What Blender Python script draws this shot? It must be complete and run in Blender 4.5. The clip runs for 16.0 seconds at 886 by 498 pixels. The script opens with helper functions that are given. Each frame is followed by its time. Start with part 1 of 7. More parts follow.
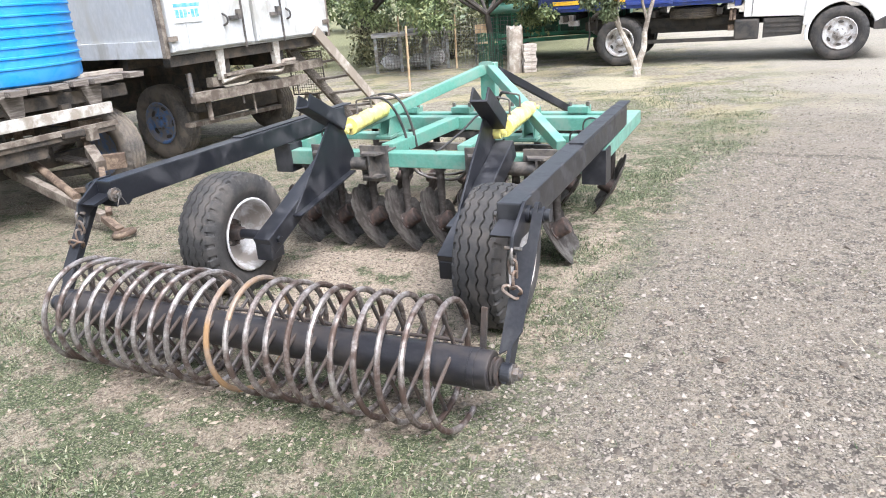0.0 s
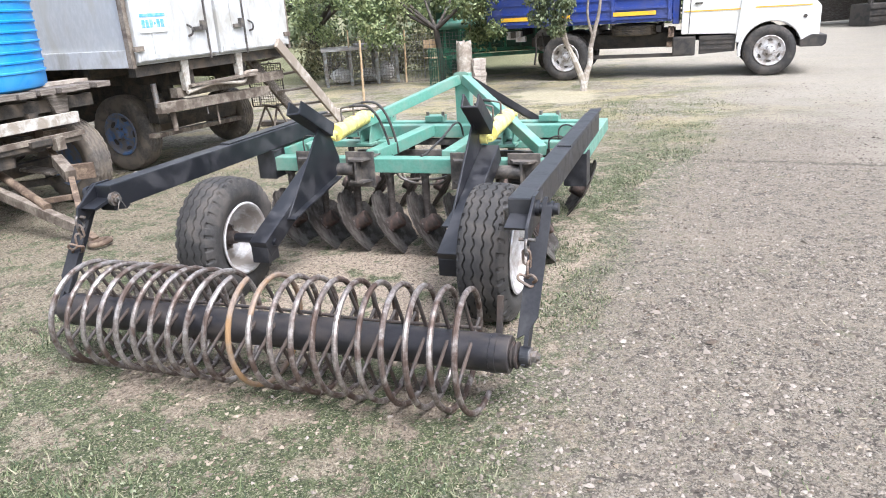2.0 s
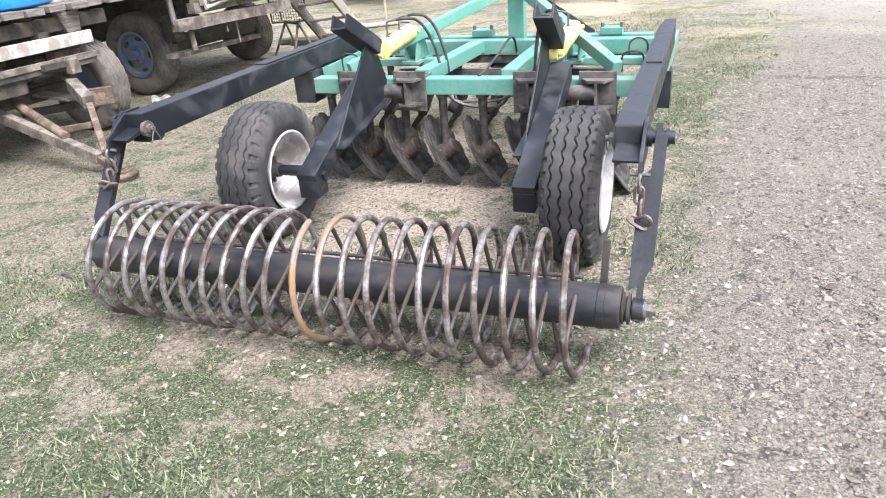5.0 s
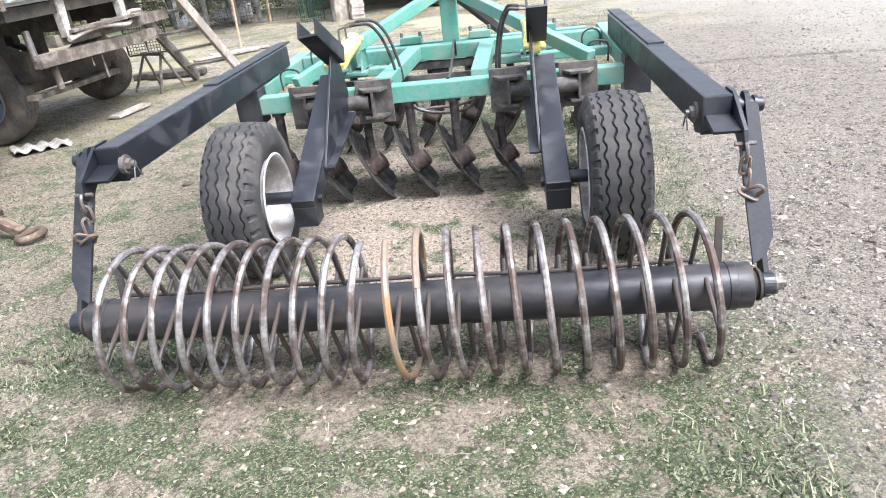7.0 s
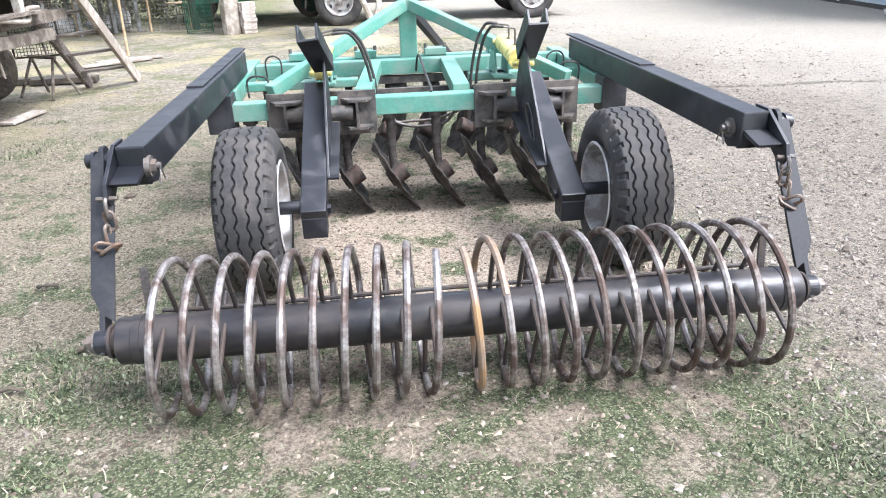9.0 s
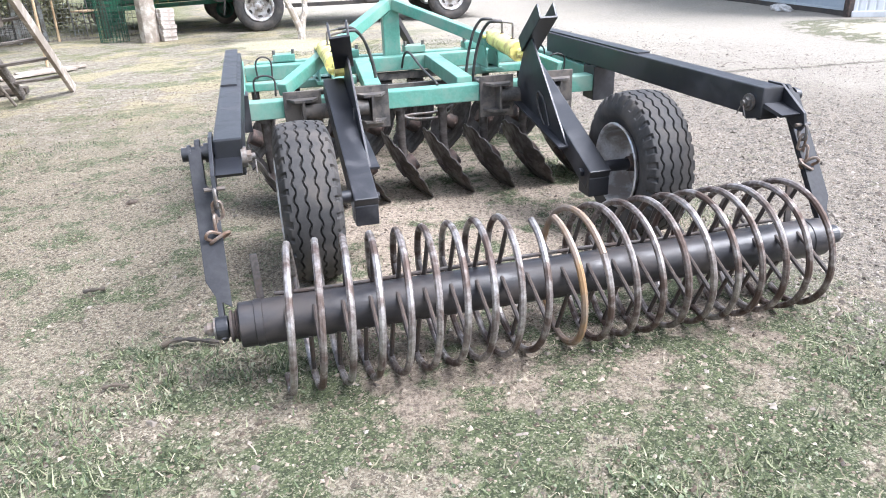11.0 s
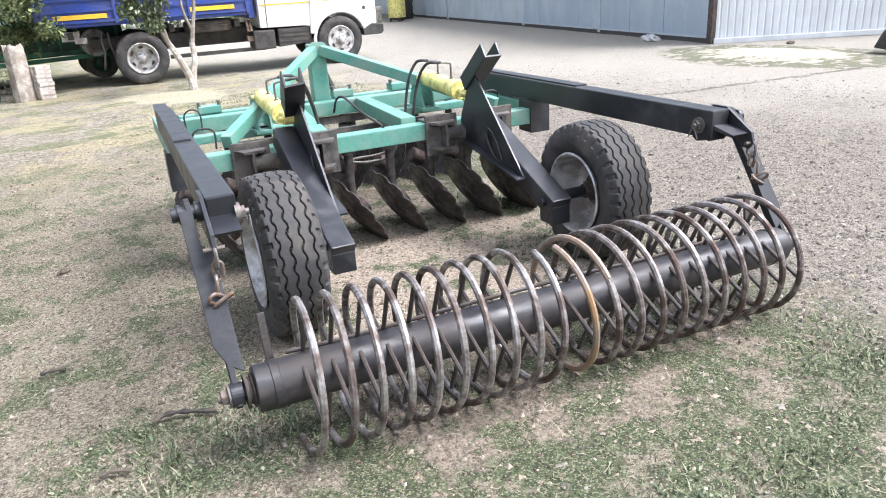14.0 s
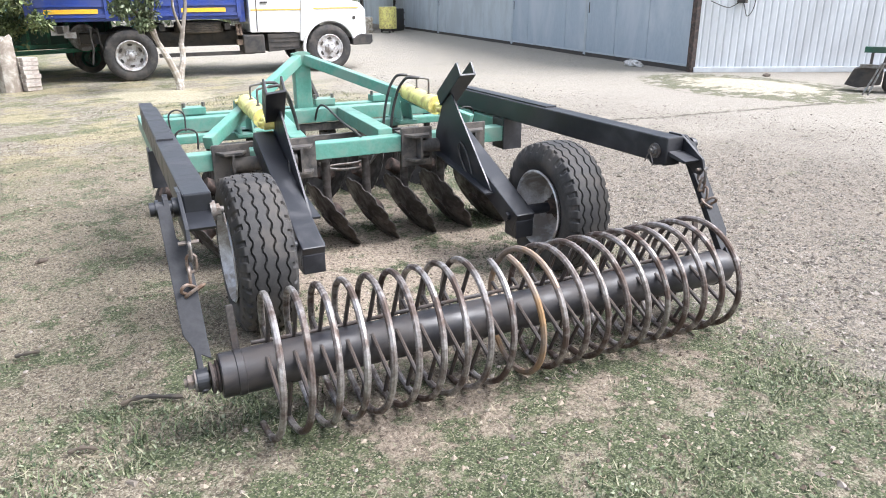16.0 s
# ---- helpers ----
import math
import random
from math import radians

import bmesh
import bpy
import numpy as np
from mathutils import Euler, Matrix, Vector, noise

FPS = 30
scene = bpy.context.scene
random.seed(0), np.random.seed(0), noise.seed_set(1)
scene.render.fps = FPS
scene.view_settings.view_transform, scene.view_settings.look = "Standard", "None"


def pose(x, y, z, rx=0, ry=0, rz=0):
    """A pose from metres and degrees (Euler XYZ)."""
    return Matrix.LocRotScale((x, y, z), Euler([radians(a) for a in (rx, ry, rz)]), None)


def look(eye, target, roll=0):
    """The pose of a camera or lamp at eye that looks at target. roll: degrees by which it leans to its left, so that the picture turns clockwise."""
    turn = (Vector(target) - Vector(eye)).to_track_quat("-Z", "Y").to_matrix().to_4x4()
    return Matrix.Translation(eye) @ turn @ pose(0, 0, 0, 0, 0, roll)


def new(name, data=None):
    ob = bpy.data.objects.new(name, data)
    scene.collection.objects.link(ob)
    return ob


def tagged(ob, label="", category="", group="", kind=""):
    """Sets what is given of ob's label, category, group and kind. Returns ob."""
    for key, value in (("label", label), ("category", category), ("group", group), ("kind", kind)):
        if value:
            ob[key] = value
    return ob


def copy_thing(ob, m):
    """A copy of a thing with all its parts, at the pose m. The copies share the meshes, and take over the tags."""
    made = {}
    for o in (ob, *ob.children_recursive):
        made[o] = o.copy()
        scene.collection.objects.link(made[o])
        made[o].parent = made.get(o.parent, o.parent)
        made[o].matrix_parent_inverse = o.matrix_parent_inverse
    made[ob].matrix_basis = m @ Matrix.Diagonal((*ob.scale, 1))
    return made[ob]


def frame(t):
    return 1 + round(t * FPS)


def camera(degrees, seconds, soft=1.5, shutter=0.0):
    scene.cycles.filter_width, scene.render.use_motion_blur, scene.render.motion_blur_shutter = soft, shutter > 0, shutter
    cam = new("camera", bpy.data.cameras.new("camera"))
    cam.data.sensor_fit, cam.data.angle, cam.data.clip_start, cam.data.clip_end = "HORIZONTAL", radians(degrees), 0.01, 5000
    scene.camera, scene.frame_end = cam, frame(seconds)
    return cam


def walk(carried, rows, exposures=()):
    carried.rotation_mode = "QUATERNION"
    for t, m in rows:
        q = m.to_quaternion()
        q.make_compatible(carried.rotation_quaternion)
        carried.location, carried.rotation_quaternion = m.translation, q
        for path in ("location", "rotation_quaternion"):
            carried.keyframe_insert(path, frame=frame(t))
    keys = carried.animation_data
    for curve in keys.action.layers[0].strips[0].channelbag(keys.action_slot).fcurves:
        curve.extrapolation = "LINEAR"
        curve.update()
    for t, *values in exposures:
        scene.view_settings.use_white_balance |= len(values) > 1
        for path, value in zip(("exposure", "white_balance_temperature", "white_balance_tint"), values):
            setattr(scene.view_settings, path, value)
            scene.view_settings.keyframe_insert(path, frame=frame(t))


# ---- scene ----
cam = camera(64.2, 16.0, 1.0)
PATH = [
    (0, (0.318, 0.132, 1.641), (0.186, 2.007, 0.957), -4.4),
    (0.5, (0.261, 0.007, 1.636), (0.044, 1.873, 0.948), -5.0),
    (1, (0.082, -0.035, 1.621), (0.013, 1.843, 0.934), -4.8),
    (1.5, (-0.02, -0.052, 1.629), (-0.016, 1.826, 0.94), -3.6),
    (2, (-0.009, -0.056, 1.63), (0.036, 1.833, 0.976), -3.6),
    (2.5, (0.021, -0.057, 1.635), (0.034, 1.833, 0.983), -3.7),
    (3, (-0.01, -0.061, 1.632), (-0.029, 1.831, 0.985), -4.0),
    (3.5, (-0.073, -0.07, 1.615), (-0.073, 1.814, 0.946), -4.0),
    (4, (-0.144, 0.023, 1.581), (-0.129, 1.882, 0.845), -3.2),
    (4.5, (-0.186, 0.252, 1.567), (-0.186, 2.074, 0.742), -6.3),
    (5, (-0.312, 0.366, 1.571), (-0.311, 2.173, 0.714), -4.6),
    (5.2, (-0.404, 0.387, 1.568), (-0.358, 2.221, 0.772), -5.5),
    (7.3, (-1.307, 0.863, 1.455), (-0.786, 2.599, 0.609), -4.8),
    (7.5, (-1.384, 0.918, 1.447), (-0.83, 2.64, 0.594), -3.5),
    (7.6, (-1.427, 0.947, 1.443), (-0.858, 2.668, 0.597), -3.6),
    (7.8, (-1.449, 1.005, 1.428), (-0.886, 2.74, 0.607), -6.1),
    (8, (-1.508, 1.077, 1.42), (-0.82, 2.772, 0.611), -4.9),
    (8.2, (-1.581, 1.122, 1.434), (-0.842, 2.788, 0.61), -4.0),
    (10.3, (-2.379, 0.998, 1.448), (-1.361, 2.541, 0.684), -1.7),
    (10.5, (-2.468, 1.074, 1.438), (-1.428, 2.584, 0.641), -3.0),
    (11, (-2.564, 1.248, 1.441), (-1.488, 2.734, 0.646), -2.1),
    (11.5, (-2.578, 1.426, 1.434), (-1.437, 2.88, 0.669), -2.9),
    (12, (-2.668, 1.576, 1.438), (-1.472, 2.993, 0.687), -5.0),
    (12.5, (-2.765, 1.649, 1.441), (-1.407, 2.909, 0.687), -3.9),
    (13, (-2.802, 1.652, 1.451), (-1.416, 2.901, 0.732), -3.6),
    (13.5, (-2.835, 1.649, 1.452), (-1.389, 2.824, 0.725), -2.5),
    (14, (-2.867, 1.534, 1.466), (-1.531, 2.841, 0.755), -3.7),
    (14.5, (-2.909, 1.332, 1.481), (-1.583, 2.645, 0.761), -1.0),
    (15, (-2.965, 1.265, 1.524), (-1.65, 2.61, 0.845), -1.6),
    (15.5, (-2.968, 1.292, 1.531), (-1.609, 2.6, 0.867), -2.2),
    (16, (-2.941, 1.357, 1.503), (-1.56, 2.633, 0.822), -0.4),
]
EXPOSURE = [(0, 1.66, 6000, 13), (3, 1.57, 6000, 14), (4, 1.64, 5950, 14), (5, 1.84, 5900, 14), (8, 1.90, 5850, 13), (11.5, 1.93, 5780, 14), (13.5, 1.84, 5900, 14), (16, 1.72, 6000, 13)]
walk(cam, [(t, look(eye, target, roll)) for t, eye, target, roll in PATH], EXPOSURE)

# ---- light ----
SUN_ROT, SUN_EL = radians(144), radians(56)
world = bpy.data.worlds.new("sky")
scene.world = world
world.use_nodes = True
wn = world.node_tree.nodes
sky = wn.new("ShaderNodeTexSky")
sky.sky_type, sky.sun_disc = "NISHITA", False
sky.sun_elevation, sky.sun_rotation = SUN_EL, SUN_ROT
sky.air_density, sky.dust_density, sky.ozone_density = 1.6, 4.0, 1.0
sky_soft = wn.new("ShaderNodeHueSaturation")
sky_soft.inputs["Saturation"].default_value = 0.35
world.node_tree.links.new(sky.outputs[0], sky_soft.inputs["Color"])
world.node_tree.links.new(sky_soft.outputs[0], wn["Background"].inputs[0])
wn["Background"].inputs[1].default_value = 0.107
sun = new("sun", bpy.data.lights.new("sun", "SUN"))
sun.data.energy, sun.data.angle, sun.data.color = 1.88, radians(32), (1.0, 0.97, 0.93)
sun_dir = Vector((math.sin(SUN_ROT) * math.cos(SUN_EL), math.cos(SUN_ROT) * math.cos(SUN_EL), math.sin(SUN_EL)))
sun.matrix_world = look(sun_dir * 60, (0, 0, 0))


# ---- materials ----
class Nodes:
    """Short hand for a node material."""

    def __init__(self, name, rough=0.6, metal=0.0):
        self.mat = bpy.data.materials.new(name)
        self.mat.use_nodes = True
        self.t = self.mat.node_tree
        self.b = self.t.nodes["Principled BSDF"]
        self.b.inputs["Roughness"].default_value = rough
        self.b.inputs["Metallic"].default_value = metal
        self.co = self.t.nodes.new("ShaderNodeTexCoord").outputs["Object"]

    def link(self, a, b):
        self.t.links.new(a, b)

    def noise(self, scale, detail=4.0, rough=0.55, stretch=None, distort=0.0):
        n = self.t.nodes.new("ShaderNodeTexNoise")
        n.inputs["Scale"].default_value, n.inputs["Detail"].default_value = scale, detail
        n.inputs["Roughness"].default_value, n.inputs["Distortion"].default_value = rough, distort
        if stretch:
            m = self.t.nodes.new("ShaderNodeMapping")
            m.inputs["Scale"].default_value = stretch
            self.link(self.co, m.inputs["Vector"])
            self.link(m.outputs[0], n.inputs["Vector"])
        else:
            self.link(self.co, n.inputs["Vector"])
        return n.outputs["Fac"]

    def cells(self, scale):
        """A random value for each small cell, and the way to its rim."""
        n = self.t.nodes.new("ShaderNodeTexVoronoi")
        n.inputs["Scale"].default_value = scale
        self.link(self.co, n.inputs["Vector"])
        s = self.t.nodes.new("ShaderNodeSeparateColor")
        self.link(n.outputs["Color"], s.inputs[0])
        return s.outputs[0], n.outputs["Distance"]

    def step(self, value, lo, hi):
        n = self.t.nodes.new("ShaderNodeMapRange")
        n.interpolation_type = "SMOOTHSTEP"
        n.inputs["From Min"].default_value, n.inputs["From Max"].default_value = lo, hi
        self.link(value, n.inputs["Value"])
        return n.outputs[0]

    def math(self, op, a, b=0.0):
        n = self.t.nodes.new("ShaderNodeMath")
        n.operation = op
        for i, v in enumerate((a, b)):
            if isinstance(v, (int, float)):
                n.inputs[i].default_value = v
            else:
                self.link(v, n.inputs[i])
        return n.outputs[0]

    def mix(self, f, a, b):
        n = self.t.nodes.new("ShaderNodeMix")
        n.data_type = "RGBA"
        if isinstance(f, (int, float)):
            n.inputs[0].default_value = f
        else:
            self.link(f, n.inputs[0])
        for i, v in ((6, a), (7, b)):
            if isinstance(v, tuple):
                n.inputs[i].default_value = (*v, 1)
            else:
                self.link(v, n.inputs[i])
        return n.outputs[2]

    def bump(self, height, strength, distance=0.01):
        n = self.t.nodes.new("ShaderNodeBump")
        n.inputs["Strength"].default_value, n.inputs["Distance"].default_value = strength, distance
        self.link(height, n.inputs["Height"])
        self.link(n.outputs[0], self.b.inputs["Normal"])

    def out(self, color, rough=None):
        self.link(color, self.b.inputs["Base Color"])
        if rough is not None:
            self.link(rough, self.b.inputs["Roughness"])
        return self.mat

    def random(self):
        return self.t.nodes.new("ShaderNodeObjectInfo").outputs["Random"]

    def island(self):
        return self.t.nodes.new("ShaderNodeNewGeometry").outputs["Random Per Island"]


def worn(name, c1, c2, worn_c, amount=0.35, scale=9.0, fine=60.0, rough=(0.4, 0.75), metal=0.0, bump=0.25, stretch=None, spread=0.12, spec=0.5):
    """A surface in two tones with patches of wear or dirt, and fine relief."""
    n = Nodes(name, rough[0], metal)
    n.b.inputs["Specular IOR Level"].default_value = spec
    grain = n.noise(fine, 6.0, 0.65, stretch)
    patch = n.noise(scale, 8.0, 0.62, stretch, 0.4)
    base = n.mix(n.step(grain, 0.35, 0.68), c1, c2)
    where = n.step(patch, 0.62 - amount * 0.45 - spread, 0.62 - amount * 0.45 + spread)
    col = n.mix(where, base, worn_c)
    n.bump(n.math("ADD", grain, n.math("MULTIPLY", patch, 0.8)), bump, 0.004)
    r = n.math("ADD", n.math("MULTIPLY", where, rough[1] - rough[0]), n.math("ADD", n.math("MULTIPLY", grain, 0.15), rough[0] - 0.07))
    return n.out(col, r)


M_TEAL = worn("teal_paint", (0.095, 0.265, 0.205), (0.122, 0.315, 0.250), (0.19, 0.300, 0.245), 0.20, 6, 60, (0.34, 0.62), bump=0.15)
M_BLACK = worn("black_paint", (0.008, 0.009, 0.012), (0.012, 0.013, 0.018), (0.040, 0.040, 0.045), 0.10, 6, 55, (0.38, 0.60), bump=0.07, spec=0.65)
M_BLACK_DULL = worn("dusty_black_paint", (0.012, 0.013, 0.016), (0.020, 0.021, 0.026), (0.045, 0.045, 0.048), 0.14, 6, 55, (0.55, 0.75), bump=0.1, spec=0.35)
M_BRACKET = worn("grimy_black_steel", (0.040, 0.038, 0.037), (0.070, 0.066, 0.063), (0.14, 0.123, 0.107), 0.24, 12, 60, (0.5, 0.85), bump=0.3)
M_COIL = worn("bare_rusting_steel", (0.25, 0.228, 0.215), (0.45, 0.424, 0.408), (0.10, 0.072, 0.060), 0.26, 9, 45, (0.36, 0.68), 0.65, 0.3)
# rusting steel again, toned down for the right coil's weaker reflection
M_COIL_DIM = worn("brown_rusting_steel", (0.23, 0.205, 0.19), (0.41, 0.378, 0.358), (0.095, 0.066, 0.054), 0.30, 9, 45, (0.36, 0.70), 0.62, 0.3)
M_COIL_RUST = worn("orange_rusted_steel", (0.19, 0.15, 0.125), (0.27, 0.215, 0.175), (0.29, 0.18, 0.09), 0.22, 5, 45, (0.45, 0.8), 0.25, 0.3)
M_SPOKE = worn("dark_rod_steel", (0.05, 0.045, 0.043), (0.09, 0.08, 0.075), (0.095, 0.07, 0.057), 0.2, 12, 70, (0.5, 0.85), 0.3, 0.3)
M_TUBE = worn("black_pipe_paint", (0.013, 0.013, 0.016), (0.023, 0.022, 0.026), (0.055, 0.046, 0.042), 0.14, 7, 60, (0.32, 0.68), 0.0, 0.2, (0.5, 1, 1))
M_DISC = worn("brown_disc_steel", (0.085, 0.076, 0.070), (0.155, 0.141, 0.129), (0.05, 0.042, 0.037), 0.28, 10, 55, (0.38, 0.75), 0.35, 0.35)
# disc steel darkened: the frame's shade is put into the front row's colour
M_DISC_SHADED = worn("soil_caked_disc_steel", (0.035, 0.029, 0.025), (0.065, 0.053, 0.045), (0.025, 0.02, 0.017), 0.25, 10, 55, (0.55, 0.85), 0.15, 0.35)
M_RUST = worn("rusty_iron", (0.16, 0.115, 0.08), (0.26, 0.195, 0.14), (0.09, 0.062, 0.045), 0.30, 9, 55, (0.7, 0.92), 0.1, 0.4)
M_CHAIN = worn("chain_steel", (0.15, 0.118, 0.096), (0.26, 0.22, 0.19), (0.16, 0.10, 0.066), 0.25, 18, 90, (0.45, 0.8), 0.35, 0.3)
M_TYRE = worn("tyre_rubber", (0.024, 0.0235, 0.0235), (0.042, 0.040, 0.039), (0.085, 0.076, 0.068), 0.16, 5, 50, (0.7, 0.92), 0.0, 0.25)
M_TYRE_OLD = worn("dusty_old_tyre", (0.06, 0.055, 0.05), (0.10, 0.09, 0.08), (0.16, 0.135, 0.11), 0.3, 5, 40, (0.8, 0.95), 0.0, 0.3)
M_RIM = worn("silver_rim_paint", (0.52, 0.52, 0.53), (0.64, 0.64, 0.65), (0.30, 0.27, 0.245), 0.28, 8, 60, (0.3, 0.65), 0.3, 0.15)
M_HUB = worn("rusty_hub", (0.075, 0.047, 0.038), (0.12, 0.078, 0.062), (0.045, 0.038, 0.035), 0.35, 12, 60, (0.6, 0.85), 0.1, 0.3)
M_YELLOW = worn("yellow_paint", (0.80, 0.74, 0.20), (0.87, 0.82, 0.30), (0.50, 0.40, 0.16), 0.2, 14, 80, (0.32, 0.6), bump=0.12)
M_HOSE = worn("black_hose_rubber", (0.016, 0.016, 0.018), (0.03, 0.03, 0.032), (0.06, 0.055, 0.05), 0.3, 20, 90, (0.45, 0.7), bump=0.15)
M_BOLT = worn("steel_bolt", (0.11, 0.105, 0.10), (0.20, 0.19, 0.18), (0.17, 0.135, 0.11), 0.2, 25, 90, (0.4, 0.75), 0.5, 0.2)
M_BLUE_TANK = worn("blue_plastic", (0.012, 0.22, 0.62), (0.018, 0.26, 0.70), (0.05, 0.28, 0.60), 0.2, 4, 40, (0.35, 0.5), bump=0.06)
M_WHITE_BOX = worn("weathered_white_sheet", (0.48, 0.495, 0.505), (0.56, 0.575, 0.585), (0.38, 0.37, 0.34), 0.14, 4.5, 30, (0.4, 0.7), 0.1, 0.15, (1, 1, 0.5))
M_GREY_BOX = worn("grey_van_sheet", (0.41, 0.42, 0.42), (0.47, 0.48, 0.48), (0.42, 0.41, 0.38), 0.08, 4, 30, (0.5, 0.75), 0.1, 0.15, (1, 1, 0.4))
M_WOOD_GREY = worn("weathered_wood", (0.20, 0.18, 0.155), (0.32, 0.29, 0.25), (0.12, 0.10, 0.085), 0.4, 5, 40, (0.8, 0.95), 0.0, 0.4, (1, 12, 12))
M_WOOD_PALE = worn("pale_wood", (0.42, 0.38, 0.33), (0.56, 0.52, 0.46), (0.26, 0.22, 0.18), 0.35, 5, 40, (0.75, 0.92), 0.0, 0.35)
M_BOARD_WHITE = worn("chipped_white_board", (0.44, 0.42, 0.39), (0.54, 0.52, 0.48), (0.28, 0.245, 0.20), 0.24, 9, 40, (0.65, 0.9), 0.0, 0.3)
M_CHASSIS = worn("grimy_chassis", (0.026, 0.023, 0.02), (0.052, 0.045, 0.038), (0.10, 0.08, 0.06), 0.2, 6, 45, (0.75, 0.95), 0.0, 0.4)
M_CHASSIS_PALE = worn("dusty_brown_steel", (0.16, 0.135, 0.11), (0.26, 0.225, 0.185), (0.09, 0.07, 0.055), 0.25, 7, 45, (0.75, 0.95), 0.0, 0.35)
M_BLUE_RIM = worn("blue_rim_paint", (0.06, 0.13, 0.30), (0.09, 0.18, 0.36), (0.18, 0.17, 0.17), 0.35, 9, 50, (0.5, 0.8), 0.0, 0.2)
M_PLATE_BLUE = worn("plate_blue", (0.08, 0.32, 0.55), (0.11, 0.38, 0.62), (0.3, 0.45, 0.58), 0.2, 20, 90, (0.4, 0.6), bump=0.03)
M_TRUCK_WHITE = worn("white_truck_paint", (0.76, 0.76, 0.75), (0.81, 0.81, 0.80), (0.68, 0.67, 0.64), 0.08, 2.5, 30, (0.25, 0.45), bump=0.05)
M_TRUCK_BLUE = worn("blue_truck_paint", (0.016, 0.045, 0.26), (0.022, 0.06, 0.31), (0.05, 0.07, 0.22), 0.25, 3, 30, (0.35, 0.55), bump=0.08)
M_ORANGE = worn("orange_reflector", (0.80, 0.45, 0.02), (0.86, 0.52, 0.03), (0.70, 0.42, 0.05), 0.2, 8, 50, (0.3, 0.5), bump=0.05)
M_DARK = worn("truck_chassis_black", (0.018, 0.018, 0.019), (0.03, 0.03, 0.03), (0.07, 0.062, 0.055), 0.35, 5, 40, (0.5, 0.8), 0.0, 0.25)
M_GREEN_MACHINE = worn("dark_green_machine_paint", (0.010, 0.075, 0.045), (0.016, 0.105, 0.065), (0.04, 0.07, 0.05), 0.15, 4, 40, (0.4, 0.65), bump=0.1)
M_GREEN_BRIGHT = worn("leaf_green_machine_paint", (0.03, 0.20, 0.11), (0.05, 0.26, 0.15), (0.06, 0.13, 0.085), 0.2, 4, 40, (0.4, 0.65), bump=0.1)
M_STEEL_WIRE = worn("galvanised_wire", (0.22, 0.24, 0.24), (0.30, 0.32, 0.32), (0.16, 0.14, 0.12), 0.3, 12, 60, (0.5, 0.75), 0.5, 0.1)
M_DOOR_GREY = worn("blue_grey_door_sheet", (0.31, 0.375, 0.44), (0.345, 0.41, 0.475), (0.43, 0.48, 0.53), 0.16, 1.2, 18, (0.45, 0.65), 0.0, 0.08, (1, 1, 0.45))
M_DOOR_PALE = worn("pale_grey_door_sheet", (0.43, 0.49, 0.53), (0.47, 0.53, 0.57), (0.38, 0.42, 0.45), 0.2, 1.2, 18, (0.45, 0.65), 0.0, 0.08, (1, 1, 0.45))
M_CORRUGATED = worn("white_corrugated_sheet", (0.56, 0.59, 0.62), (0.61, 0.64, 0.67), (0.49, 0.51, 0.53), 0.2, 1.5, 20, (0.35, 0.55), 0.1, 0.06, (1, 1, 0.3))
M_ROOF = worn("grey_roof_sheet", (0.28, 0.28, 0.28), (0.34, 0.34, 0.34), (0.22, 0.2, 0.18), 0.3, 2, 20, (0.6, 0.8), bump=0.1)
M_BARK = worn("dark_bark", (0.07, 0.055, 0.042), (0.13, 0.105, 0.082), (0.05, 0.045, 0.04), 0.4, 14, 50, (0.85, 0.95), 0.0, 0.8, (1, 1, 0.3))
M_BARK_WHITE = worn("limewashed_bark", (0.55, 0.53, 0.50), (0.66, 0.64, 0.61), (0.32, 0.28, 0.23), 0.4, 9, 50, (0.85, 0.95), 0.0, 0.6)
M_BARK_PALE = worn("pale_grey_bark", (0.28, 0.25, 0.22), (0.38, 0.35, 0.31), (0.20, 0.17, 0.14), 0.4, 12, 50, (0.85, 0.95), 0.0, 0.6)
M_BRICK = worn("pale_old_brick", (0.50, 0.45, 0.40), (0.60, 0.56, 0.51), (0.36, 0.31, 0.27), 0.25, 9, 50, (0.85, 0.95), 0.0, 0.4)
M_RAG = worn("white_plastic_film", (0.62, 0.62, 0.62), (0.72, 0.72, 0.72), (0.45, 0.43, 0.40), 0.3, 12, 60, (0.4, 0.6), bump=0.2)


# ---- mesh tools ----
def part(name, bm, material, parent=None, label="", bevel=0.0, smooth=False):
    """Links a bmesh as one mesh object, as a child of parent if there is one."""
    if bevel:
        edges = [e for e in bm.edges if len(e.link_faces) == 2 and e.calc_face_angle(0) > 0.6]
        bmesh.ops.bevel(bm, geom=edges, offset=bevel, segments=2, affect="EDGES", profile=0.6, clamp_overlap=True)
    me = bpy.data.meshes.new(name)
    bm.to_mesh(me)
    bm.free()
    me.materials.append(material)
    if smooth:
        me.polygons.foreach_set("use_smooth", [True] * len(me.polygons))
        me.set_sharp_from_angle(angle=radians(38))
    ob = new(name, me)
    if parent is not None:
        ob.parent = parent
    if label:
        ob["label"] = label
    return ob


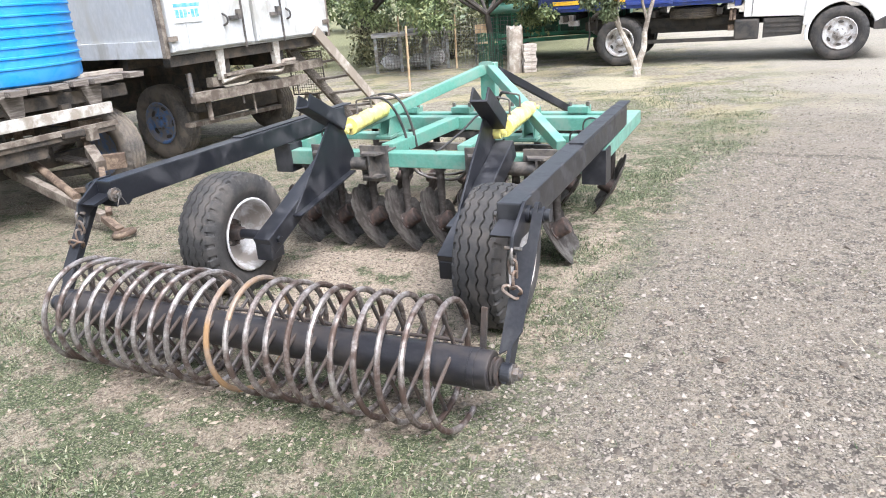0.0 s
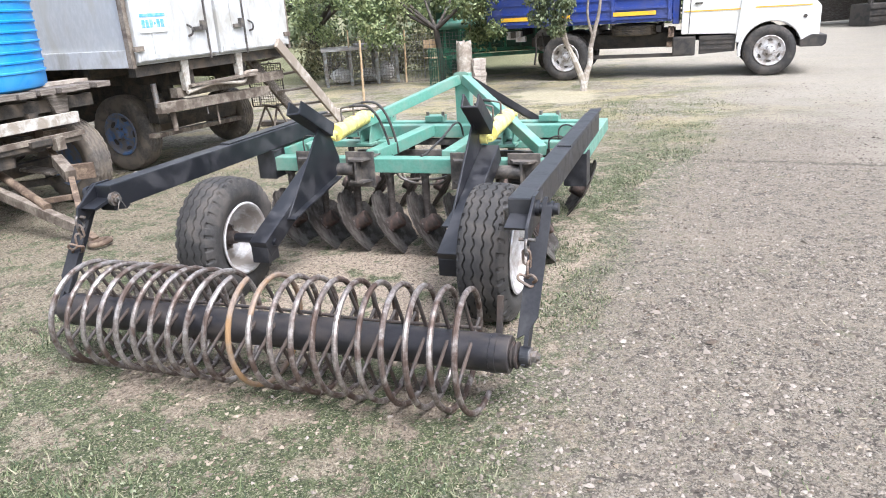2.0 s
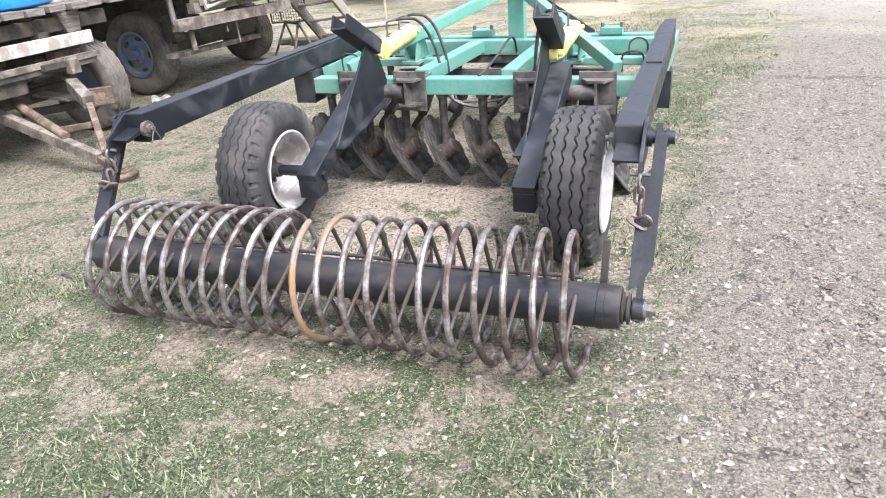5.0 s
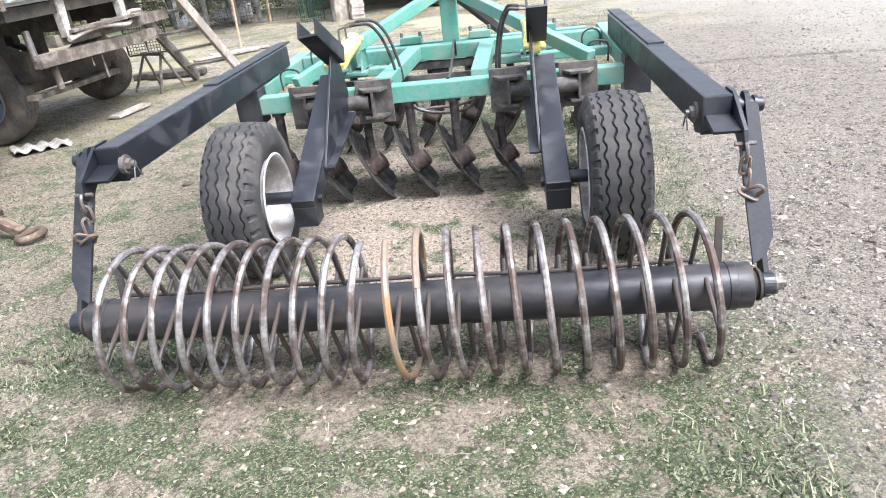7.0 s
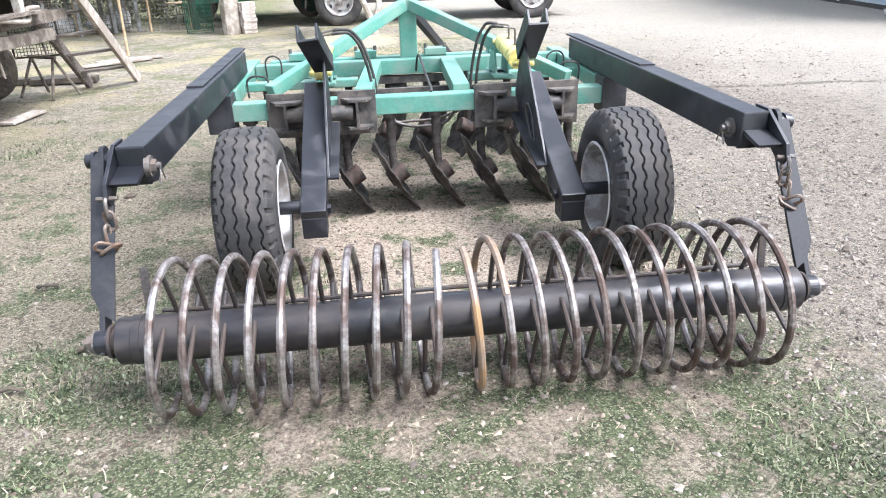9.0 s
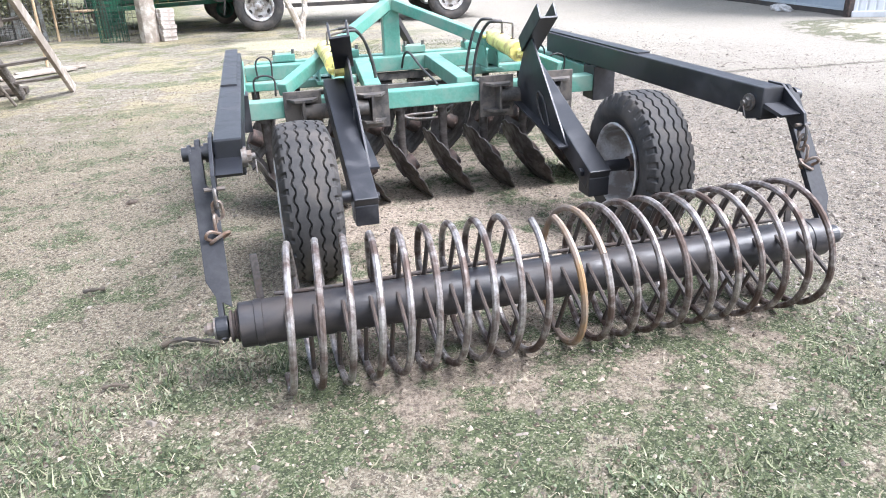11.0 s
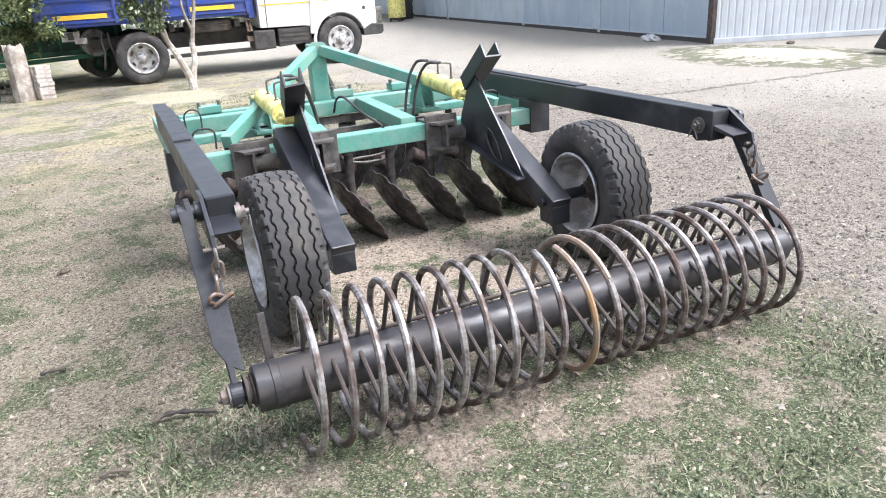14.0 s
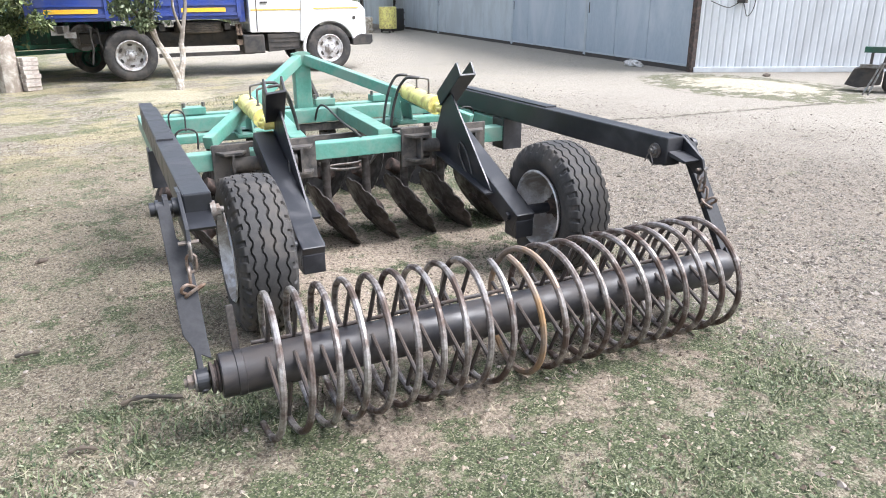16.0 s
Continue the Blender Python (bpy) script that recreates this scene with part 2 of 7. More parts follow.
def pieces(name, bm, material, parent, label="", bevel=0.0, smooth=False):
    """Each loose piece of a bmesh as a part of its own."""
    bm.verts.ensure_lookup_table()
    bm.verts.index_update()
    seen, res = set(), []
    for v in bm.verts:
        if v.index in seen:
            continue
        todo, isle = [v], []
        seen.add(v.index)
        while todo:
            q = todo.pop()
            isle.append(q)
            for e in q.link_edges:
                o = e.other_vert(q)
                if o.index not in seen:
                    seen.add(o.index)
                    todo.append(o)
        one = bmesh.new()
        made = {q: one.verts.new(q.co) for q in isle}
        for f in dict.fromkeys(f for q in isle for f in q.link_faces):
            one.faces.new([made[q] for q in f.verts])
        res.append(part(name, one, material, parent, label, bevel, smooth))
    bm.free()
    return res


def share(ob, m, parent=None):
    """Another object on the same mesh, under the same or another parent."""
    o = new(ob.name.split(".")[0], ob.data)
    o.parent = parent if parent is not None else ob.parent
    o.matrix_basis = m
    if "label" in ob:
        o["label"] = ob["label"]
    return o


def thing(name, m, label, category, group="", kind=""):
    ob = new(name)
    ob.empty_display_size = 0.2
    ob.matrix_basis = m
    return tagged(ob, label, category, group, kind)


def shell(v, f):
    """A bmesh from lists of corners and faces."""
    bm = bmesh.new()
    vs = [bm.verts.new(p) for p in v]
    for q in f:
        bm.faces.new([vs[i] for i in q])
    bmesh.ops.recalc_face_normals(bm, faces=bm.faces)
    return bm


def box(bm, c, size, rot=None):
    """A box round c; rot: a matrix that turns it."""
    m = Matrix.Translation(c) @ (rot.to_4x4() if rot else Matrix.Identity(4)) @ Matrix.Diagonal((*size, 1))
    bmesh.ops.create_cube(bm, size=1, matrix=m)
    return bm


def basis(a, b, up=(0, 0, 1)):
    """A turn whose y axis goes from a to b and whose z axis is as near to up as can be."""
    y = (Vector(b) - Vector(a)).normalized()
    x = y.cross(Vector(up))
    if x.length < 1e-4:
        x = Vector((1, 0, 0))
    x.normalize()
    return Matrix((x, y, x.cross(y))).transposed()


def beam(bm, a, b, w, h, up=(0, 0, 1)):
    """A bar of width w and height h from a to b."""
    a, b = Vector(a), Vector(b)
    return box(bm, (a + b) / 2, (w, (b - a).length, h), basis(a, b, up))


def rod(bm, a, b, r, seg=12, r2=None):
    """A round bar from a to b."""
    a, b = Vector(a), Vector(b)
    turn = (b - a).to_track_quat("Z", "Y").to_matrix().to_4x4()
    bmesh.ops.create_cone(bm, cap_ends=True, segments=seg, radius1=r, radius2=r if r2 is None else r2,
                          depth=(b - a).length, matrix=Matrix.Translation((a + b) / 2) @ turn)
    return bm


def prism(bm, outline, lo, hi, axis=0):
    """A flat plate: an outline of (u, v) pairs, from lo to hi along the axis."""
    def at(u, v, w):
        return ((w, u, v), (u, w, v), (u, v, w))[axis]
    a = [bm.verts.new(at(u, v, lo)) for u, v in outline]
    b = [bm.verts.new(at(u, v, hi)) for u, v in outline]
    n = len(a)
    fs = [bm.faces.new(a), bm.faces.new(b[::-1])]
    for i in range(n):
        fs.append(bm.faces.new((a[i], b[i], b[(i + 1) % n], a[(i + 1) % n])))
    bmesh.ops.recalc_face_normals(bm, faces=fs)
    return bm


def tube(bm, pts, r, seg=8, square=False):
    """A bar swept along points; with square, of square section."""
    pts = [Vector(p) for p in pts]
    rings = []
    ref = Vector((0.13, 0.27, 0.95))
    for i, p in enumerate(pts):
        d = (pts[min(i + 1, len(pts) - 1)] - pts[max(i - 1, 0)]).normalized()
        x = ref - d * ref.dot(d)
        x.normalize()
        ref = x
        y = d.cross(x)
        rr = r[i] if isinstance(r, (list, tuple)) else r
        rings.append([bm.verts.new(p + (x * math.cos(2 * math.pi * (k + 0.5) / seg) + y * math.sin(2 * math.pi * (k + 0.5) / seg)) * rr) for k in range(seg)])
    for a, b in zip(rings, rings[1:]):
        for k in range(seg):
            bm.faces.new((a[k], a[(k + 1) % seg], b[(k + 1) % seg], b[k]))
    bm.faces.new(rings[0][::-1])
    bm.faces.new(rings[-1])
    return bm


def lathe(bm, profile, seg=48, axis="x", centre=(0, 0, 0)):
    """Turns a profile of (along, radius) round an axis."""
    rings = []
    for s, r in profile:
        ring = []
        for k in range(seg):
            a = 2 * math.pi * k / seg
            p = {"x": (s, r * math.cos(a), r * math.sin(a)), "z": (r * math.cos(a), r * math.sin(a), s), "y": (r * math.cos(a), s, r * math.sin(a))}[axis]
            ring.append(bm.verts.new(Vector(p) + Vector(centre)))
        rings.append(ring)
    fs = []
    for a, b in zip(rings, rings[1:]):
        for k in range(seg):
            fs.append(bm.faces.new((a[k], a[(k + 1) % seg], b[(k + 1) % seg], b[k])))
    return bm


def arc_points(pts, n=12):
    """A smooth curve through points."""
    p = [Vector(q) for q in pts]
    p = [p[0] * 2 - p[1]] + p + [p[-1] * 2 - p[-2]]
    res = []
    for i in range(1, len(p) - 2):
        for k in range(n):
            t = k / n
            res.append(0.5 * (2 * p[i] + (p[i + 1] - p[i - 1]) * t + (2 * p[i - 1] - 5 * p[i] + 4 * p[i + 1] - p[i + 2]) * t * t
                              + (3 * p[i] - p[i - 1] - 3 * p[i + 1] + p[i + 2]) * t ** 3))
    return res + [p[-2]]


def bm_new():
    return bmesh.new()


# ---- ground ----
def edge_x(y):
    """Where the grass gives way to gravel."""
    return 0.21 + 0.385 * (y - 2.0) + 0.20 * np.clip(y - 4.2, 0.0, 6.0)


def ground_material():
    n = Nodes("ground", 0.95)
    sep = n.t.nodes.new("ShaderNodeSeparateXYZ")
    n.link(n.co, sep.inputs[0])
    x, y = sep.outputs[0], sep.outputs[1]
    big, mid, fine = n.noise(0.7, 5.0), n.noise(3.2, 7.0, 0.62), n.noise(24, 9.0, 0.75)
    crumb, grit = n.noise(60, 8.0, 0.8), n.noise(150, 5.0, 0.8)
    pebble, gap = n.cells(75)
    small, small_gap = n.cells(170)
    lump, lump_gap = n.cells(30)
    tuft = n.noise(9.0, 8.0, 0.7)
    # gravel on one side of a wavering edge
    d = n.math("SUBTRACT", x, n.math("ADD", n.math("MULTIPLY", y, 0.385), -0.56))
    d = n.math("SUBTRACT", d, n.math("MULTIPLY", n.math("MINIMUM", n.math("MAXIMUM", n.math("SUBTRACT", y, 4.2), 0.0), 6.0), 0.20))
    d = n.math("ADD", d, n.math("MULTIPLY", n.math("SUBTRACT", mid, 0.5), 1.5))
    d = n.math("ADD", d, n.math("MULTIPLY", n.math("SUBTRACT", fine, 0.5), 1.8))
    gravel = n.step(d, -0.30, 0.40)
    # trodden soil with bits of straw
    soil = n.mix(n.step(crumb, 0.43, 0.57), (0.108, 0.087, 0.061), (0.258, 0.220, 0.160))
    brown = n.math("MULTIPLY", n.step(n.math("ADD", x, n.math("MULTIPLY", mid, 1.2)), 0.6, -0.9), n.step(y, 2.6, 4.0))
    soil = n.mix(n.math("MULTIPLY", brown, 0.9), soil, n.mix(n.step(crumb, 0.43, 0.57), (0.086, 0.070, 0.046), (0.210, 0.177, 0.126)))
    soil = n.mix(n.math("MULTIPLY", n.step(small, 0.72, 0.80), 0.8), soil, (0.334, 0.298, 0.227))
    soil = n.mix(n.math("MULTIPLY", n.step(pebble, 0.86, 0.90), 0.8), soil, (0.067, 0.053, 0.039))
    straw = n.mix(n.step(n.noise(75, 6.0, 0.8, (1, 2.4, 1)), 0.50, 0.62), soil, (0.334, 0.298, 0.208))
    soil = n.mix(n.step(n.noise(1.3, 6.0, 0.65), 0.44, 0.60), soil, straw)
    green = n.mix(n.step(crumb, 0.41, 0.60), (0.026, 0.034, 0.013), (0.105, 0.125, 0.057))
    green = n.mix(n.math("MULTIPLY", n.step(small, 0.78, 0.86), 0.7), green, (0.255, 0.252, 0.171))
    thick = n.math("ADD", n.math("MULTIPLY", mid, 0.55), n.math("MULTIPLY", tuft, 0.45))
    # bare brown soil under the machine and just behind its roller
    lx = n.math("SUBTRACT", n.math("MULTIPLY", n.math("ADD", x, 0.60), 0.92), n.math("MULTIPLY", n.math("SUBTRACT", y, 2.94), 0.39))
    ly = n.math("ADD", n.math("MULTIPLY", n.math("ADD", x, 0.79), 0.39), n.math("MULTIPLY", n.math("SUBTRACT", y, 2.94), 0.92))
    rough = n.math("MULTIPLY", n.math("SUBTRACT", mid, 0.5), 1.2)
    bare = n.math("MULTIPLY", n.step(n.math("ADD", n.math("ABSOLUTE", lx), rough), 1.25, 0.75), n.math("MULTIPLY", n.step(n.math("ADD", ly, rough), -0.75, -0.30), n.step(ly, 3.6, 2.6)))
    trodden = n.mix(n.step(crumb, 0.43, 0.57), (0.125, 0.096, 0.073), (0.295, 0.238, 0.186))
    # the same soil with light put into its colour, to offset the frame's deep shadow
    dusty = n.mix(n.step(crumb, 0.43, 0.57), (0.215, 0.168, 0.130), (0.47, 0.386, 0.305))
    soil = n.mix(n.math("MULTIPLY", bare, 0.7), soil, n.mix(n.step(ly, 0.15, 0.9), trodden, dusty))
    thick = n.math("SUBTRACT", thick, n.math("MULTIPLY", bare, 0.022))
    # the turf is thickest on the near side of the roller, thin beyond it
    thin = n.math("MULTIPLY", n.step(y, 2.3, 4.2), n.math("ADD", n.math("MULTIPLY", n.step(x, 0.9, -0.4), 0.055), 0.02))
    turf = n.mix(n.step(n.math("SUBTRACT", thick, thin), 0.415, 0.495), soil, green)
    # grey stones in pale dirt
    dirt = n.mix(n.step(crumb, 0.43, 0.57), (0.165, 0.139, 0.107), (0.290, 0.252, 0.200))
    stone = n.mix(n.step(pebble, 0.05, 0.95), (0.095, 0.082, 0.067), (0.295, 0.266, 0.220))
    stone = n.mix(n.step(gap, 0.42, 0.62), stone, (0.070, 0.059, 0.049))
    chips = n.mix(n.step(small, 0.1, 0.95), (0.095, 0.081, 0.065), (0.285, 0.253, 0.205))
    loose = n.mix(n.step(fine, 0.44, 0.54), dirt, chips)
    loose = n.mix(n.math("MULTIPLY", n.step(tuft, 0.46, 0.56), n.step(lump, 0.35, 0.55)), loose, stone)
    loose = n.mix(n.math("MULTIPLY", n.step(big, 0.52, 0.68), 0.7), loose, dirt)
    loose = n.mix(n.math("MULTIPLY", n.step(mid, 0.60, 0.68), 0.7), loose, n.mix(n.step(crumb, 0.42, 0.6), (0.106, 0.105, 0.062), (0.234, 0.219, 0.150)))
    near = n.mix(gravel, turf, loose)
    # farther off, bare trodden earth with dry straw and tufts
    earth = n.mix(n.step(n.noise(11, 9.0, 0.8), 0.42, 0.60), (0.165, 0.141, 0.106), (0.280, 0.248, 0.192))
    earth = n.mix(n.math("MULTIPLY", n.step(lump, 0.82, 0.88), 0.7), earth, (0.346, 0.323, 0.263))
    earth = n.mix(n.math("MULTIPLY", n.step(lump, 0.10, 0.02), 0.6), earth, (0.073, 0.062, 0.046))
    dry = n.mix(n.step(fine, 0.40, 0.60), (0.223, 0.191, 0.110), (0.367, 0.318, 0.198))
    far = n.mix(n.step(n.noise(0.8, 7.0, 0.68), 0.49, 0.56), earth, dry)
    far = n.mix(n.step(n.noise(1.1, 7.0, 0.72, (1, 1.4, 1)), 0.51, 0.58), far, n.mix(n.step(fine, 0.40, 0.6), (0.078, 0.084, 0.039), (0.194, 0.194, 0.103)))
    f = n.step(n.math("ADD", y, n.math("MULTIPLY", n.math("SUBTRACT", big, 0.5), 4.0)), 6.5, 10.0)
    f = n.math("MULTIPLY", f, n.math("SUBTRACT", 1.0, n.math("MULTIPLY", gravel, 0.45)))
    col = n.mix(n.math("MULTIPLY", f, 0.9), near, far)
    # pale packed dust before the shed
    yard = n.step(n.math("ADD", x, n.math("MULTIPLY", n.math("SUBTRACT", big, 0.5), 4.0)), 3.2, 7.0)
    col = n.mix(n.math("MULTIPLY", yard, 0.75), col, n.mix(n.step(fine, 0.35, 0.65), (0.285, 0.260, 0.218), (0.385, 0.354, 0.303)))
    # an old wheel rut across the gravel; its groove's shade is put in as colour
    rd = n.math("ADD", n.math("SUBTRACT", n.math("ADD", y, n.math("MULTIPLY", x, 0.486)), 8.21), n.math("MULTIPLY", n.math("SUBTRACT", mid, 0.5), 0.25))
    rut = n.math("MULTIPLY", n.math("MULTIPLY", n.step(n.math("ABSOLUTE", rd), 0.11, 0.02), n.step(x, 2.3, 3.2)), n.step(tuft, 0.38, 0.52))
    col = n.mix(n.math("MULTIPLY", rut, 0.85), col, (0.085, 0.074, 0.055))
    # trodden pale straw round the young tree
    tx, ty = n.math("SUBTRACT", x, 2.45), n.math("MULTIPLY", n.math("SUBTRACT", y, 12.6), 0.6)
    td = n.math("ADD", n.math("ADD", n.math("MULTIPLY", tx, tx), n.math("MULTIPLY", ty, ty)), n.math("MULTIPLY", n.math("SUBTRACT", mid, 0.5), 1.6))
    col = n.mix(n.math("MULTIPLY", n.step(td, 0.75, 0.25), 0.8), col, n.mix(n.step(fine, 0.38, 0.62), (0.30, 0.265, 0.175), (0.43, 0.39, 0.275)))
    # a spill of pale sand by the shed
    ox, oy = n.math("SUBTRACT", x, 9.45), n.math("SUBTRACT", y, 5.73)
    sx = n.math("ADD", n.math("MULTIPLY", ox, 0.26), n.math("MULTIPLY", oy, 0.76))
    sy = n.math("SUBTRACT", n.math("MULTIPLY", ox, 1.19), n.math("MULTIPLY", oy, 0.40))
    sd = n.math("ADD", n.math("MULTIPLY", sx, sx), n.math("MULTIPLY", sy, sy))
    sd = n.math("ADD", sd, n.math("MULTIPLY", n.math("ADD", n.math("SUBTRACT", tuft, 0.5), n.math("SUBTRACT", mid, 0.5)), 3.0))
    fringe = n.step(n.math("MULTIPLY", n.step(sd, 4.2, 2.0), n.step(mid, 0.40, 0.55)), 0.2, 0.6)
    col = n.mix(n.math("MULTIPLY", fringe, 0.8), col, n.mix(n.step(crumb, 0.42, 0.6), (0.056, 0.062, 0.030), (0.156, 0.157, 0.082)))
    col = n.mix(n.step(sd, 1.4, 0.6), col, n.mix(n.step(fine, 0.40, 0.62), (0.36, 0.325, 0.245), (0.47, 0.425, 0.335)))
    # rough grass under the orchard
    o = n.math("SUBTRACT", y, n.math("MULTIPLY", n.math("MAXIMUM", n.math("SUBTRACT", x, 2.5), 0.0), 3.0))
    orchard = n.step(n.math("ADD", o, n.math("MULTIPLY", n.math("SUBTRACT", mid, 0.5), 3.0)), 16.8, 18.6)
    col = n.mix(orchard, col, n.mix(n.step(fine, 0.35, 0.68), (0.09, 0.10, 0.045), (0.26, 0.25, 0.14)))
    hgt = n.math("ADD", n.math("MULTIPLY", fine, 1.0), n.math("ADD", n.math("MULTIPLY", grit, 0.4), n.math("MULTIPLY", crumb, 1.0)))
    n.bump(n.math("SUBTRACT", hgt, n.math("MULTIPLY", n.math("MULTIPLY", gap, gravel), 0.6)), 0.7, 0.024)
    return n.out(col)


def relief(x, y):
    """The height of the ground: nearly flat, with slight humps."""
    h = 0.012 * noise.noise(Vector((x * 0.9, y * 0.9, 3.1))) + 0.006 * noise.noise(Vector((x * 3.1, y * 3.1, 7.7)))
    u, v = (x - 9.45) * 0.26 + (y - 5.73) * 0.76, (x - 9.45) * 1.19 - (y - 5.73) * 0.40
    sand = math.exp(-u * u - v * v) * 0.07
    return h - 0.008 + sand


def make_ground():
    xs = np.unique(np.concatenate([np.linspace(-600, -20, 14), np.linspace(-20, -4, 33), np.arange(-4, 4, 0.08), np.linspace(4, 24, 70), np.linspace(24, 600, 14)]))
    ys = np.unique(np.concatenate([np.linspace(-600, -8, 14), np.linspace(-8, 0, 17), np.arange(0, 8, 0.08), np.linspace(8, 30, 70), np.linspace(30, 600, 14)]))
    v = [(float(x), float(y), relief(x, y)) for y in ys for x in xs]
    w = len(xs)
    f = [(j * w + i, j * w + i + 1, (j + 1) * w + i + 1, (j + 1) * w + i) for j in range(len(ys) - 1) for i in range(w - 1)]
    me = bpy.data.meshes.new("ground")
    me.from_pydata(v, [], f)
    me.materials.append(ground_material())
    me.polygons.foreach_set("use_smooth", [True] * len(f))
    return tagged(new("ground", me), "trodden farmyard ground of patchy grass, straw and gravel", "ground", kind="structure")


ground = make_ground()


# ---- the disc harrow ----
HARROW = pose(-0.789, 2.960, -0.014, 0, 0, -21.60)
harrow = thing("disc_harrow", HARROW, "teal and black disc harrow with rear coil roller on the yard", "farm implement")

ROLL_Z, COIL_R, TUBE_R = 0.272, 0.256, 0.080
COILS = ((-1, -0.121, 0.097, 9.51), (1, -0.033, 0.1028, 10.54))  # side, start, pitch, turns
COIL_START = -85


def coil_points(x0, x1, turns, phase, hand, steps=40):
    """A helix round the roller's axis. Angle 0 is the back of the machine, 90 degrees the bottom."""
    pts = []
    n = int(abs(turns) * steps)
    for i in range(n + 1):
        a = phase + hand * 2 * math.pi * turns * i / n
        pts.append((x0 + (x1 - x0) * i / n, -COIL_R * math.cos(a), ROLL_Z - COIL_R * math.sin(a)))
    return pts


def make_roller():
    bm = bm_new()
    lathe(bm, [(-1.178, 0.0), (-1.178, 0.074), (-1.174, 0.079), (-1.125, 0.079), (-1.123, 0.083), (-1.098, 0.083), (-1.096, TUBE_R), (1.096, TUBE_R), (1.098, 0.083), (1.123, 0.083), (1.125, 0.079), (1.174, 0.079), (1.178, 0.074), (1.178, 0.0)], 48, "x", (0, 0, ROLL_Z))
    roller = part("roller", bm, M_TUBE, harrow, "black pipe roller wound with bare steel coils", smooth=True)
    for side, x0, pitch, turns in COILS:
        pts = coil_points(x0, x0 + side * pitch * turns, turns, radians(COIL_START), 1)
        rust = 46 if side > 0 else 1
        bm = bm_new()
        tube(bm, pts[rust - 1:], 0.0130, 8)
        part("coil", bm, M_COIL_DIM if side > 0 else M_COIL, roller, "round bar coil of bare rusting steel")
        if rust == 1:
            continue
        bm = bm_new()
        tube(bm, pts[:rust], 0.0130, 8)
        part("coil_start", bm, M_COIL_RUST, roller, "orange rusted start of the coil")
    bm = bm_new()
    r0, r1 = TUBE_R - 0.004, COIL_R - 0.010
    a0, a1 = radians(-50), radians(8)
    rod(bm, (0, -r0 * math.cos(a0), -r0 * math.sin(a0)), (0, -r1 * math.cos(a1), -r1 * math.sin(a1)), 0.0085, 8)
    first = part("spoke", bm, M_SPOKE, roller, "thin steel rod between pipe and coil", smooth=True)
    k = 0
    for side, x0, pitch, turns in COILS:
        for i in range(int(turns * 4) - 1):
            x = x0 + side * pitch * (i / 4 + (8 - COIL_START) / 360)
            m = pose(x, 0, ROLL_Z, 90 * i, 0, 0)
            if k == 0:
                first.matrix_basis = m
            else:
                share(first, m)
            k += 1
    for a in (222, 140):
        bm = bm_new()
        y, z = -0.098 * math.cos(radians(a)), ROLL_Z - 0.098 * math.sin(radians(a))
        pts = [(x, y + 0.004 * math.sin(x * 9), z + 0.005 * math.sin(x * 5 + a)) for x in np.linspace(-1.05, 1.03, 26)]
        tube(bm, pts, 0.008, 8)
        part("stiffener_rod", bm, M_SPOKE, roller, "thin rod along the pipe", smooth=True)
    # scraper stubs that stand up behind the pipe's ends
    for s in (-1, 1):
        bm = bm_new()
        beam(bm, (s * 1.10, 0.10, 0.30), (s * 1.105, 0.13, 0.475), 0.026, 0.014)
        part("stub", bm, M_SPOKE, roller, "", 0.002)
        bm = bm_new()
        lathe(bm, [(s * 1.18, 0.02), (s * 1.18, 0.056), (s * 1.186, 0.058), (s * 1.19, 0.045), (s * 1.197, 0.045), (s * 1.199, 0.056), (s * 1.208, 0.056), (s * 1.21, 0.03)], 24, "x", (0, 0, ROLL_Z))
        part("bearing", bm, M_HUB, roller, "rusty bearing flange", smooth=True)
        bm = bm_new()
        rod(bm, (s * 1.16, 0, ROLL_Z), (s * 1.295, 0, ROLL_Z), 0.016, 14)
        rod(bm, (s * 1.254, 0, ROLL_Z), (s * 1.262, 0, ROLL_Z), 0.038, 20)
        rod(bm, (s * 1.262, 0, ROLL_Z), (s * 1.284, 0, ROLL_Z), 0.027, 6)
        part("axle_bolt", bm, M_BOLT, roller, "rusted axle stub with nut", smooth=True)


def link(bm, c, length, width, r, turn):
    """One oval link of a chain."""
    pts = []
    for i in range(21):
        a = 2 * math.pi * i / 20
        u, v = math.cos(a) * width / 2, math.sin(a) * width / 2
        v += (length - width) / 2 * (1 if math.sin(a) > 0 else -1) if abs(math.sin(a)) > 1e-6 else 0
        pts.append(Vector(c) + turn @ Vector((u, 0, v)))
    tube(bm, pts, r, 6)


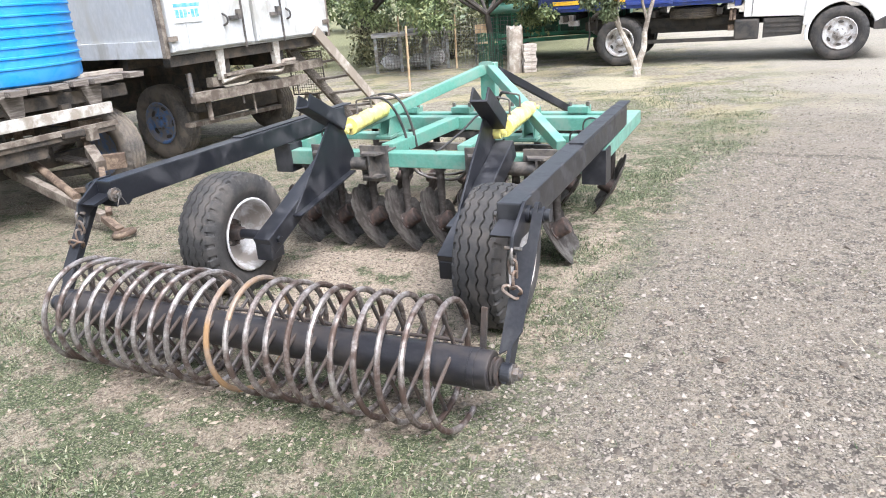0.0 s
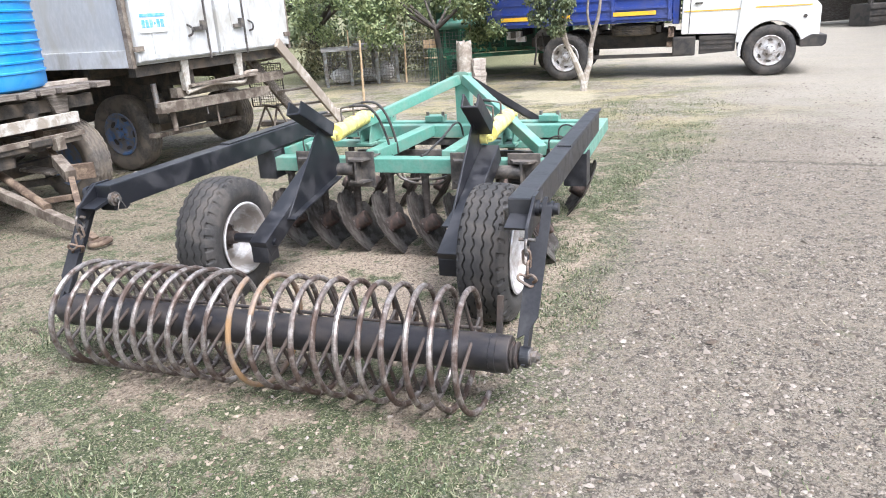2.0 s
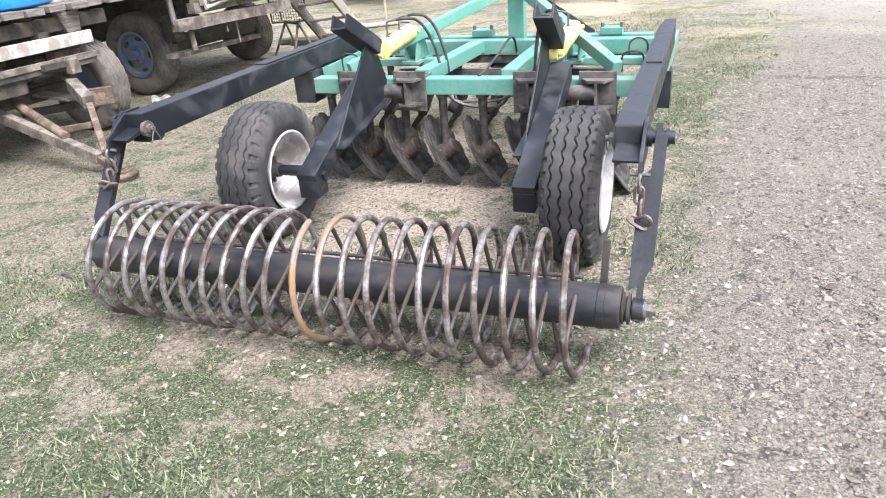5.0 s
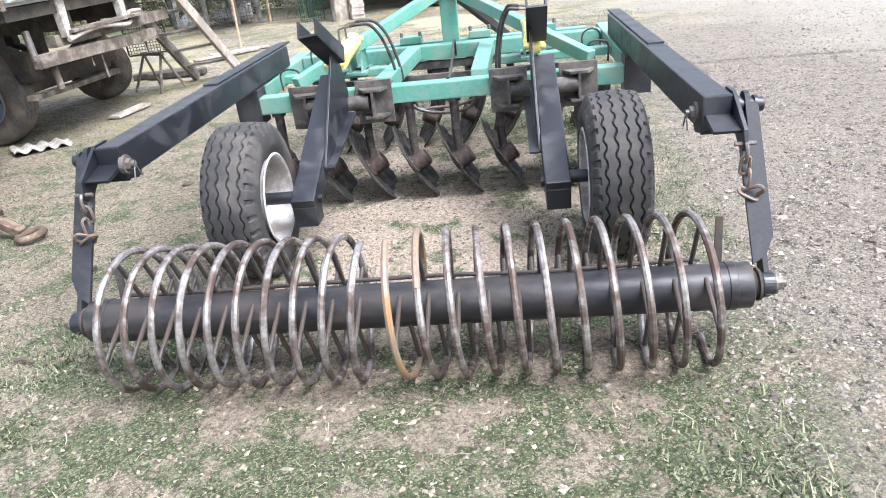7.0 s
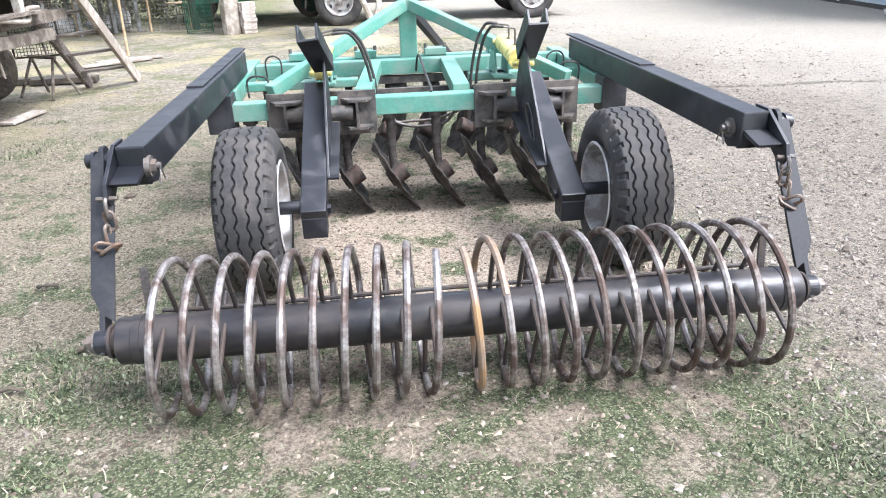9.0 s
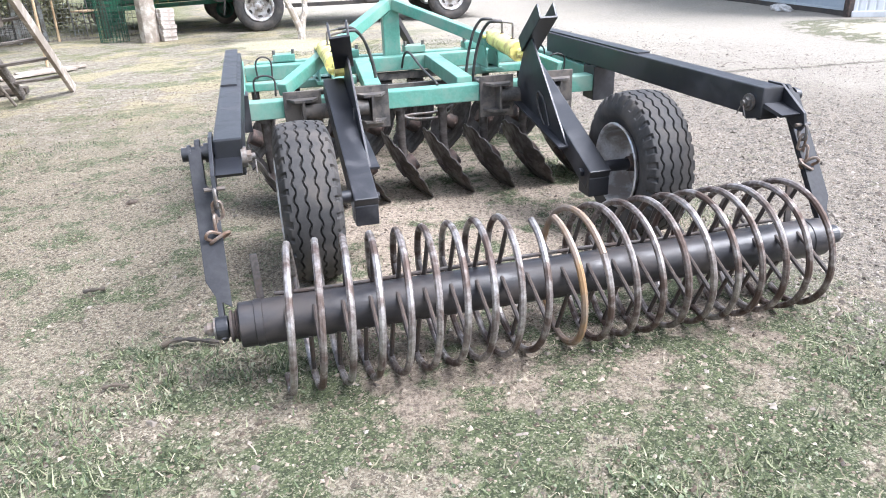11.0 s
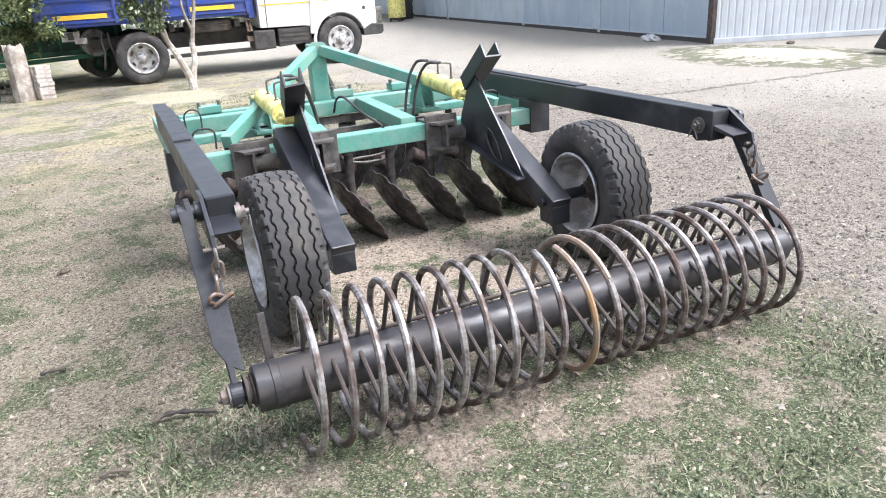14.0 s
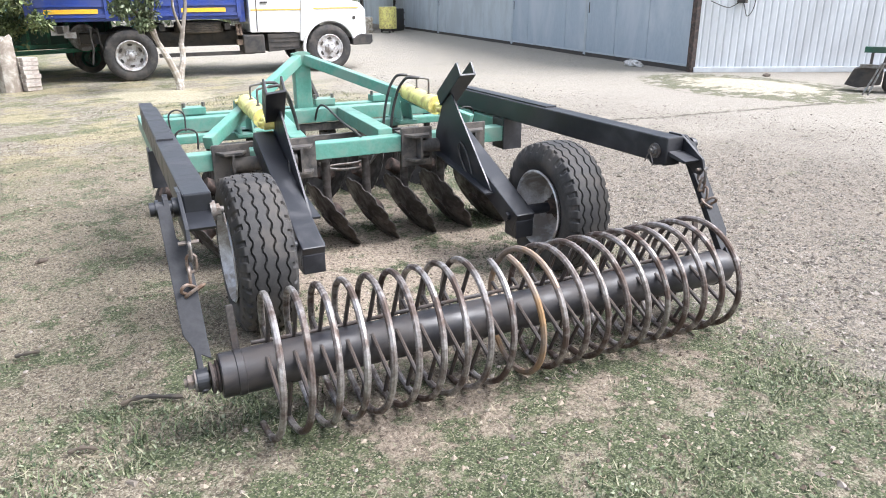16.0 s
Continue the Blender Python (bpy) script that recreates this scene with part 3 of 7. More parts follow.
def make_arm(s):
    """A box-section arm from the frame back to the roller, with its hanger bar and chain."""
    xi, xo, y0, y1, z0, z1 = 1.090, 1.192, 0.35, 2.70, 0.705, 0.838
    yb = 0.365 if s < 0 else 0.43
    splay = -0.012
    bm = bm_new()
    prism(bm, [(s * xi, y0), (s * xo, y0), (s * (xo + splay), y1), (s * (xi + splay), y1)], z0, z1, 2)
    arm = part("arm", bm, M_BLACK, harrow, "black box-section steel arm", 0.007)
    bm = bm_new()
    prism(bm, [(s * (xi + 0.02 + splay * 0.5), 1.45), (s * (xo - 0.004 + splay * 0.5), 1.45), (s * (xo - 0.004 + splay), 2.84), (s * (xi + 0.02 + splay), 2.84)], z1 - 0.002, z1 + 0.009, 2)
    part("cover_strip", bm, M_BLACK, arm)
    # the bent end plate on the outer side, from which the chain hangs
    bm = bm_new()
    prism(bm, [(0.46, 0.705), (0.46, 0.844), (0.372, 0.844), (0.215, 0.748), (0.200, 0.700), (0.225, 0.668), (0.262, 0.672), (0.31, 0.705)], s * (xo + 0.002), s * (xo + 0.016))
    part("end_plate", bm, M_BLACK, arm, "", 0.002)
    # gusset under the end
    bm = bm_new()
    prism(bm, [(0.374, 0.836), (0.374, 0.70), (0.44, 0.685), (0.47, 0.70)], s * xi, s * (xi + 0.012))
    prism(bm, [(0.374, 0.775), (0.23, 0.742), (0.24, 0.73), (0.374, 0.755)], s * (xi + 0.01), s * xo)
    box(bm, (s * (xi + xo) / 2, 0.37, 0.76), (xo - xi - 0.004, 0.012, 0.13))
    pieces("gusset", bm, M_BLACK, arm, "", 0.002)
    # bolt through the arm on the inner side
    bm = bm_new()
    rod(bm, (s * (xi + 0.01), yb, 0.762), (s * (xi - 0.010), yb, 0.762), 0.038, 20)
    rod(bm, (s * (xi - 0.01), yb, 0.762), (s * (xi - 0.026), yb, 0.762), 0.024, 6)
    rod(bm, (s * (xi - 0.02), yb, 0.762), (s * (xi - 0.040), yb, 0.762), 0.013, 10)
    part("bolt", bm, M_BOLT, arm, "dull steel bolt with washer", smooth=True)
    bm = bm_new()
    rod(bm, (s * xo, 0.39, 0.785), (s * 1.305, 0.39, 0.785), 0.026, 16)
    rod(bm, (s * 1.20, 0.39, 0.785), (s * 1.226, 0.39, 0.785), 0.036, 16)
    rod(bm, (s * 1.272, 0.39, 0.785), (s * 1.284, 0.39, 0.785), 0.034, 16)
    part("hanger_pin", bm, M_BLACK, arm, "", smooth=True)
    # hanger: an angle bar from the pin to the roller's axle
    bm = bm_new()
    a, b = Vector((s * 1.248, 0.402, 0.800)), Vector((s * 1.232, -0.012, 0.228))
    d = (b - a).normalized()
    side = Vector((0, d.z, -d.y))
    beam(bm, a, b, 0.018, 0.066, side)
    rod(bm, a - Vector((0.009, 0, 0)), a + Vector((0.009, 0, 0)), 0.0335, 20)
    q = [a + side * 0.033 + d * u + Vector((s * v, 0, 0)) for u, v in ((0.02, -0.010), (0.02, 0.034), (0.50, 0.036), (0.57, 0.004), (0.60, -0.040), (0.19, -0.044), (0.15, -0.010))]
    vs = [bm.verts.new(p) for p in q] + [bm.verts.new(p - side * 0.011) for p in q]
    k = len(q)
    fs = [bm.faces.new(vs[:k]), bm.faces.new(vs[:k - 1:-1])]
    for i in range(k):
        fs.append(bm.faces.new((vs[i], vs[i + k], vs[(i + 1) % k + k], vs[(i + 1) % k])))
    bmesh.ops.recalc_face_normals(bm, faces=fs)
    part("hanger_bar", bm, M_BLACK_DULL, arm, "black angle-iron hanger", 0.0015)
    bm = bm_new()
    rod(bm, (s * 1.214, 0, ROLL_Z), (s * 1.256, 0, ROLL_Z), 0.040, 24)
    part("axle_boss", bm, M_BLACK, arm, "", 0.004)
    # shackle and chain
    x = s * (xo + 0.01)
    bm = bm_new()
    link(bm, (x, 0.212, 0.668), 0.07, 0.045, 0.007, Matrix.Rotation(radians(90), 3, "Z"))
    rod(bm, (x - 0.035, 0.218, 0.698), (x + 0.035, 0.218, 0.698), 0.008, 8)
    part("shackle", bm, M_BOLT, arm, "galvanised bow shackle", smooth=True)
    bm = bm_new()
    link(bm, (x, 0.205, 0.625), 0.07, 0.032, 0.006, Matrix.Rotation(radians(8), 3, "X"))
    link(bm, (x + s * 0.012, 0.190, 0.578), 0.07, 0.032, 0.006, Matrix.Rotation(radians(80), 3, "Z"))
    link(bm, (x + s * 0.022, 0.170, 0.540), 0.075, 0.034, 0.0065, Matrix.Rotation(radians(s * 50), 3, "Y") @ Matrix.Rotation(radians(35), 3, "X"))
    link(bm, (x + s * 0.004, 0.165, 0.536), 0.075, 0.034, 0.0065, Matrix.Rotation(radians(-s * 60), 3, "Y") @ Matrix.Rotation(radians(60), 3, "Z"))
    pieces("chain_link", bm, M_CHAIN, arm, "rusty chain link below the shackle", smooth=True)
    # plate that ties the arm to the frame's rear corner
    bm = bm_new()
    box(bm, (s * 1.135, 1.90, 0.60), (0.145, 0.014, 0.21))
    box(bm, (s * 1.20, 1.975, 0.60), (0.014, 0.14, 0.205))
    box(bm, (s * 1.07, 1.975, 0.60), (0.014, 0.14, 0.205))
    part("corner_plate", bm, M_BLACK, arm, "black steel plate under the arm", 0.002)


def make_tyre(name, radius, width, rim_r, parent, material, fine=False, seg=120):
    """A tyre round the x axis, with wavy grooves between its ribs and cuts in its shoulders."""
    half, n = width / 2, (108 if fine else 36)
    waves = 32
    prof = []
    for i in range(n + 1):
        u = -1 + 2 * i / n
        au = abs(u)
        r = radius - 0.010 * min(1.0, au / 0.8) ** 2 - (0.030 * ((au - 0.8) / 0.2) ** 1.6 if au > 0.8 else 0)
        s = u * half * 0.97 if au < 0.8 else math.copysign(half * (0.776 + 0.13 * (au - 0.8) / 0.2), u)
        prof.append((s, r, u))
    side = []
    for k in range(1, 9):
        t = k / 8
        side.append((half * (0.906 + 0.12 * math.sin(math.pi * min(1, t * 1.15)) - 0.10 * t * t), radius - 0.040 - (radius - 0.040 - rim_r) * t))
    full = [(-s, r, None) for s, r in side[::-1]] + prof + [(s, r, None) for s, r in side]
    gw = 0.026 if fine else 0.05
    bm = bm_new()
    rings = []
    for s, r, u in full:
        ring = []
        for k in range(seg):
            a = 2 * math.pi * k / seg
            rr = r
            if u is not None:
                ph = waves * k / seg
                tri = math.sin(2 * math.pi * ph)
                for c in (-0.56, -0.19, 0.19, 0.56):
                    if abs(u - c - 0.050 * tri) < gw:
                        rr -= 0.013
                if abs(u) > 0.74 and (ph + 0.25 * (u > 0)) % 1 < 0.34:
                    rr -= 0.014
            ring.append(bm.verts.new((s, rr * math.cos(a), rr * math.sin(a))))
        rings.append(ring)
    for a, b in zip(rings, rings[1:]):
        for k in range(seg):
            bm.faces.new((a[k], b[k], b[(k + 1) % seg], a[(k + 1) % seg]))
    return part(name, bm, material, parent, smooth=True)


def make_harrow_wheel(s):
    """A pneumatic wheel; its dished rim opens towards the leg."""
    cx, R = (0.862 if s > 0 else -0.848), 0.375
    wheel = new("wheel")
    wheel.parent = harrow
    wheel["label"] = "pneumatic implement wheel with wavy tread and silver rim"
    wheel.matrix_basis = pose(cx, 0.955, R - 0.012, 17 * s, 0, 0)
    make_tyre("tyre", R, 0.262, 0.205, wheel, M_TYRE, True, 312)
    bm = bm_new()
    for q in (-s,):
        lathe(bm, [(q * 0.128, 0.222), (q * 0.133, 0.213), (q * 0.125, 0.203), (q * 0.07, 0.192), (q * 0.0, 0.180), (-q * 0.03, 0.165), (-q * 0.045, 0.10), (-q * 0.045, 0.0)], 56, "x")
        lathe(bm, [(-q * 0.128, 0.222), (-q * 0.135, 0.213), (-q * 0.12, 0.203), (-q * 0.085, 0.19), (-q * 0.075, 0.165), (-q * 0.06, 0.10), (-q * 0.062, 0.0)], 56, "x")
    part("rim", bm, M_RIM, wheel, "silver painted dished rim", smooth=True)
    bm = bm_new()
    lathe(bm, [(-s * -0.045, 0.0), (s * 0.045, 0.085), (s * 0.02, 0.085), (s * 0.015, 0.048), (-s * 0.055, 0.038), (-s * 0.06, 0.0)], 28, "x")
    part("hub", bm, M_HUB, wheel, "rusty wheel hub", smooth=True)
    bm = bm_new()
    rod(bm, (s * 0.04, 0.072, 0), (s * 0.0, 0.072, 0), 0.011, 6)
    first = part("wheel_bolt", bm, M_BOLT, wheel)
    for k in range(1, 6):
        share(first, pose(0, 0, 0, 60 * k))
    bm = bm_new()
    rod(bm, (-s * 0.03, 0, 0), (-s * 0.215, 0, 0), 0.03, 20)
    part("axle", bm, M_BLACK, wheel, "", smooth=True)


def make_leg(s):
    """The swinging leg of a wheel: box beam, gusset, and the channel on top that takes the ram."""
    xm = 0.609 if s > 0 else -0.586
    a, b = Vector((xm, 0.885, 0.318)), Vector((xm, 1.83, 0.725))
    bm = bm_new()
    beam(bm, a, b, 0.117, 0.115)
    leg = part("wheel_leg", bm, M_BLACK, harrow, "black box-section wheel leg", 0.007)
    bm = bm_new()
    d = (b - a).normalized()
    # closed lower end and the bolt of the axle
    box(bm, (xm, 0.935, 0.285), (0.112, 0.12, 0.10))
    part("axle_block", bm, M_BLACK, leg, "", 0.006)
    bm = bm_new()
    rod(bm, (xm - s * 0.055, 0.955, 0.345), (xm - s * 0.076, 0.955, 0.345), 0.024, 6)
    part("bolt", bm, M_BLACK, leg, "", 0.002)
    # upright gusset plates that carry the channel
    bm = bm_new()
    prism(bm, [(1.13, 0.445), (1.64, 0.935), (1.72, 0.95), (1.87, 0.665), (1.86, 0.59), (1.79, 0.553)], xm - s * 0.072, xm - s * 0.060)
    part("gusset_plate", bm, M_BLACK, leg, "", 0.002)
    bm = bm_new()
    beam(bm, (xm - s * 0.085, 1.125, 0.436), (xm - s * 0.085, 1.80, 0.550), 0.062, 0.012)
    part("side_brace", bm, M_BLACK, leg, "flat bar flange under the gusset", 0.002)
    # the channel
    if s > 0:
        c0, c1 = Vector((0.578, 1.80, 0.888)), Vector((0.575, 1.520, 1.098))
    else:
        c0, c1 = Vector((-0.528, 1.765, 0.878)), Vector((-0.579, 1.455, 1.075))
    e = basis(c0, c1, (0, 1, 1))
    bm = bm_new()
    mid, ln = (c0 + c1) / 2, (c1 - c0).length
    nx, nz = e.col[0], e.col[2]
    box(bm, mid - nz * 0.040, (0.106, ln, 0.012), e)
    box(bm, mid - nx * 0.047, (0.012, ln, 0.09), e)
    box(bm, mid + nx * 0.047, (0.012, ln, 0.09), e)
    part("channel", bm, M_BLACK, leg, "open steel channel", 0.002)
    # pivot tube between the brackets
    bm = bm_new()
    rod(bm, (xm - 0.19, 1.85, 0.590), (xm + 0.19, 1.85, 0.590), 0.043, 22)
    part("pivot_tube", bm, M_BRACKET, leg, "", smooth=True)


def make_bracket(x):
    """A ribbed pad clamped on the rear beam that holds the pivot."""
    bm = bm_new()
    box(bm, (x, 1.895, 0.580), (0.215, 0.016, 0.25))
    br = part("bracket", bm, M_BRACKET, harrow, "grimy ribbed steel bracket on the rear beam", 0.003)
    bm = bm_new()
    for z in (0.652, 0.498):
        prism(bm, [(x - 0.095, 1.898), (x + 0.095, 1.898), (x + 0.05, 1.81), (x - 0.05, 1.81)], z, z + 0.014, 2)
    box(bm, (x, 1.85, 0.582), (0.014, 0.085, 0.15))
    pieces("rib", bm, M_BRACKET, br, "", 0.002)
    bm = bm_new()
    box(bm, (x, 1.975, 0.662), (0.19, 0.14, 0.012))
    part("clamp_plate", bm, M_BRACKET, br, "", 0.002)
    for q in (-0.07, 0.07):
        bm = bm_new()
        rod(bm, (x + q, 1.955, 0.664), (x + q, 1.955, 0.692), 0.016, 6)
        part("nut", bm, M_BOLT, br)


def make_frame():
    def bar(name, a, b, w, h, label="teal painted box-section beam", up=(0, 0, 1), mat=M_TEAL):
        bm = bm_new()
        beam(bm, a, b, w, h, up)
        return part(name, bm, mat, harrow, label, 0.007)
    bar("rear_beam", (-1.07, 1.96, 0.605), (1.07, 1.96, 0.605), 0.11, 0.10)
    bar("front_beam", (-1.07, 3.03, 0.650), (1.07, 3.03, 0.650), 0.11, 0.10)
    bar("clamp_bar", (-1.0, 3.31, 0.640), (1.0, 3.31, 0.640), 0.09, 0.09)
    for s in (-1, 1):
        bar("side_beam", (s * 1.125, 1.94, 0.64), (s * 1.125, 3.30, 0.655), 0.10, 0.095)
        bar("inner_beam", (0.245 if s > 0 else -0.33, 2.02, 0.645), (0.275 if s > 0 else -0.245, 2.99, 0.660), 0.10, 0.09)
        bar("mast_brace", (0.015 + s * 0.03, 3.12, 1.055), (0.015 + s * 0.88, 2.05, 0.69), 0.065, 0.075)
        # upright lug for the ram
        bm = bm_new()
        for q in (-0.04, 0.04):
            prism(bm, [(2.40, 0.66), (2.66, 0.66), (2.56, 0.86), (2.48, 0.87)], s * 0.565 + q - 0.006, s * 0.565 + q + 0.006)
        box(bm, (s * 0.565, 2.53, 0.655), (0.13, 0.30, 0.02))
        part("ram_lug", bm, M_TEAL, harrow, "teal steel lug for the ram", 0.002)
        bar("ram_beam", (s * 0.36, 2.53, 0.64), (s * 1.08, 2.53, 0.64), 0.09, 0.05)
    mast = bar("mast", (0.015, 3.16, 0.60), (0.015, 3.16, 1.10), 0.122, 0.10, "upright teal hitch mast", (0, 1, 0))
    bm = bm_new()
    prism(bm, [(-0.05, 1.02), (0.08, 1.02), (0.08, 1.10), (0.05, 1.115), (-0.02, 1.115), (-0.05, 1.10)], 3.102, 3.11, 1)
    part("mast_cap", bm, M_TEAL, mast, "", 0.002)
    bm = bm_new()
    beam(bm, (0.03, 3.28, 1.03), (0.42, 4.15, 0.55), 0.05, 0.06)
    part("draw_strut", bm, M_BLACK, harrow, "black strut from mast to the hitch", 0.003)
    bm = bm_new()
    beam(bm, (-0.40, 3.25, 0.60), (0.0, 4.35, 0.45), 0.09, 0.09)
    beam(bm, (0.40, 3.25, 0.60), (0.0, 4.35, 0.45), 0.09, 0.09)
    pieces("drawbar", bm, M_BLACK, harrow, "black drawbar in front of the frame", 0.004)
    # clamps on the bar in front
    for x in (-0.78, -0.30, 0.22, 0.70):
        bm = bm_new()
        box(bm, (x, 3.31, 0.708), (0.16, 0.12, 0.05))
        cl = part("clamp", bm, M_TEAL, harrow, "teal clamp on the front beam", 0.004)
        for q in (-0.07, 0.07):
            bm = bm_new()
            rod(bm, (x + q, 3.30, 0.72), (x + q, 3.30, 0.765), 0.014, 6)
            part("nut", bm, M_BOLT, cl)
    bm = bm_new()
    for x in (-0.14, 0.10):
        rod(bm, (x, 3.05, 0.50), (x + 0.12, 3.05, 0.50), 0.03, 10)
    beam(bm, (-0.95, 3.02, 0.56), (0.95, 3.02, 0.56), 0.05, 0.05)
    beam(bm, (-0.75, 2.65, 0.54), (0.75, 2.65, 0.54), 0.04, 0.05)
    pieces("gang_bar", bm, M_BRACKET, harrow, "grimy bar under the frame", 0.003)


DISC_N = Vector((0.850, 0.092, 0.518)).normalized()


def disc_mesh(radius=0.264):
    """A dished disc with a scalloped edge round the local z axis."""
    bm = bm_new()
    seg, rings = 96, 5
    layers = []
    for off in (0.0, 0.006):
        rows = []
        for j in range(rings + 1):
            ring = []
            for k in range(seg):
                a = 2 * math.pi * k / seg
                edge = radius * (1 - (0.075 + 0.02 * math.sin(a * 3)) * max(0.0, math.cos(a * 12 + 0.5 * math.sin(a * 2))) ** 1.4)
                r = 0.03 + (edge - 0.03) * j / rings
                z = 0.045 * (r / radius) ** 2 + off
                ring.append(bm.verts.new((r * math.cos(a), r * math.sin(a), z)))
            rows.append(ring)
        layers.append(rows)
        for a, b in zip(rows, rows[1:]):
            for k in range(seg):
                q = (a[k], b[k], b[(k + 1) % seg], a[(k + 1) % seg])
                bm.faces.new(q if off else q[::-1])
    a, b = layers[0][-1], layers[1][-1]
    for k in range(seg):
        bm.faces.new((a[k], a[(k + 1) % seg], b[(k + 1) % seg], b[k]))
    return bm


def make_discs():
    first = {}
    rows = [(1.97, [-0.985 + 0.267 * i for i in range(8)], 1), (3.05, [-1.02 + 0.29 * i for i in range(8)], -1)]
    for y, xs, s in rows:
        n = Vector((DISC_N.x * s, DISC_N.y if s > 0 else -0.17, DISC_N.z))
        turn = n.to_track_quat("Z", "Y").to_matrix().to_4x4()
        for x in xs:
            m = Matrix.Translation((x - 0.019 * s, y - 0.031, 0.157)) @ turn
            # the front row takes the darkened copy, for the shade under the frame
            mat = M_DISC if s > 0 else M_DISC_SHADED
            if s not in first:
                disc = part("disc", disc_mesh(), mat, harrow, "brown scalloped harrow disc", smooth=True)
                disc.matrix_basis = m
                bm = bm_new()
                lathe(bm, [(-0.008, 0.0), (-0.008, 0.05), (0.004, 0.052), (0.008, 0.062), (0.016, 0.064), (0.02, 0.056), (0.105, 0.056), (0.112, 0.050), (0.114, 0.0)], 24, "z")
                hub = part("hub", bm, M_HUB, disc, "dark brown disc hub", smooth=True)
                bm = bm_new()
                for k in range(5):
                    a = 2 * math.pi * k / 5
                    rod(bm, (0.054 * math.cos(a), 0.054 * math.sin(a), 0.0), (0.054 * math.cos(a), 0.054 * math.sin(a), 0.026), 0.008, 6)
                pieces("hub_bolt", bm, M_BOLT, disc)
                inv = m.inverted()
                bm = bm_new()
                pts = arc_points([(x, y, 0.585), (x, y, 0.45), (x, y - 0.004, 0.32), (x + 0.01 * s, y - 0.02, 0.215)], 6)
                tube(bm, [inv @ p for p in pts], [0.029 - 0.005 * i / (len(pts) - 1) for i in range(len(pts))], 14)
                shank = part("shank", bm, mat, disc, "round steel shank", smooth=True)
                bm = bm_new()
                q = inv @ Vector((x, y, 0.565))
                rod(bm, q, inv @ Vector((x, y, 0.53)), 0.042, 16)
                part("collar", bm, M_BRACKET, disc, "", smooth=True)
                first[s] = disc
            else:
                copy_thing(first[s], m)


def make_ram(s):
    """A yellow hydraulic cylinder between the frame's lug and the leg."""
    xr = 0.566 if s > 0 else -0.552
    a, b = Vector((xr, 1.80, 0.822)), Vector((xr + s * 0.005, 2.46, 0.866))
    d = (b - a).normalized()
    bm = bm_new()
    rod(bm, a + d * 0.14, b - d * 0.05, 0.055, 26)
    rod(bm, a + d * 0.12, a + d * 0.18, 0.060, 26)
    rod(bm, b - d * 0.05, b - d * 0.01, 0.055, 26, 0.030)
    ram = part("ram", bm, M_YELLOW, harrow, "yellow hydraulic cylinder", smooth=True)
    bm = bm_new()
    rod(bm, a, a + d * 0.12, 0.022, 14)
    part("piston_rod", bm, M_YELLOW, ram, "", smooth=True)
    for p in (a, b):
        bm = bm_new()
        rod(bm, p - Vector((0.028, 0, 0)), p + Vector((0.028, 0, 0)), 0.036, 18)
        rod(bm, p - Vector((0.06, 0, 0)), p + Vector((0.06, 0, 0)), 0.014, 12)
        part("eye", bm, M_YELLOW, ram, "", smooth=True)
    for q, up in ((0.24, 0.05), (0.44, 0.035)):
        p = a + d * q + Vector((0, 0, 0.048))
        top = p + Vector((-s * 0.07, 0, 0.062 + up))
        bm = bm_new()
        tube(bm, arc_points([p, p + Vector((0, 0, 0.035 + up)), p + Vector((-s * 0.012, 0, 0.052 + up)), top], 6), 0.0065, 10)
        rod(bm, p - Vector((0, 0, 0.012)), p + Vector((0, 0, 0.012)), 0.014, 6)
        part("port", bm, M_BOLT, ram, "bent steel hose fitting", smooth=True)
        bm = bm_new()
        end = Vector((s * (0.27 if s < 0 else 0.36) - s * 0.02 * (q > 0.3), 2.22 + 0.09 * (q > 0.3), 0.61))
        curve = [top, top + Vector((-s * 0.05, 0.005, 0.004))]
        for u, v in ((0.45, 0.97), (0.68, 0.80), (0.85, 0.52), (0.95, 0.25)):
            curve.append(Vector((top.x + (end.x - top.x) * u, top.y + (end.y - top.y) * u, end.z + (top.z - end.z) * v)))
        tube(bm, arc_points(curve + [end], 6), 0.0095, 10)
        part("hose", bm, M_HOSE, ram, "black hydraulic hose", smooth=True)


def hose(pts, r, mat=M_HOSE, label="black hydraulic hose"):
    bm = bm_new()
    tube(bm, arc_points([Vector(p) for p in pts], 12), r, 10)
    part("hose", bm, mat, harrow, label, smooth=True)


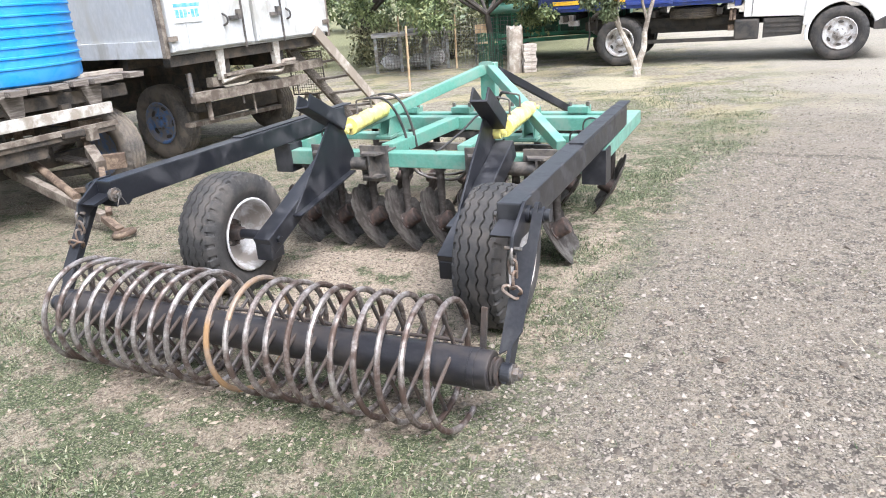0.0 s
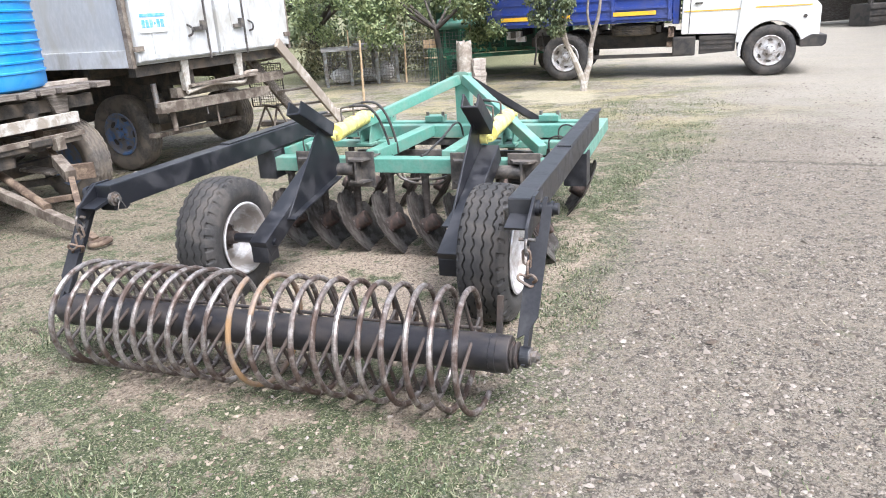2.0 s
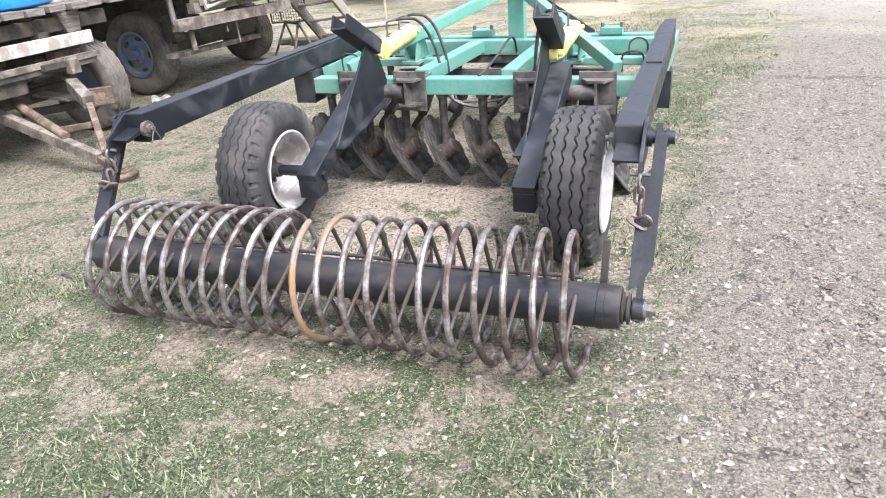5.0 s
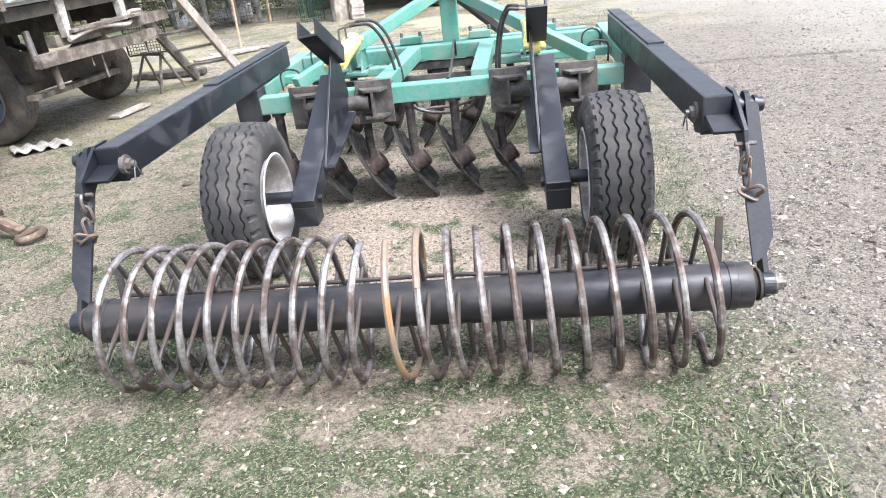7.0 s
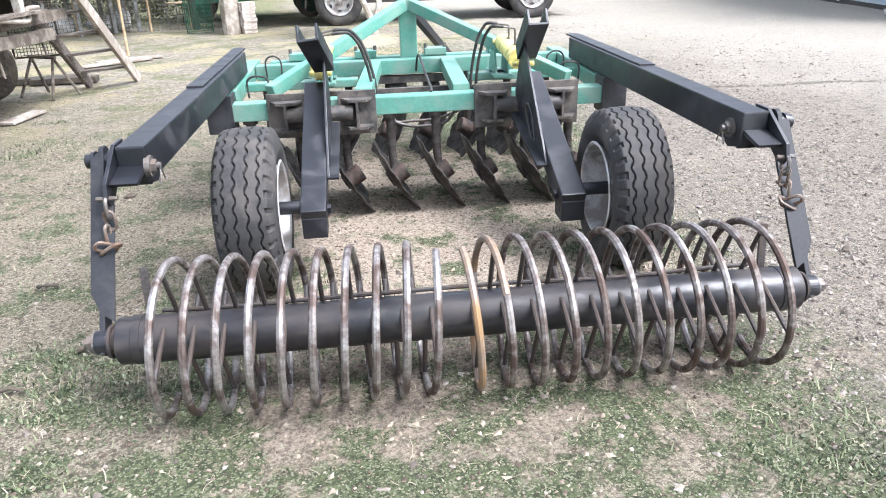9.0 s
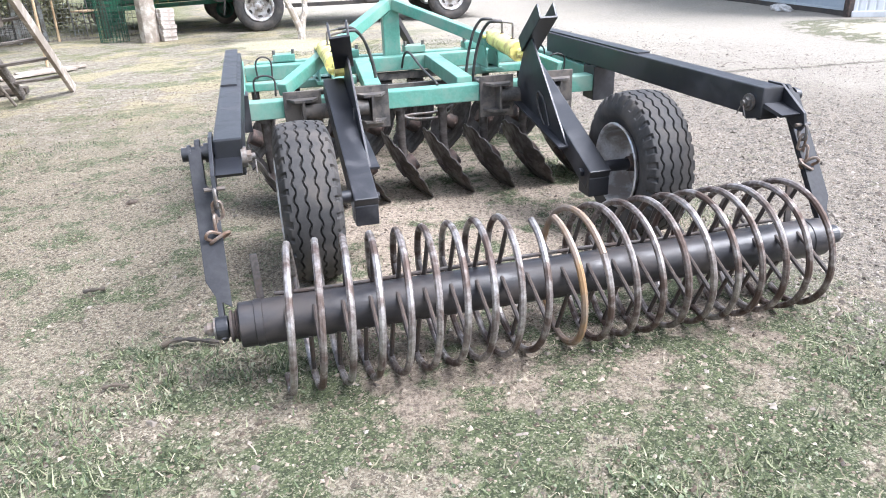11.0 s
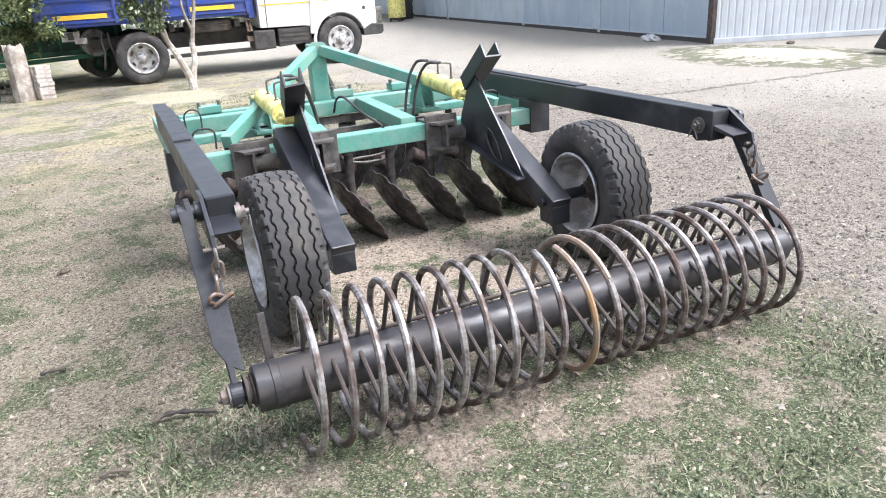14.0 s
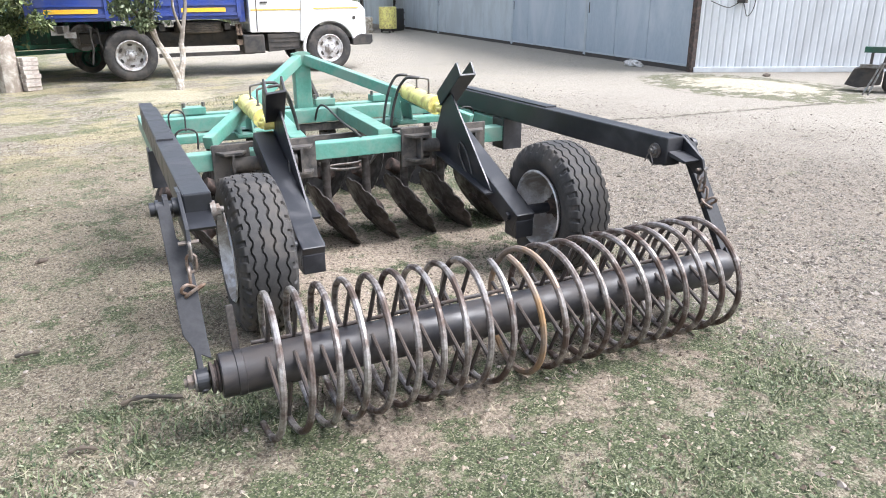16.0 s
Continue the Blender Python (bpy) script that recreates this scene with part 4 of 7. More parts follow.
def make_hoses():
    grey = M_BOLT
    # sagging pipes under the rear beam
    hose([(-0.19, 2.10, 0.60), (-0.185, 2.12, 0.49), (-0.10, 2.14, 0.435), (0.03, 2.14, 0.420), (0.16, 2.14, 0.44), (0.24, 2.12, 0.55)], 0.010, grey, "dusty hose under the rear beam")
    hose([(-0.16, 2.13, 0.58), (-0.15, 2.15, 0.46), (-0.05, 2.16, 0.452), (0.12, 2.16, 0.46), (0.30, 2.15, 0.53), (0.34, 2.10, 0.60)], 0.009, grey, "dusty hose under the rear beam")
    # one from the mast back over the rear beam
    hose([(0.05, 2.98, 0.62), (0.055, 2.90, 0.72), (0.06, 2.74, 0.755), (0.065, 2.40, 0.70), (0.07, 2.07, 0.665), (0.06, 1.98, 0.66)], 0.008, M_HOSE, "thin black hose over the rear beam")
    # wire lifting eyes on the side beams and thin loops on the legs
    for x, y, w, h in ((0.96, 2.60, 0.11, 0.09), (0.96, 2.26, 0.12, 0.07), (-0.94, 2.95, 0.10, 0.09), (-0.96, 2.26, 0.12, 0.07)):
        bm = bm_new()
        tube(bm, arc_points([Vector((x - w / 2, y, 0.62)), Vector((x - w / 2, y, 0.68 + h * 0.6)), Vector((x, y - 0.01, 0.68 + h)), Vector((x + w / 2, y, 0.68 + h * 0.6)), Vector((x + w / 2, y, 0.62))], 8), 0.006, 8)
        part("lifting_eye", bm, M_HOSE, harrow, "thin dark bent-rod eye on the side beam", smooth=True)
    for s in (-1, 1):
        x = s * 0.535
        bm = bm_new()
        tube(bm, arc_points([Vector((x, 1.36, 0.50)), Vector((x, 1.44, 0.62)), Vector((x - s * 0.012, 1.50, 0.665)), Vector((x - s * 0.01, 1.51, 0.60)), Vector((x, 1.44, 0.50)), Vector((x, 1.30, 0.42))], 8), 0.006, 8)
        part("wire_loop", bm, M_HOSE, harrow, "thin black cable loop beside the leg", smooth=True)


def make_dusty_ends():
    """Bolts, split pins and washers at the arms' ends."""
    for s in (-1, 1):
        yb = 0.365 if s < 0 else 0.43
        bm = bm_new()
        for k in (-1, 1):
            tube(bm, arc_points([Vector((s * 1.053, yb, 0.762)), Vector((s * 1.052, yb + 0.018 * k, 0.73)), Vector((s * 1.052, yb + 0.030 * k, 0.705))], 4), 0.003, 6)
        pieces("split_pin", bm, M_BOLT, harrow, "bent split pin through the bolt", smooth=True)


make_roller()
for s in (-1, 1):
    make_arm(s)
    make_harrow_wheel(s)
    make_leg(s)
    make_ram(s)
for x in (-0.765, -0.370, 0.411, 0.805):
    make_bracket(x)
make_frame()
make_discs()
make_hoses()
make_dusty_ends()


# ---- shed ----
def make_shed():
    c = Vector((11.05, 7.50, 0))
    dd = Vector((0.475, 0.880, 0)).normalized()
    dw = Vector((0.65, -0.76, 0)).normalized()
    out_d = Vector((-dd.y, dd.x, 0))
    turn_d = Matrix((dd, out_d, Vector((0, 0, 1)))).transposed()

    def slab(s0, s1, z0, z1, depth, lift, bm):
        box(bm, c + dd * ((s0 + s1) / 2) + out_d * (lift - depth / 2) + Vector((0, 0, (z0 + z1) / 2)), (s1 - s0, depth, z1 - z0), turn_d)
        return bm
    wall = tagged(part("wall_north", slab(0.0, 30, 0, 4.6, 0.12, -0.05, bm_new()), M_DOOR_PALE), "pale grey sheet wall of the shed", "wall", kind="structure")
    doors = [(0.12, 4.22, M_DOOR_GREY, [1.6, 2.9]), (4.27, 8.66, M_DOOR_GREY, [5.32, 7.60]), (8.72, 15.7, M_DOOR_PALE, [11.0, 14.9]), (15.85, 22.0, M_DOOR_PALE, [18.6])]
    for i, (s0, s1, mat, seams) in enumerate(doors):
        d = thing("door_%d" % (i + 1), Matrix.Identity(4), "closed tall %s sheet-metal shed door" % ("blue-grey" if mat is M_DOOR_GREY else "pale grey"), "door", "shed doors", "structure")
        cuts = [s0] + seams + [s1]
        for a, b in zip(cuts, cuts[1:]):
            part("panel", slab(a + 0.008, b - 0.008, 0.085, 4.2, 0.03, 0.0, bm_new()), mat, d, "", 0.004)
        part("frame", slab(s0 - 0.02, s0 + 0.03, 0.03, 4.25, 0.04, 0.018, bm_new()), M_DOOR_PALE, d, "pale door edge trim")
        part("frame", slab(s1 - 0.03, s1 + 0.02, 0.03, 4.25, 0.04, 0.018, bm_new()), M_DOOR_PALE, d, "pale door edge trim")
        part("sill_strip", slab(s0, s1, 0.085, 0.125, 0.03, 0.014, bm_new()), M_DOOR_PALE, d, "pale bottom rail")
        # black strip that stands in for the shade in the gap below
        part("threshold", slab(s0, s1, -0.01, 0.08, 0.03, 0.006, bm_new()), M_DARK, d, "dark gap strip under the door")
        bm = bm_new()
        q = c + dd * (s1 - 0.18) + out_d * 0.05 + Vector((0, 0, 1.15))
        rod(bm, q - Vector((0, 0, 0.12)), q + Vector((0, 0, 0.12)), 0.012, 8)
        part("handle", bm, M_DARK, d)
    bm = bm_new()
    beam(bm, c - dd * 0.02 + out_d * 0.05, c - dd * 0.02 + out_d * 0.05 + Vector((0, 0, 4.4)), 0.10, 0.14, dd)
    tagged(part("corner_post", bm, M_HUB, None, "", 0.006), "brown rusted steel post at the shed corner", "post", kind="structure")
    # corrugated wall
    out_w = Vector((dw.y, -dw.x, 0))
    if out_w.x > 0:
        out_w = -out_w
    v, f = [], []
    step, n = 0.028, 590
    for i in range(n + 1):
        o = (0.026, 0.026, 0.026, 0.026, 0.010)[i % 5]
        p = c + dw * (i * step) + out_w * (o + 0.02)
        v += [(p.x, p.y, 0.06), (p.x, p.y, 4.6)]
    for i in range(n):
        f.append((2 * i, 2 * i + 2, 2 * i + 3, 2 * i + 1))
    bm = shell(v, f)
    bmesh.ops.solidify(bm, geom=bm.faces[:], thickness=0.004)
    tagged(part("wall_east", bm, M_CORRUGATED), "white profiled sheet-metal wall of the shed", "wall", kind="structure")
    bm = bm_new()
    beam(bm, c + dw * 0.0 - out_w * 0.03 + Vector((0, 0, 2.3)), c + dw * 16.5 - out_w * 0.03 + Vector((0, 0, 2.3)), 0.08, 4.55)
    tagged(part("wall_inner", bm, M_DOOR_PALE), "plain backing wall of the shed", "wall", kind="structure")
    bm = bm_new()
    beam(bm, c + out_w * 0.06 + Vector((0, 0, 0.045)), c + dw * 16.5 + out_w * 0.06 + Vector((0, 0, 0.045)), 0.14, 0.10)
    tagged(part("plinth", bm, M_CORRUGATED, None, "", 0.01), "whitewashed plinth along the shed wall", "plinth", kind="structure")
    # roof
    a, b, e = c + out_d * 0.3, c + dd * 30 + out_d * 0.3, c + dw * 16.5 + out_w * 0.3
    k = c + dd * 30 + dw * 16.5
    bm = shell([(a.x, a.y, 4.6), (b.x, b.y, 4.6), (k.x, k.y, 5.6), (e.x, e.y, 4.6), (a.x, a.y, 4.7), (b.x, b.y, 4.7), (k.x, k.y, 5.7), (e.x, e.y, 4.7)],
               [(0, 1, 2, 3), (4, 5, 6, 7), (0, 1, 5, 4), (1, 2, 6, 5), (2, 3, 7, 6), (3, 0, 4, 7)])
    tagged(part("roof", bm, M_ROOF), "grey sheet roof of the shed", "roof", kind="structure")
    # cable box on the corrugated wall
    box_t = thing("cable_box", Matrix.Identity(4), "small black electric box with hanging cable on the shed wall", "electric box")
    bm = bm_new()
    q = c + dw * 0.79 + out_w * 0.10 + Vector((0, 0, 1.36))
    box(bm, q, (0.13, 0.16, 0.14))
    part("case", bm, M_DARK, box_t, "", 0.008)
    bm = bm_new()
    w0 = q + Vector((0, 0, -0.05))
    tube(bm, arc_points([w0 - dw * 0.6 + Vector((0, 0, 0.02)), w0 - dw * 0.25 - Vector((0, 0, 0.10)), w0, w0 + dw * 0.12 - Vector((0, 0, 0.26)), w0 + dw * 0.24 - Vector((0, 0, 0.05)), w0 + dw * 0.2 + Vector((0, 0, 0.4))], 8), 0.008, 6)
    part("cable", bm, M_HOSE, box_t, "", smooth=True)
    # crumpled film by the door
    bm = bm_new()
    bmesh.ops.create_icosphere(bm, subdivisions=3, radius=1)
    for w in bm.verts:
        k = 1 + 0.45 * noise.noise(w.co * 2.7) + 0.2 * noise.noise(w.co * 7)
        w.co = Vector((w.co.x * 0.14 * k, w.co.y * 0.30 * k, max(0, w.co.z * 0.11 * k)))
    ob = part("plastic_film", bm, M_RAG)
    ob.matrix_basis = Matrix.Translation(c + dd * 1.55 + out_d * 0.32) @ pose(0, 0, 0, 0, 0, -30)
    tagged(ob, "crumpled white plastic film lying before the shed door", "litter")


make_shed()


# ---- truck ----
def road_wheel(parent, m, R, W, rim_r, tyre_mat, rim_mat, deep=0.03, holes=6, hub_mat=None, hubcap=True):
    """A road wheel round the x axis; its outer face looks along -x."""
    w = new("wheel")
    w.parent = parent
    w.matrix_basis = m
    make_tyre("tyre", R, W, rim_r, w, tyre_mat, False, 130)
    h = W / 2
    bm = bm_new()
    lathe(bm, [(-h * 0.92, rim_r + 0.012), (-h * 0.98, rim_r), (-h * 0.9, rim_r - 0.02), (-h + deep, rim_r - 0.035), (-h + deep + 0.01, rim_r * 0.72), (-h + deep - 0.005, rim_r * 0.45), (-h + deep, 0)], 48, "x")
    lathe(bm, [(h * 0.92, rim_r + 0.012), (h * 0.8, rim_r - 0.03), (h * 0.4, 0)], 32, "x")
    rim = part("rim", bm, rim_mat, w, smooth=True)
    bm = bm_new()
    for k in range(holes):
        a = 2 * math.pi * (k + 0.5) / holes
        t = Matrix.Translation((-h + deep + 0.004, rim_r * 0.72 * math.cos(a), rim_r * 0.72 * math.sin(a))) @ Matrix.Rotation(a, 4, "X")
        bmesh.ops.create_cone(bm, cap_ends=True, segments=14, radius1=1, radius2=1, depth=1,
                              matrix=t @ Matrix.Rotation(radians(90), 4, "Y") @ Matrix.Diagonal((rim_r * 0.17, rim_r * 0.085, 0.022, 1)))
    pieces("rim_hole", bm, M_DARK, rim)
    bm = bm_new()
    lathe(bm, [(-h + deep, rim_r * 0.40), (-h + deep - 0.03, rim_r * 0.36), (-h + deep - 0.035, rim_r * 0.22), (-h + deep - 0.075, rim_r * 0.2), (-h + deep - 0.085, 0)], 24, "x")
    hub = part("hub", bm, hub_mat or rim_mat, w, smooth=True)
    bm = bm_new()
    rod(bm, (-h + deep - 0.05, rim_r * 0.30, 0), (-h + deep - 0.02, rim_r * 0.30, 0), 0.012, 6)
    first = part("wheel_nut", bm, M_BOLT, hub)
    for k in range(1, 6):
        share(first, pose(0, 0, 0, 60 * k))
    return w


def make_truck():
    R0, F0 = Vector((3.06, 14.66, 0)), Vector((6.58, 13.32, 0))
    ang = math.degrees(math.atan2(F0.y - R0.y, F0.x - R0.x))
    truck = thing("truck", pose(R0.x, R0.y, 0, 0, 0, ang), "parked truck with white cab and blue dropside bed", "truck")
    WB = 3.80
    # local: x to the front, y away from the viewed side, z up
    for x, y, q, deep in ((0, 0.12, 90, 0.13), (0, 0.42, 90, 0.03), (WB, 0.13, 90, 0.02), (0, 2.0, -90, 0.13), (0, 1.7, -90, 0.03), (WB, 1.99, -90, 0.02)):
        wh = road_wheel(truck, pose(x, y, 0.455, 0, 0, q), 0.465, 0.24, 0.265, M_TYRE, M_RIM, deep)
    # cab: side outline with the wheel arch
    def arch(cx, cz, r, a0, a1, n=12):
        return [(cx + r * math.cos(radians(a0 + (a1 - a0) * i / n)), cz + r * math.sin(radians(a0 + (a1 - a0) * i / n))) for i in range(n + 1)]
    bm = bm_new()
    prism(bm, [(2.22, 0.80), (3.12, 0.78), (3.26, 0.75), (3.40, 1.40), (3.28, 1.55), (2.95, 2.35), (2.24, 2.38)], 0.10, 2.02, 1)
    cab = part("cab", bm, M_TRUCK_WHITE, truck, "white steel cab", 0.03)
    bm = bm_new()
    prism(bm, [(3.20, 0.62)] + arch(WB + 0.02, 0.46, 0.56, 165, 12)[0:] + [(4.42, 0.66), (4.62, 0.70), (4.62, 1.20), (4.50, 1.34), (3.9, 1.46), (3.28, 1.54)], 0.06, 2.06, 1)
    part("bonnet", bm, M_TRUCK_WHITE, truck, "white bonnet and wings", 0.03)
    bm = bm_new()
    pts = arch(WB + 0.02, 0.46, 0.55, 190, 5, 20)
    tube(bm, [Vector((x, 0.05, z)) for x, z in pts], 0.032, 8)
    part("wing_lip", bm, M_TRUCK_WHITE, truck, "", 0.0)
    bm = bm_new()
    prism(bm, [(2.45, 1.58), (3.14, 1.58), (2.90, 2.2), (2.45, 2.2)], 0.088, 0.096, 1)
    part("side_window", bm, M_DARK, cab, "dark side window")
    bm = bm_new()
    box(bm, (2.80, 0.092, 1.22), (1.08, 0.008, 0.022))
    part("door_stripe", bm, M_ORANGE, cab, "thin ochre stripe")
    bm = bm_new()
    box(bm, (3.98, 0.052, 1.235), (0.95, 0.008, 0.02))
    part("bonnet_stripe", bm, M_ORANGE, cab, "thin ochre stripe")
    bm = bm_new()
    box(bm, (2.52, 0.08, 1.36), (0.14, 0.03, 0.03))
    part("door_handle", bm, M_DARK, cab, "", 0.006)
    for x in (2.36, 3.26):
        bm = bm_new()
        beam(bm, (x, 0.094, 0.82), (x + 0.02, 0.094, 1.58), 0.012, 0.012)
        part("door_gap", bm, M_DARK, cab)
    bm = bm_new()
    rod(bm, (4.36, 0.05, 1.04), (4.36, 0.07, 1.04), 0.035, 16)
    part("side_lamp", bm, M_DARK, truck, "", smooth=True)
    bm = bm_new()
    prism(bm, [(4.30, 0.50), (4.68, 0.50), (4.74, 0.55), (4.74, 0.70), (4.50, 0.72), (4.30, 0.62)], 0.0, 2.1, 1)
    part("bumper", bm, M_DARK, truck, "black front bumper", 0.015)
    bm = bm_new()
    prism(bm, [(2.56, 0.42), (3.20, 0.46), (3.22, 0.76), (2.56, 0.76)], 0.12, 0.55, 1)
    step = part("cab_step", bm, M_DARK, truck, "black cab step", 0.01)
    bm = bm_new()
    for z in (0.52, 0.62, 0.70):
        box(bm, (2.88, 0.112, z), (0.60, 0.012, 0.03))
    pieces("tread", bm, M_DARK, step, "", 0.003)
    bm = bm_new()
    box(bm, (2.28, 0.35, 0.58), (0.42, 0.5, 0.36))
    part("fuel_tank", bm, M_DARK, truck, "black side tank", 0.03)
    bm = bm_new()
    for y in (0.65, 1.45):
        beam(bm, (-0.8, y, 0.74), (4.3, y, 0.74), 0.09, 0.17)
    beam(bm, (0.5, 0.25, 0.42), (2.3, 0.25, 0.42), 0.05, 0.07)
    beam(bm, (0.0, 0.1, 0.46), (0.0, 2.0, 0.46), 0.14, 0.14)
    beam(bm, (WB, 0.1, 0.46), (WB, 2.0, 0.46), 0.1, 0.1)
    box(bm, (1.3, 1.05, 0.72), (1.6, 0.6, 0.36))
    for x in (-1.1, 0.6, 1.8):
        beam(bm, (x, 0.15, 0.93), (x, 1.95, 0.93), 0.1, 0.12)
    pieces("chassis_beam", bm, M_DARK, truck, "black chassis rails", 0.01)
    bm = bm_new()
    for x in (2.0, 2.06):
        rod(bm, (x, 0.2, 0.75), (x, 0.3, 0.95), 0.03, 8)
    box(bm, (2.02, 0.2, 0.62), (0.12, 0.1, 0.1))
    pieces("fitting", bm, M_RUST, truck, "rust-red fittings behind the cab")
    bm = bm_new()
    prism(bm, [(2.05, 1.0), (2.17, 1.0), (2.17, 1.9), (2.05, 1.9)], 0.2, 1.9, 1)
    part("bed_front_wall", bm, M_TRUCK_BLUE, truck, "blue front wall of the bed", 0.01)
    # spare tyre lying under the bed
    sp = new("spare_wheel")
    sp.parent = truck
    sp["label"] = "spare wheel slung under the bed"
    sp.matrix_basis = pose(1.32, 0.55, 0.92, 0, 90, 0)
    make_tyre("tyre", 0.46, 0.22, 0.265, sp, M_TYRE_OLD, False, 130)
    # blue bed with ribs
    bed = new("bed")
    bed.parent = truck
    bed["label"] = "blue steel dropside bed with ochre strips"
    bm = bm_new()
    box(bm, (0.23, 1.05, 1.11), (3.62, 2.2, 0.08))
    part("floor", bm, M_TRUCK_BLUE, bed, "", 0.01)
    for y in (-0.05, 2.15):
        bm = bm_new()
        box(bm, (0.23, y, 1.48), (3.62, 0.04, 0.72))
        part("side_wall", bm, M_TRUCK_BLUE, bed, "", 0.008)
    bm = bm_new()
    for z in (1.16, 1.34, 1.52, 1.70, 1.84):
        box(bm, (0.23, -0.08, z), (3.62, 0.03, 0.045))
    for x in (-1.55, -0.3, 0.95, 2.0):
        box(bm, (x, -0.085, 1.48), (0.07, 0.04, 0.74))
    pieces("rib", bm, M_TRUCK_BLUE, bed, "", 0.006)
    for x0, x1 in ((-1.30, -0.45), (-0.10, 0.12), (0.95, 1.75)):
        bm = bm_new()
        box(bm, ((x0 + x1) / 2, -0.104, 1.24), (x1 - x0, 0.008, 0.075))
        part("marker_strip", bm, M_ORANGE, bed, "ochre marker strip")
    bm = bm_new()
    box(bm, (-1.57, 1.05, 1.48), (0.04, 2.2, 0.72))
    part("tailgate", bm, M_TRUCK_BLUE, bed, "", 0.008)
    for y in (0.15, 1.9):
        bm = bm_new()
        tube(bm, [(-0.60, y, 0.95), (-0.63, y, 0.8), (-0.61, y, 0.6), (-0.66, y, 0.32)], 0.02, 8)
        tube(bm, [(-0.50, y + 0.1, 0.95), (-0.49, y + 0.1, 0.75), (-0.46, y + 0.1, 0.6), (-0.42, y + 0.1, 0.46)], 0.02, 8)
        part("mudflap", bm, M_DARK, truck, "hanging rubber mudflap")
    bm = bm_new()
    box(bm, (-1.1, 0.3, 0.92), (0.3, 0.2, 0.16))
    box(bm, (-0.95, 0.25, 0.84), (0.2, 0.15, 0.1))
    pieces("rear_lamp", bm, M_RIM, truck, "pale rear lamp cluster", 0.02)


make_truck()


# ---- box wagon ----
def make_wagon():
    W = thing("box_wagon", pose(-2.76, 7.24, -0.03, 0, 0, 63.9), "weathered white box wagon with double doors parked on the yard", "trailer")
    # local: x along the door face, y away from it
    bm = bm_new()
    box(bm, (1.3, 2.1, 2.25), (2.56, 4.16, 1.98))
    body = part("box_body", bm, M_GREY_BOX, W, "grey sheet-clad van body", 0.01)
    bm = bm_new()
    box(bm, (-0.003, 2.1, 1.33), (0.03, 4.2, 0.17))
    part("side_rail", bm, M_WHITE_BOX, body, "dented pale rail along the bottom", 0.006)
    bm = bm_new()
    for y in (0.02,):
        box(bm, (0.0, y, 2.25), (0.05, 0.06, 2.02))
    box(bm, (2.6, 0.02, 2.25), (0.05, 0.06, 2.02))
    pieces("corner_trim", bm, M_CHASSIS_PALE, body, "rust-streaked corner strip", 0.004)
    for x0, x1 in ((0.03, 1.22), (1.25, 2.57)):
        bm = bm_new()
        box(bm, ((x0 + x1) / 2, -0.012, 2.26), (x1 - x0 - 0.02, 0.05, 1.94))
        door = part("door", bm, M_WHITE_BOX, W, "chalky white door leaf", 0.008)
        bm = bm_new()
        beam(bm, (x0 + 0.04, -0.04, 1.33), (x1 - 0.04, -0.04, 1.33), 0.012, 0.05, (0, 0, 1))
        beam(bm, (x0 + 0.25, -0.04, 1.30), (x0 + 0.25, -0.04, 3.2), 0.03, 0.012, (0, 1, 0))
        pieces("door_strip", bm, M_WHITE_BOX, door, "", 0.003)
        hx = 0.78 if x0 < 0.5 else 1.80
        bm = bm_new()
        tube(bm, arc_points([(hx, -0.03, 1.50), (hx, -0.09, 1.52), (hx, -0.095, 1.58), (hx, -0.03, 1.62)], 5), 0.011, 8)
        part("handle", bm, M_DARK, door, "dark bow handle", smooth=True)
        bm = bm_new()
        lx = hx + (0.16 if x0 < 0.5 else -0.22)
        box(bm, (lx, -0.055, 1.57), (0.16, 0.035, 0.04))
        box(bm, (lx + 0.05, -0.065, 1.60), (0.05, 0.04, 0.10))
        rod(bm, (lx + 0.12, -0.05, 1.25), (lx + 0.12, -0.05, 2.0), 0.012, 8)
        pieces("latch", bm, M_BRACKET, door, "rusty latch and bar", 0.003)
        bm = bm_new()
        for z in (1.42, 1.95):
            box(bm, (x0 + (0.02 if x0 < 0.5 else x1 - x0 - 0.05), -0.05, z), (0.12, 0.02, 0.05))
        pieces("hinge", bm, M_CHASSIS_PALE, door, "", 0.003)
    plate = new("registration_plate")
    plate.parent = W
    plate["label"] = "white registration plate with blue bars"
    bm = bm_new()
    box(bm, (0.30, -0.045, 1.66), (0.36, 0.008, 0.19))
    part("plate_sheet", bm, M_TRUCK_WHITE, plate)
    bm = bm_new()
    for x, z, a, b in ((0.30, 1.73, 0.34, 0.035), (0.165, 1.65, 0.045, 0.08), (0.22, 1.65, 0.04, 0.08), (0.272, 1.65, 0.04, 0.08), (0.318, 1.65, 0.025, 0.025), (0.365, 1.65, 0.04, 0.08), (0.42, 1.65, 0.045, 0.08)):
        box(bm, (x, -0.051, z), (a, 0.004, b))
    pieces("plate_bar", bm, M_PLATE_BLUE, plate)
    for x in (0.72, 1.62):
        bm = bm_new()
        prism(bm, [(x - 0.05, 1.26), (x + 0.06, 1.26), (x + 0.035, 0.94), (x - 0.03, 0.94)], 0.03, 0.10, 1)
        part("strut_post", bm, M_BOARD_WHITE, W, "white wedge-shaped post", 0.006)
    bm = bm_new()
    beam(bm, (0.62, 0.16, 0.92), (2.5, 0.12, 0.92), 0.10, 0.10)
    beam(bm, (0.72, 0.05, 0.985), (1.9, 0.02, 0.995), 0.14, 0.025)
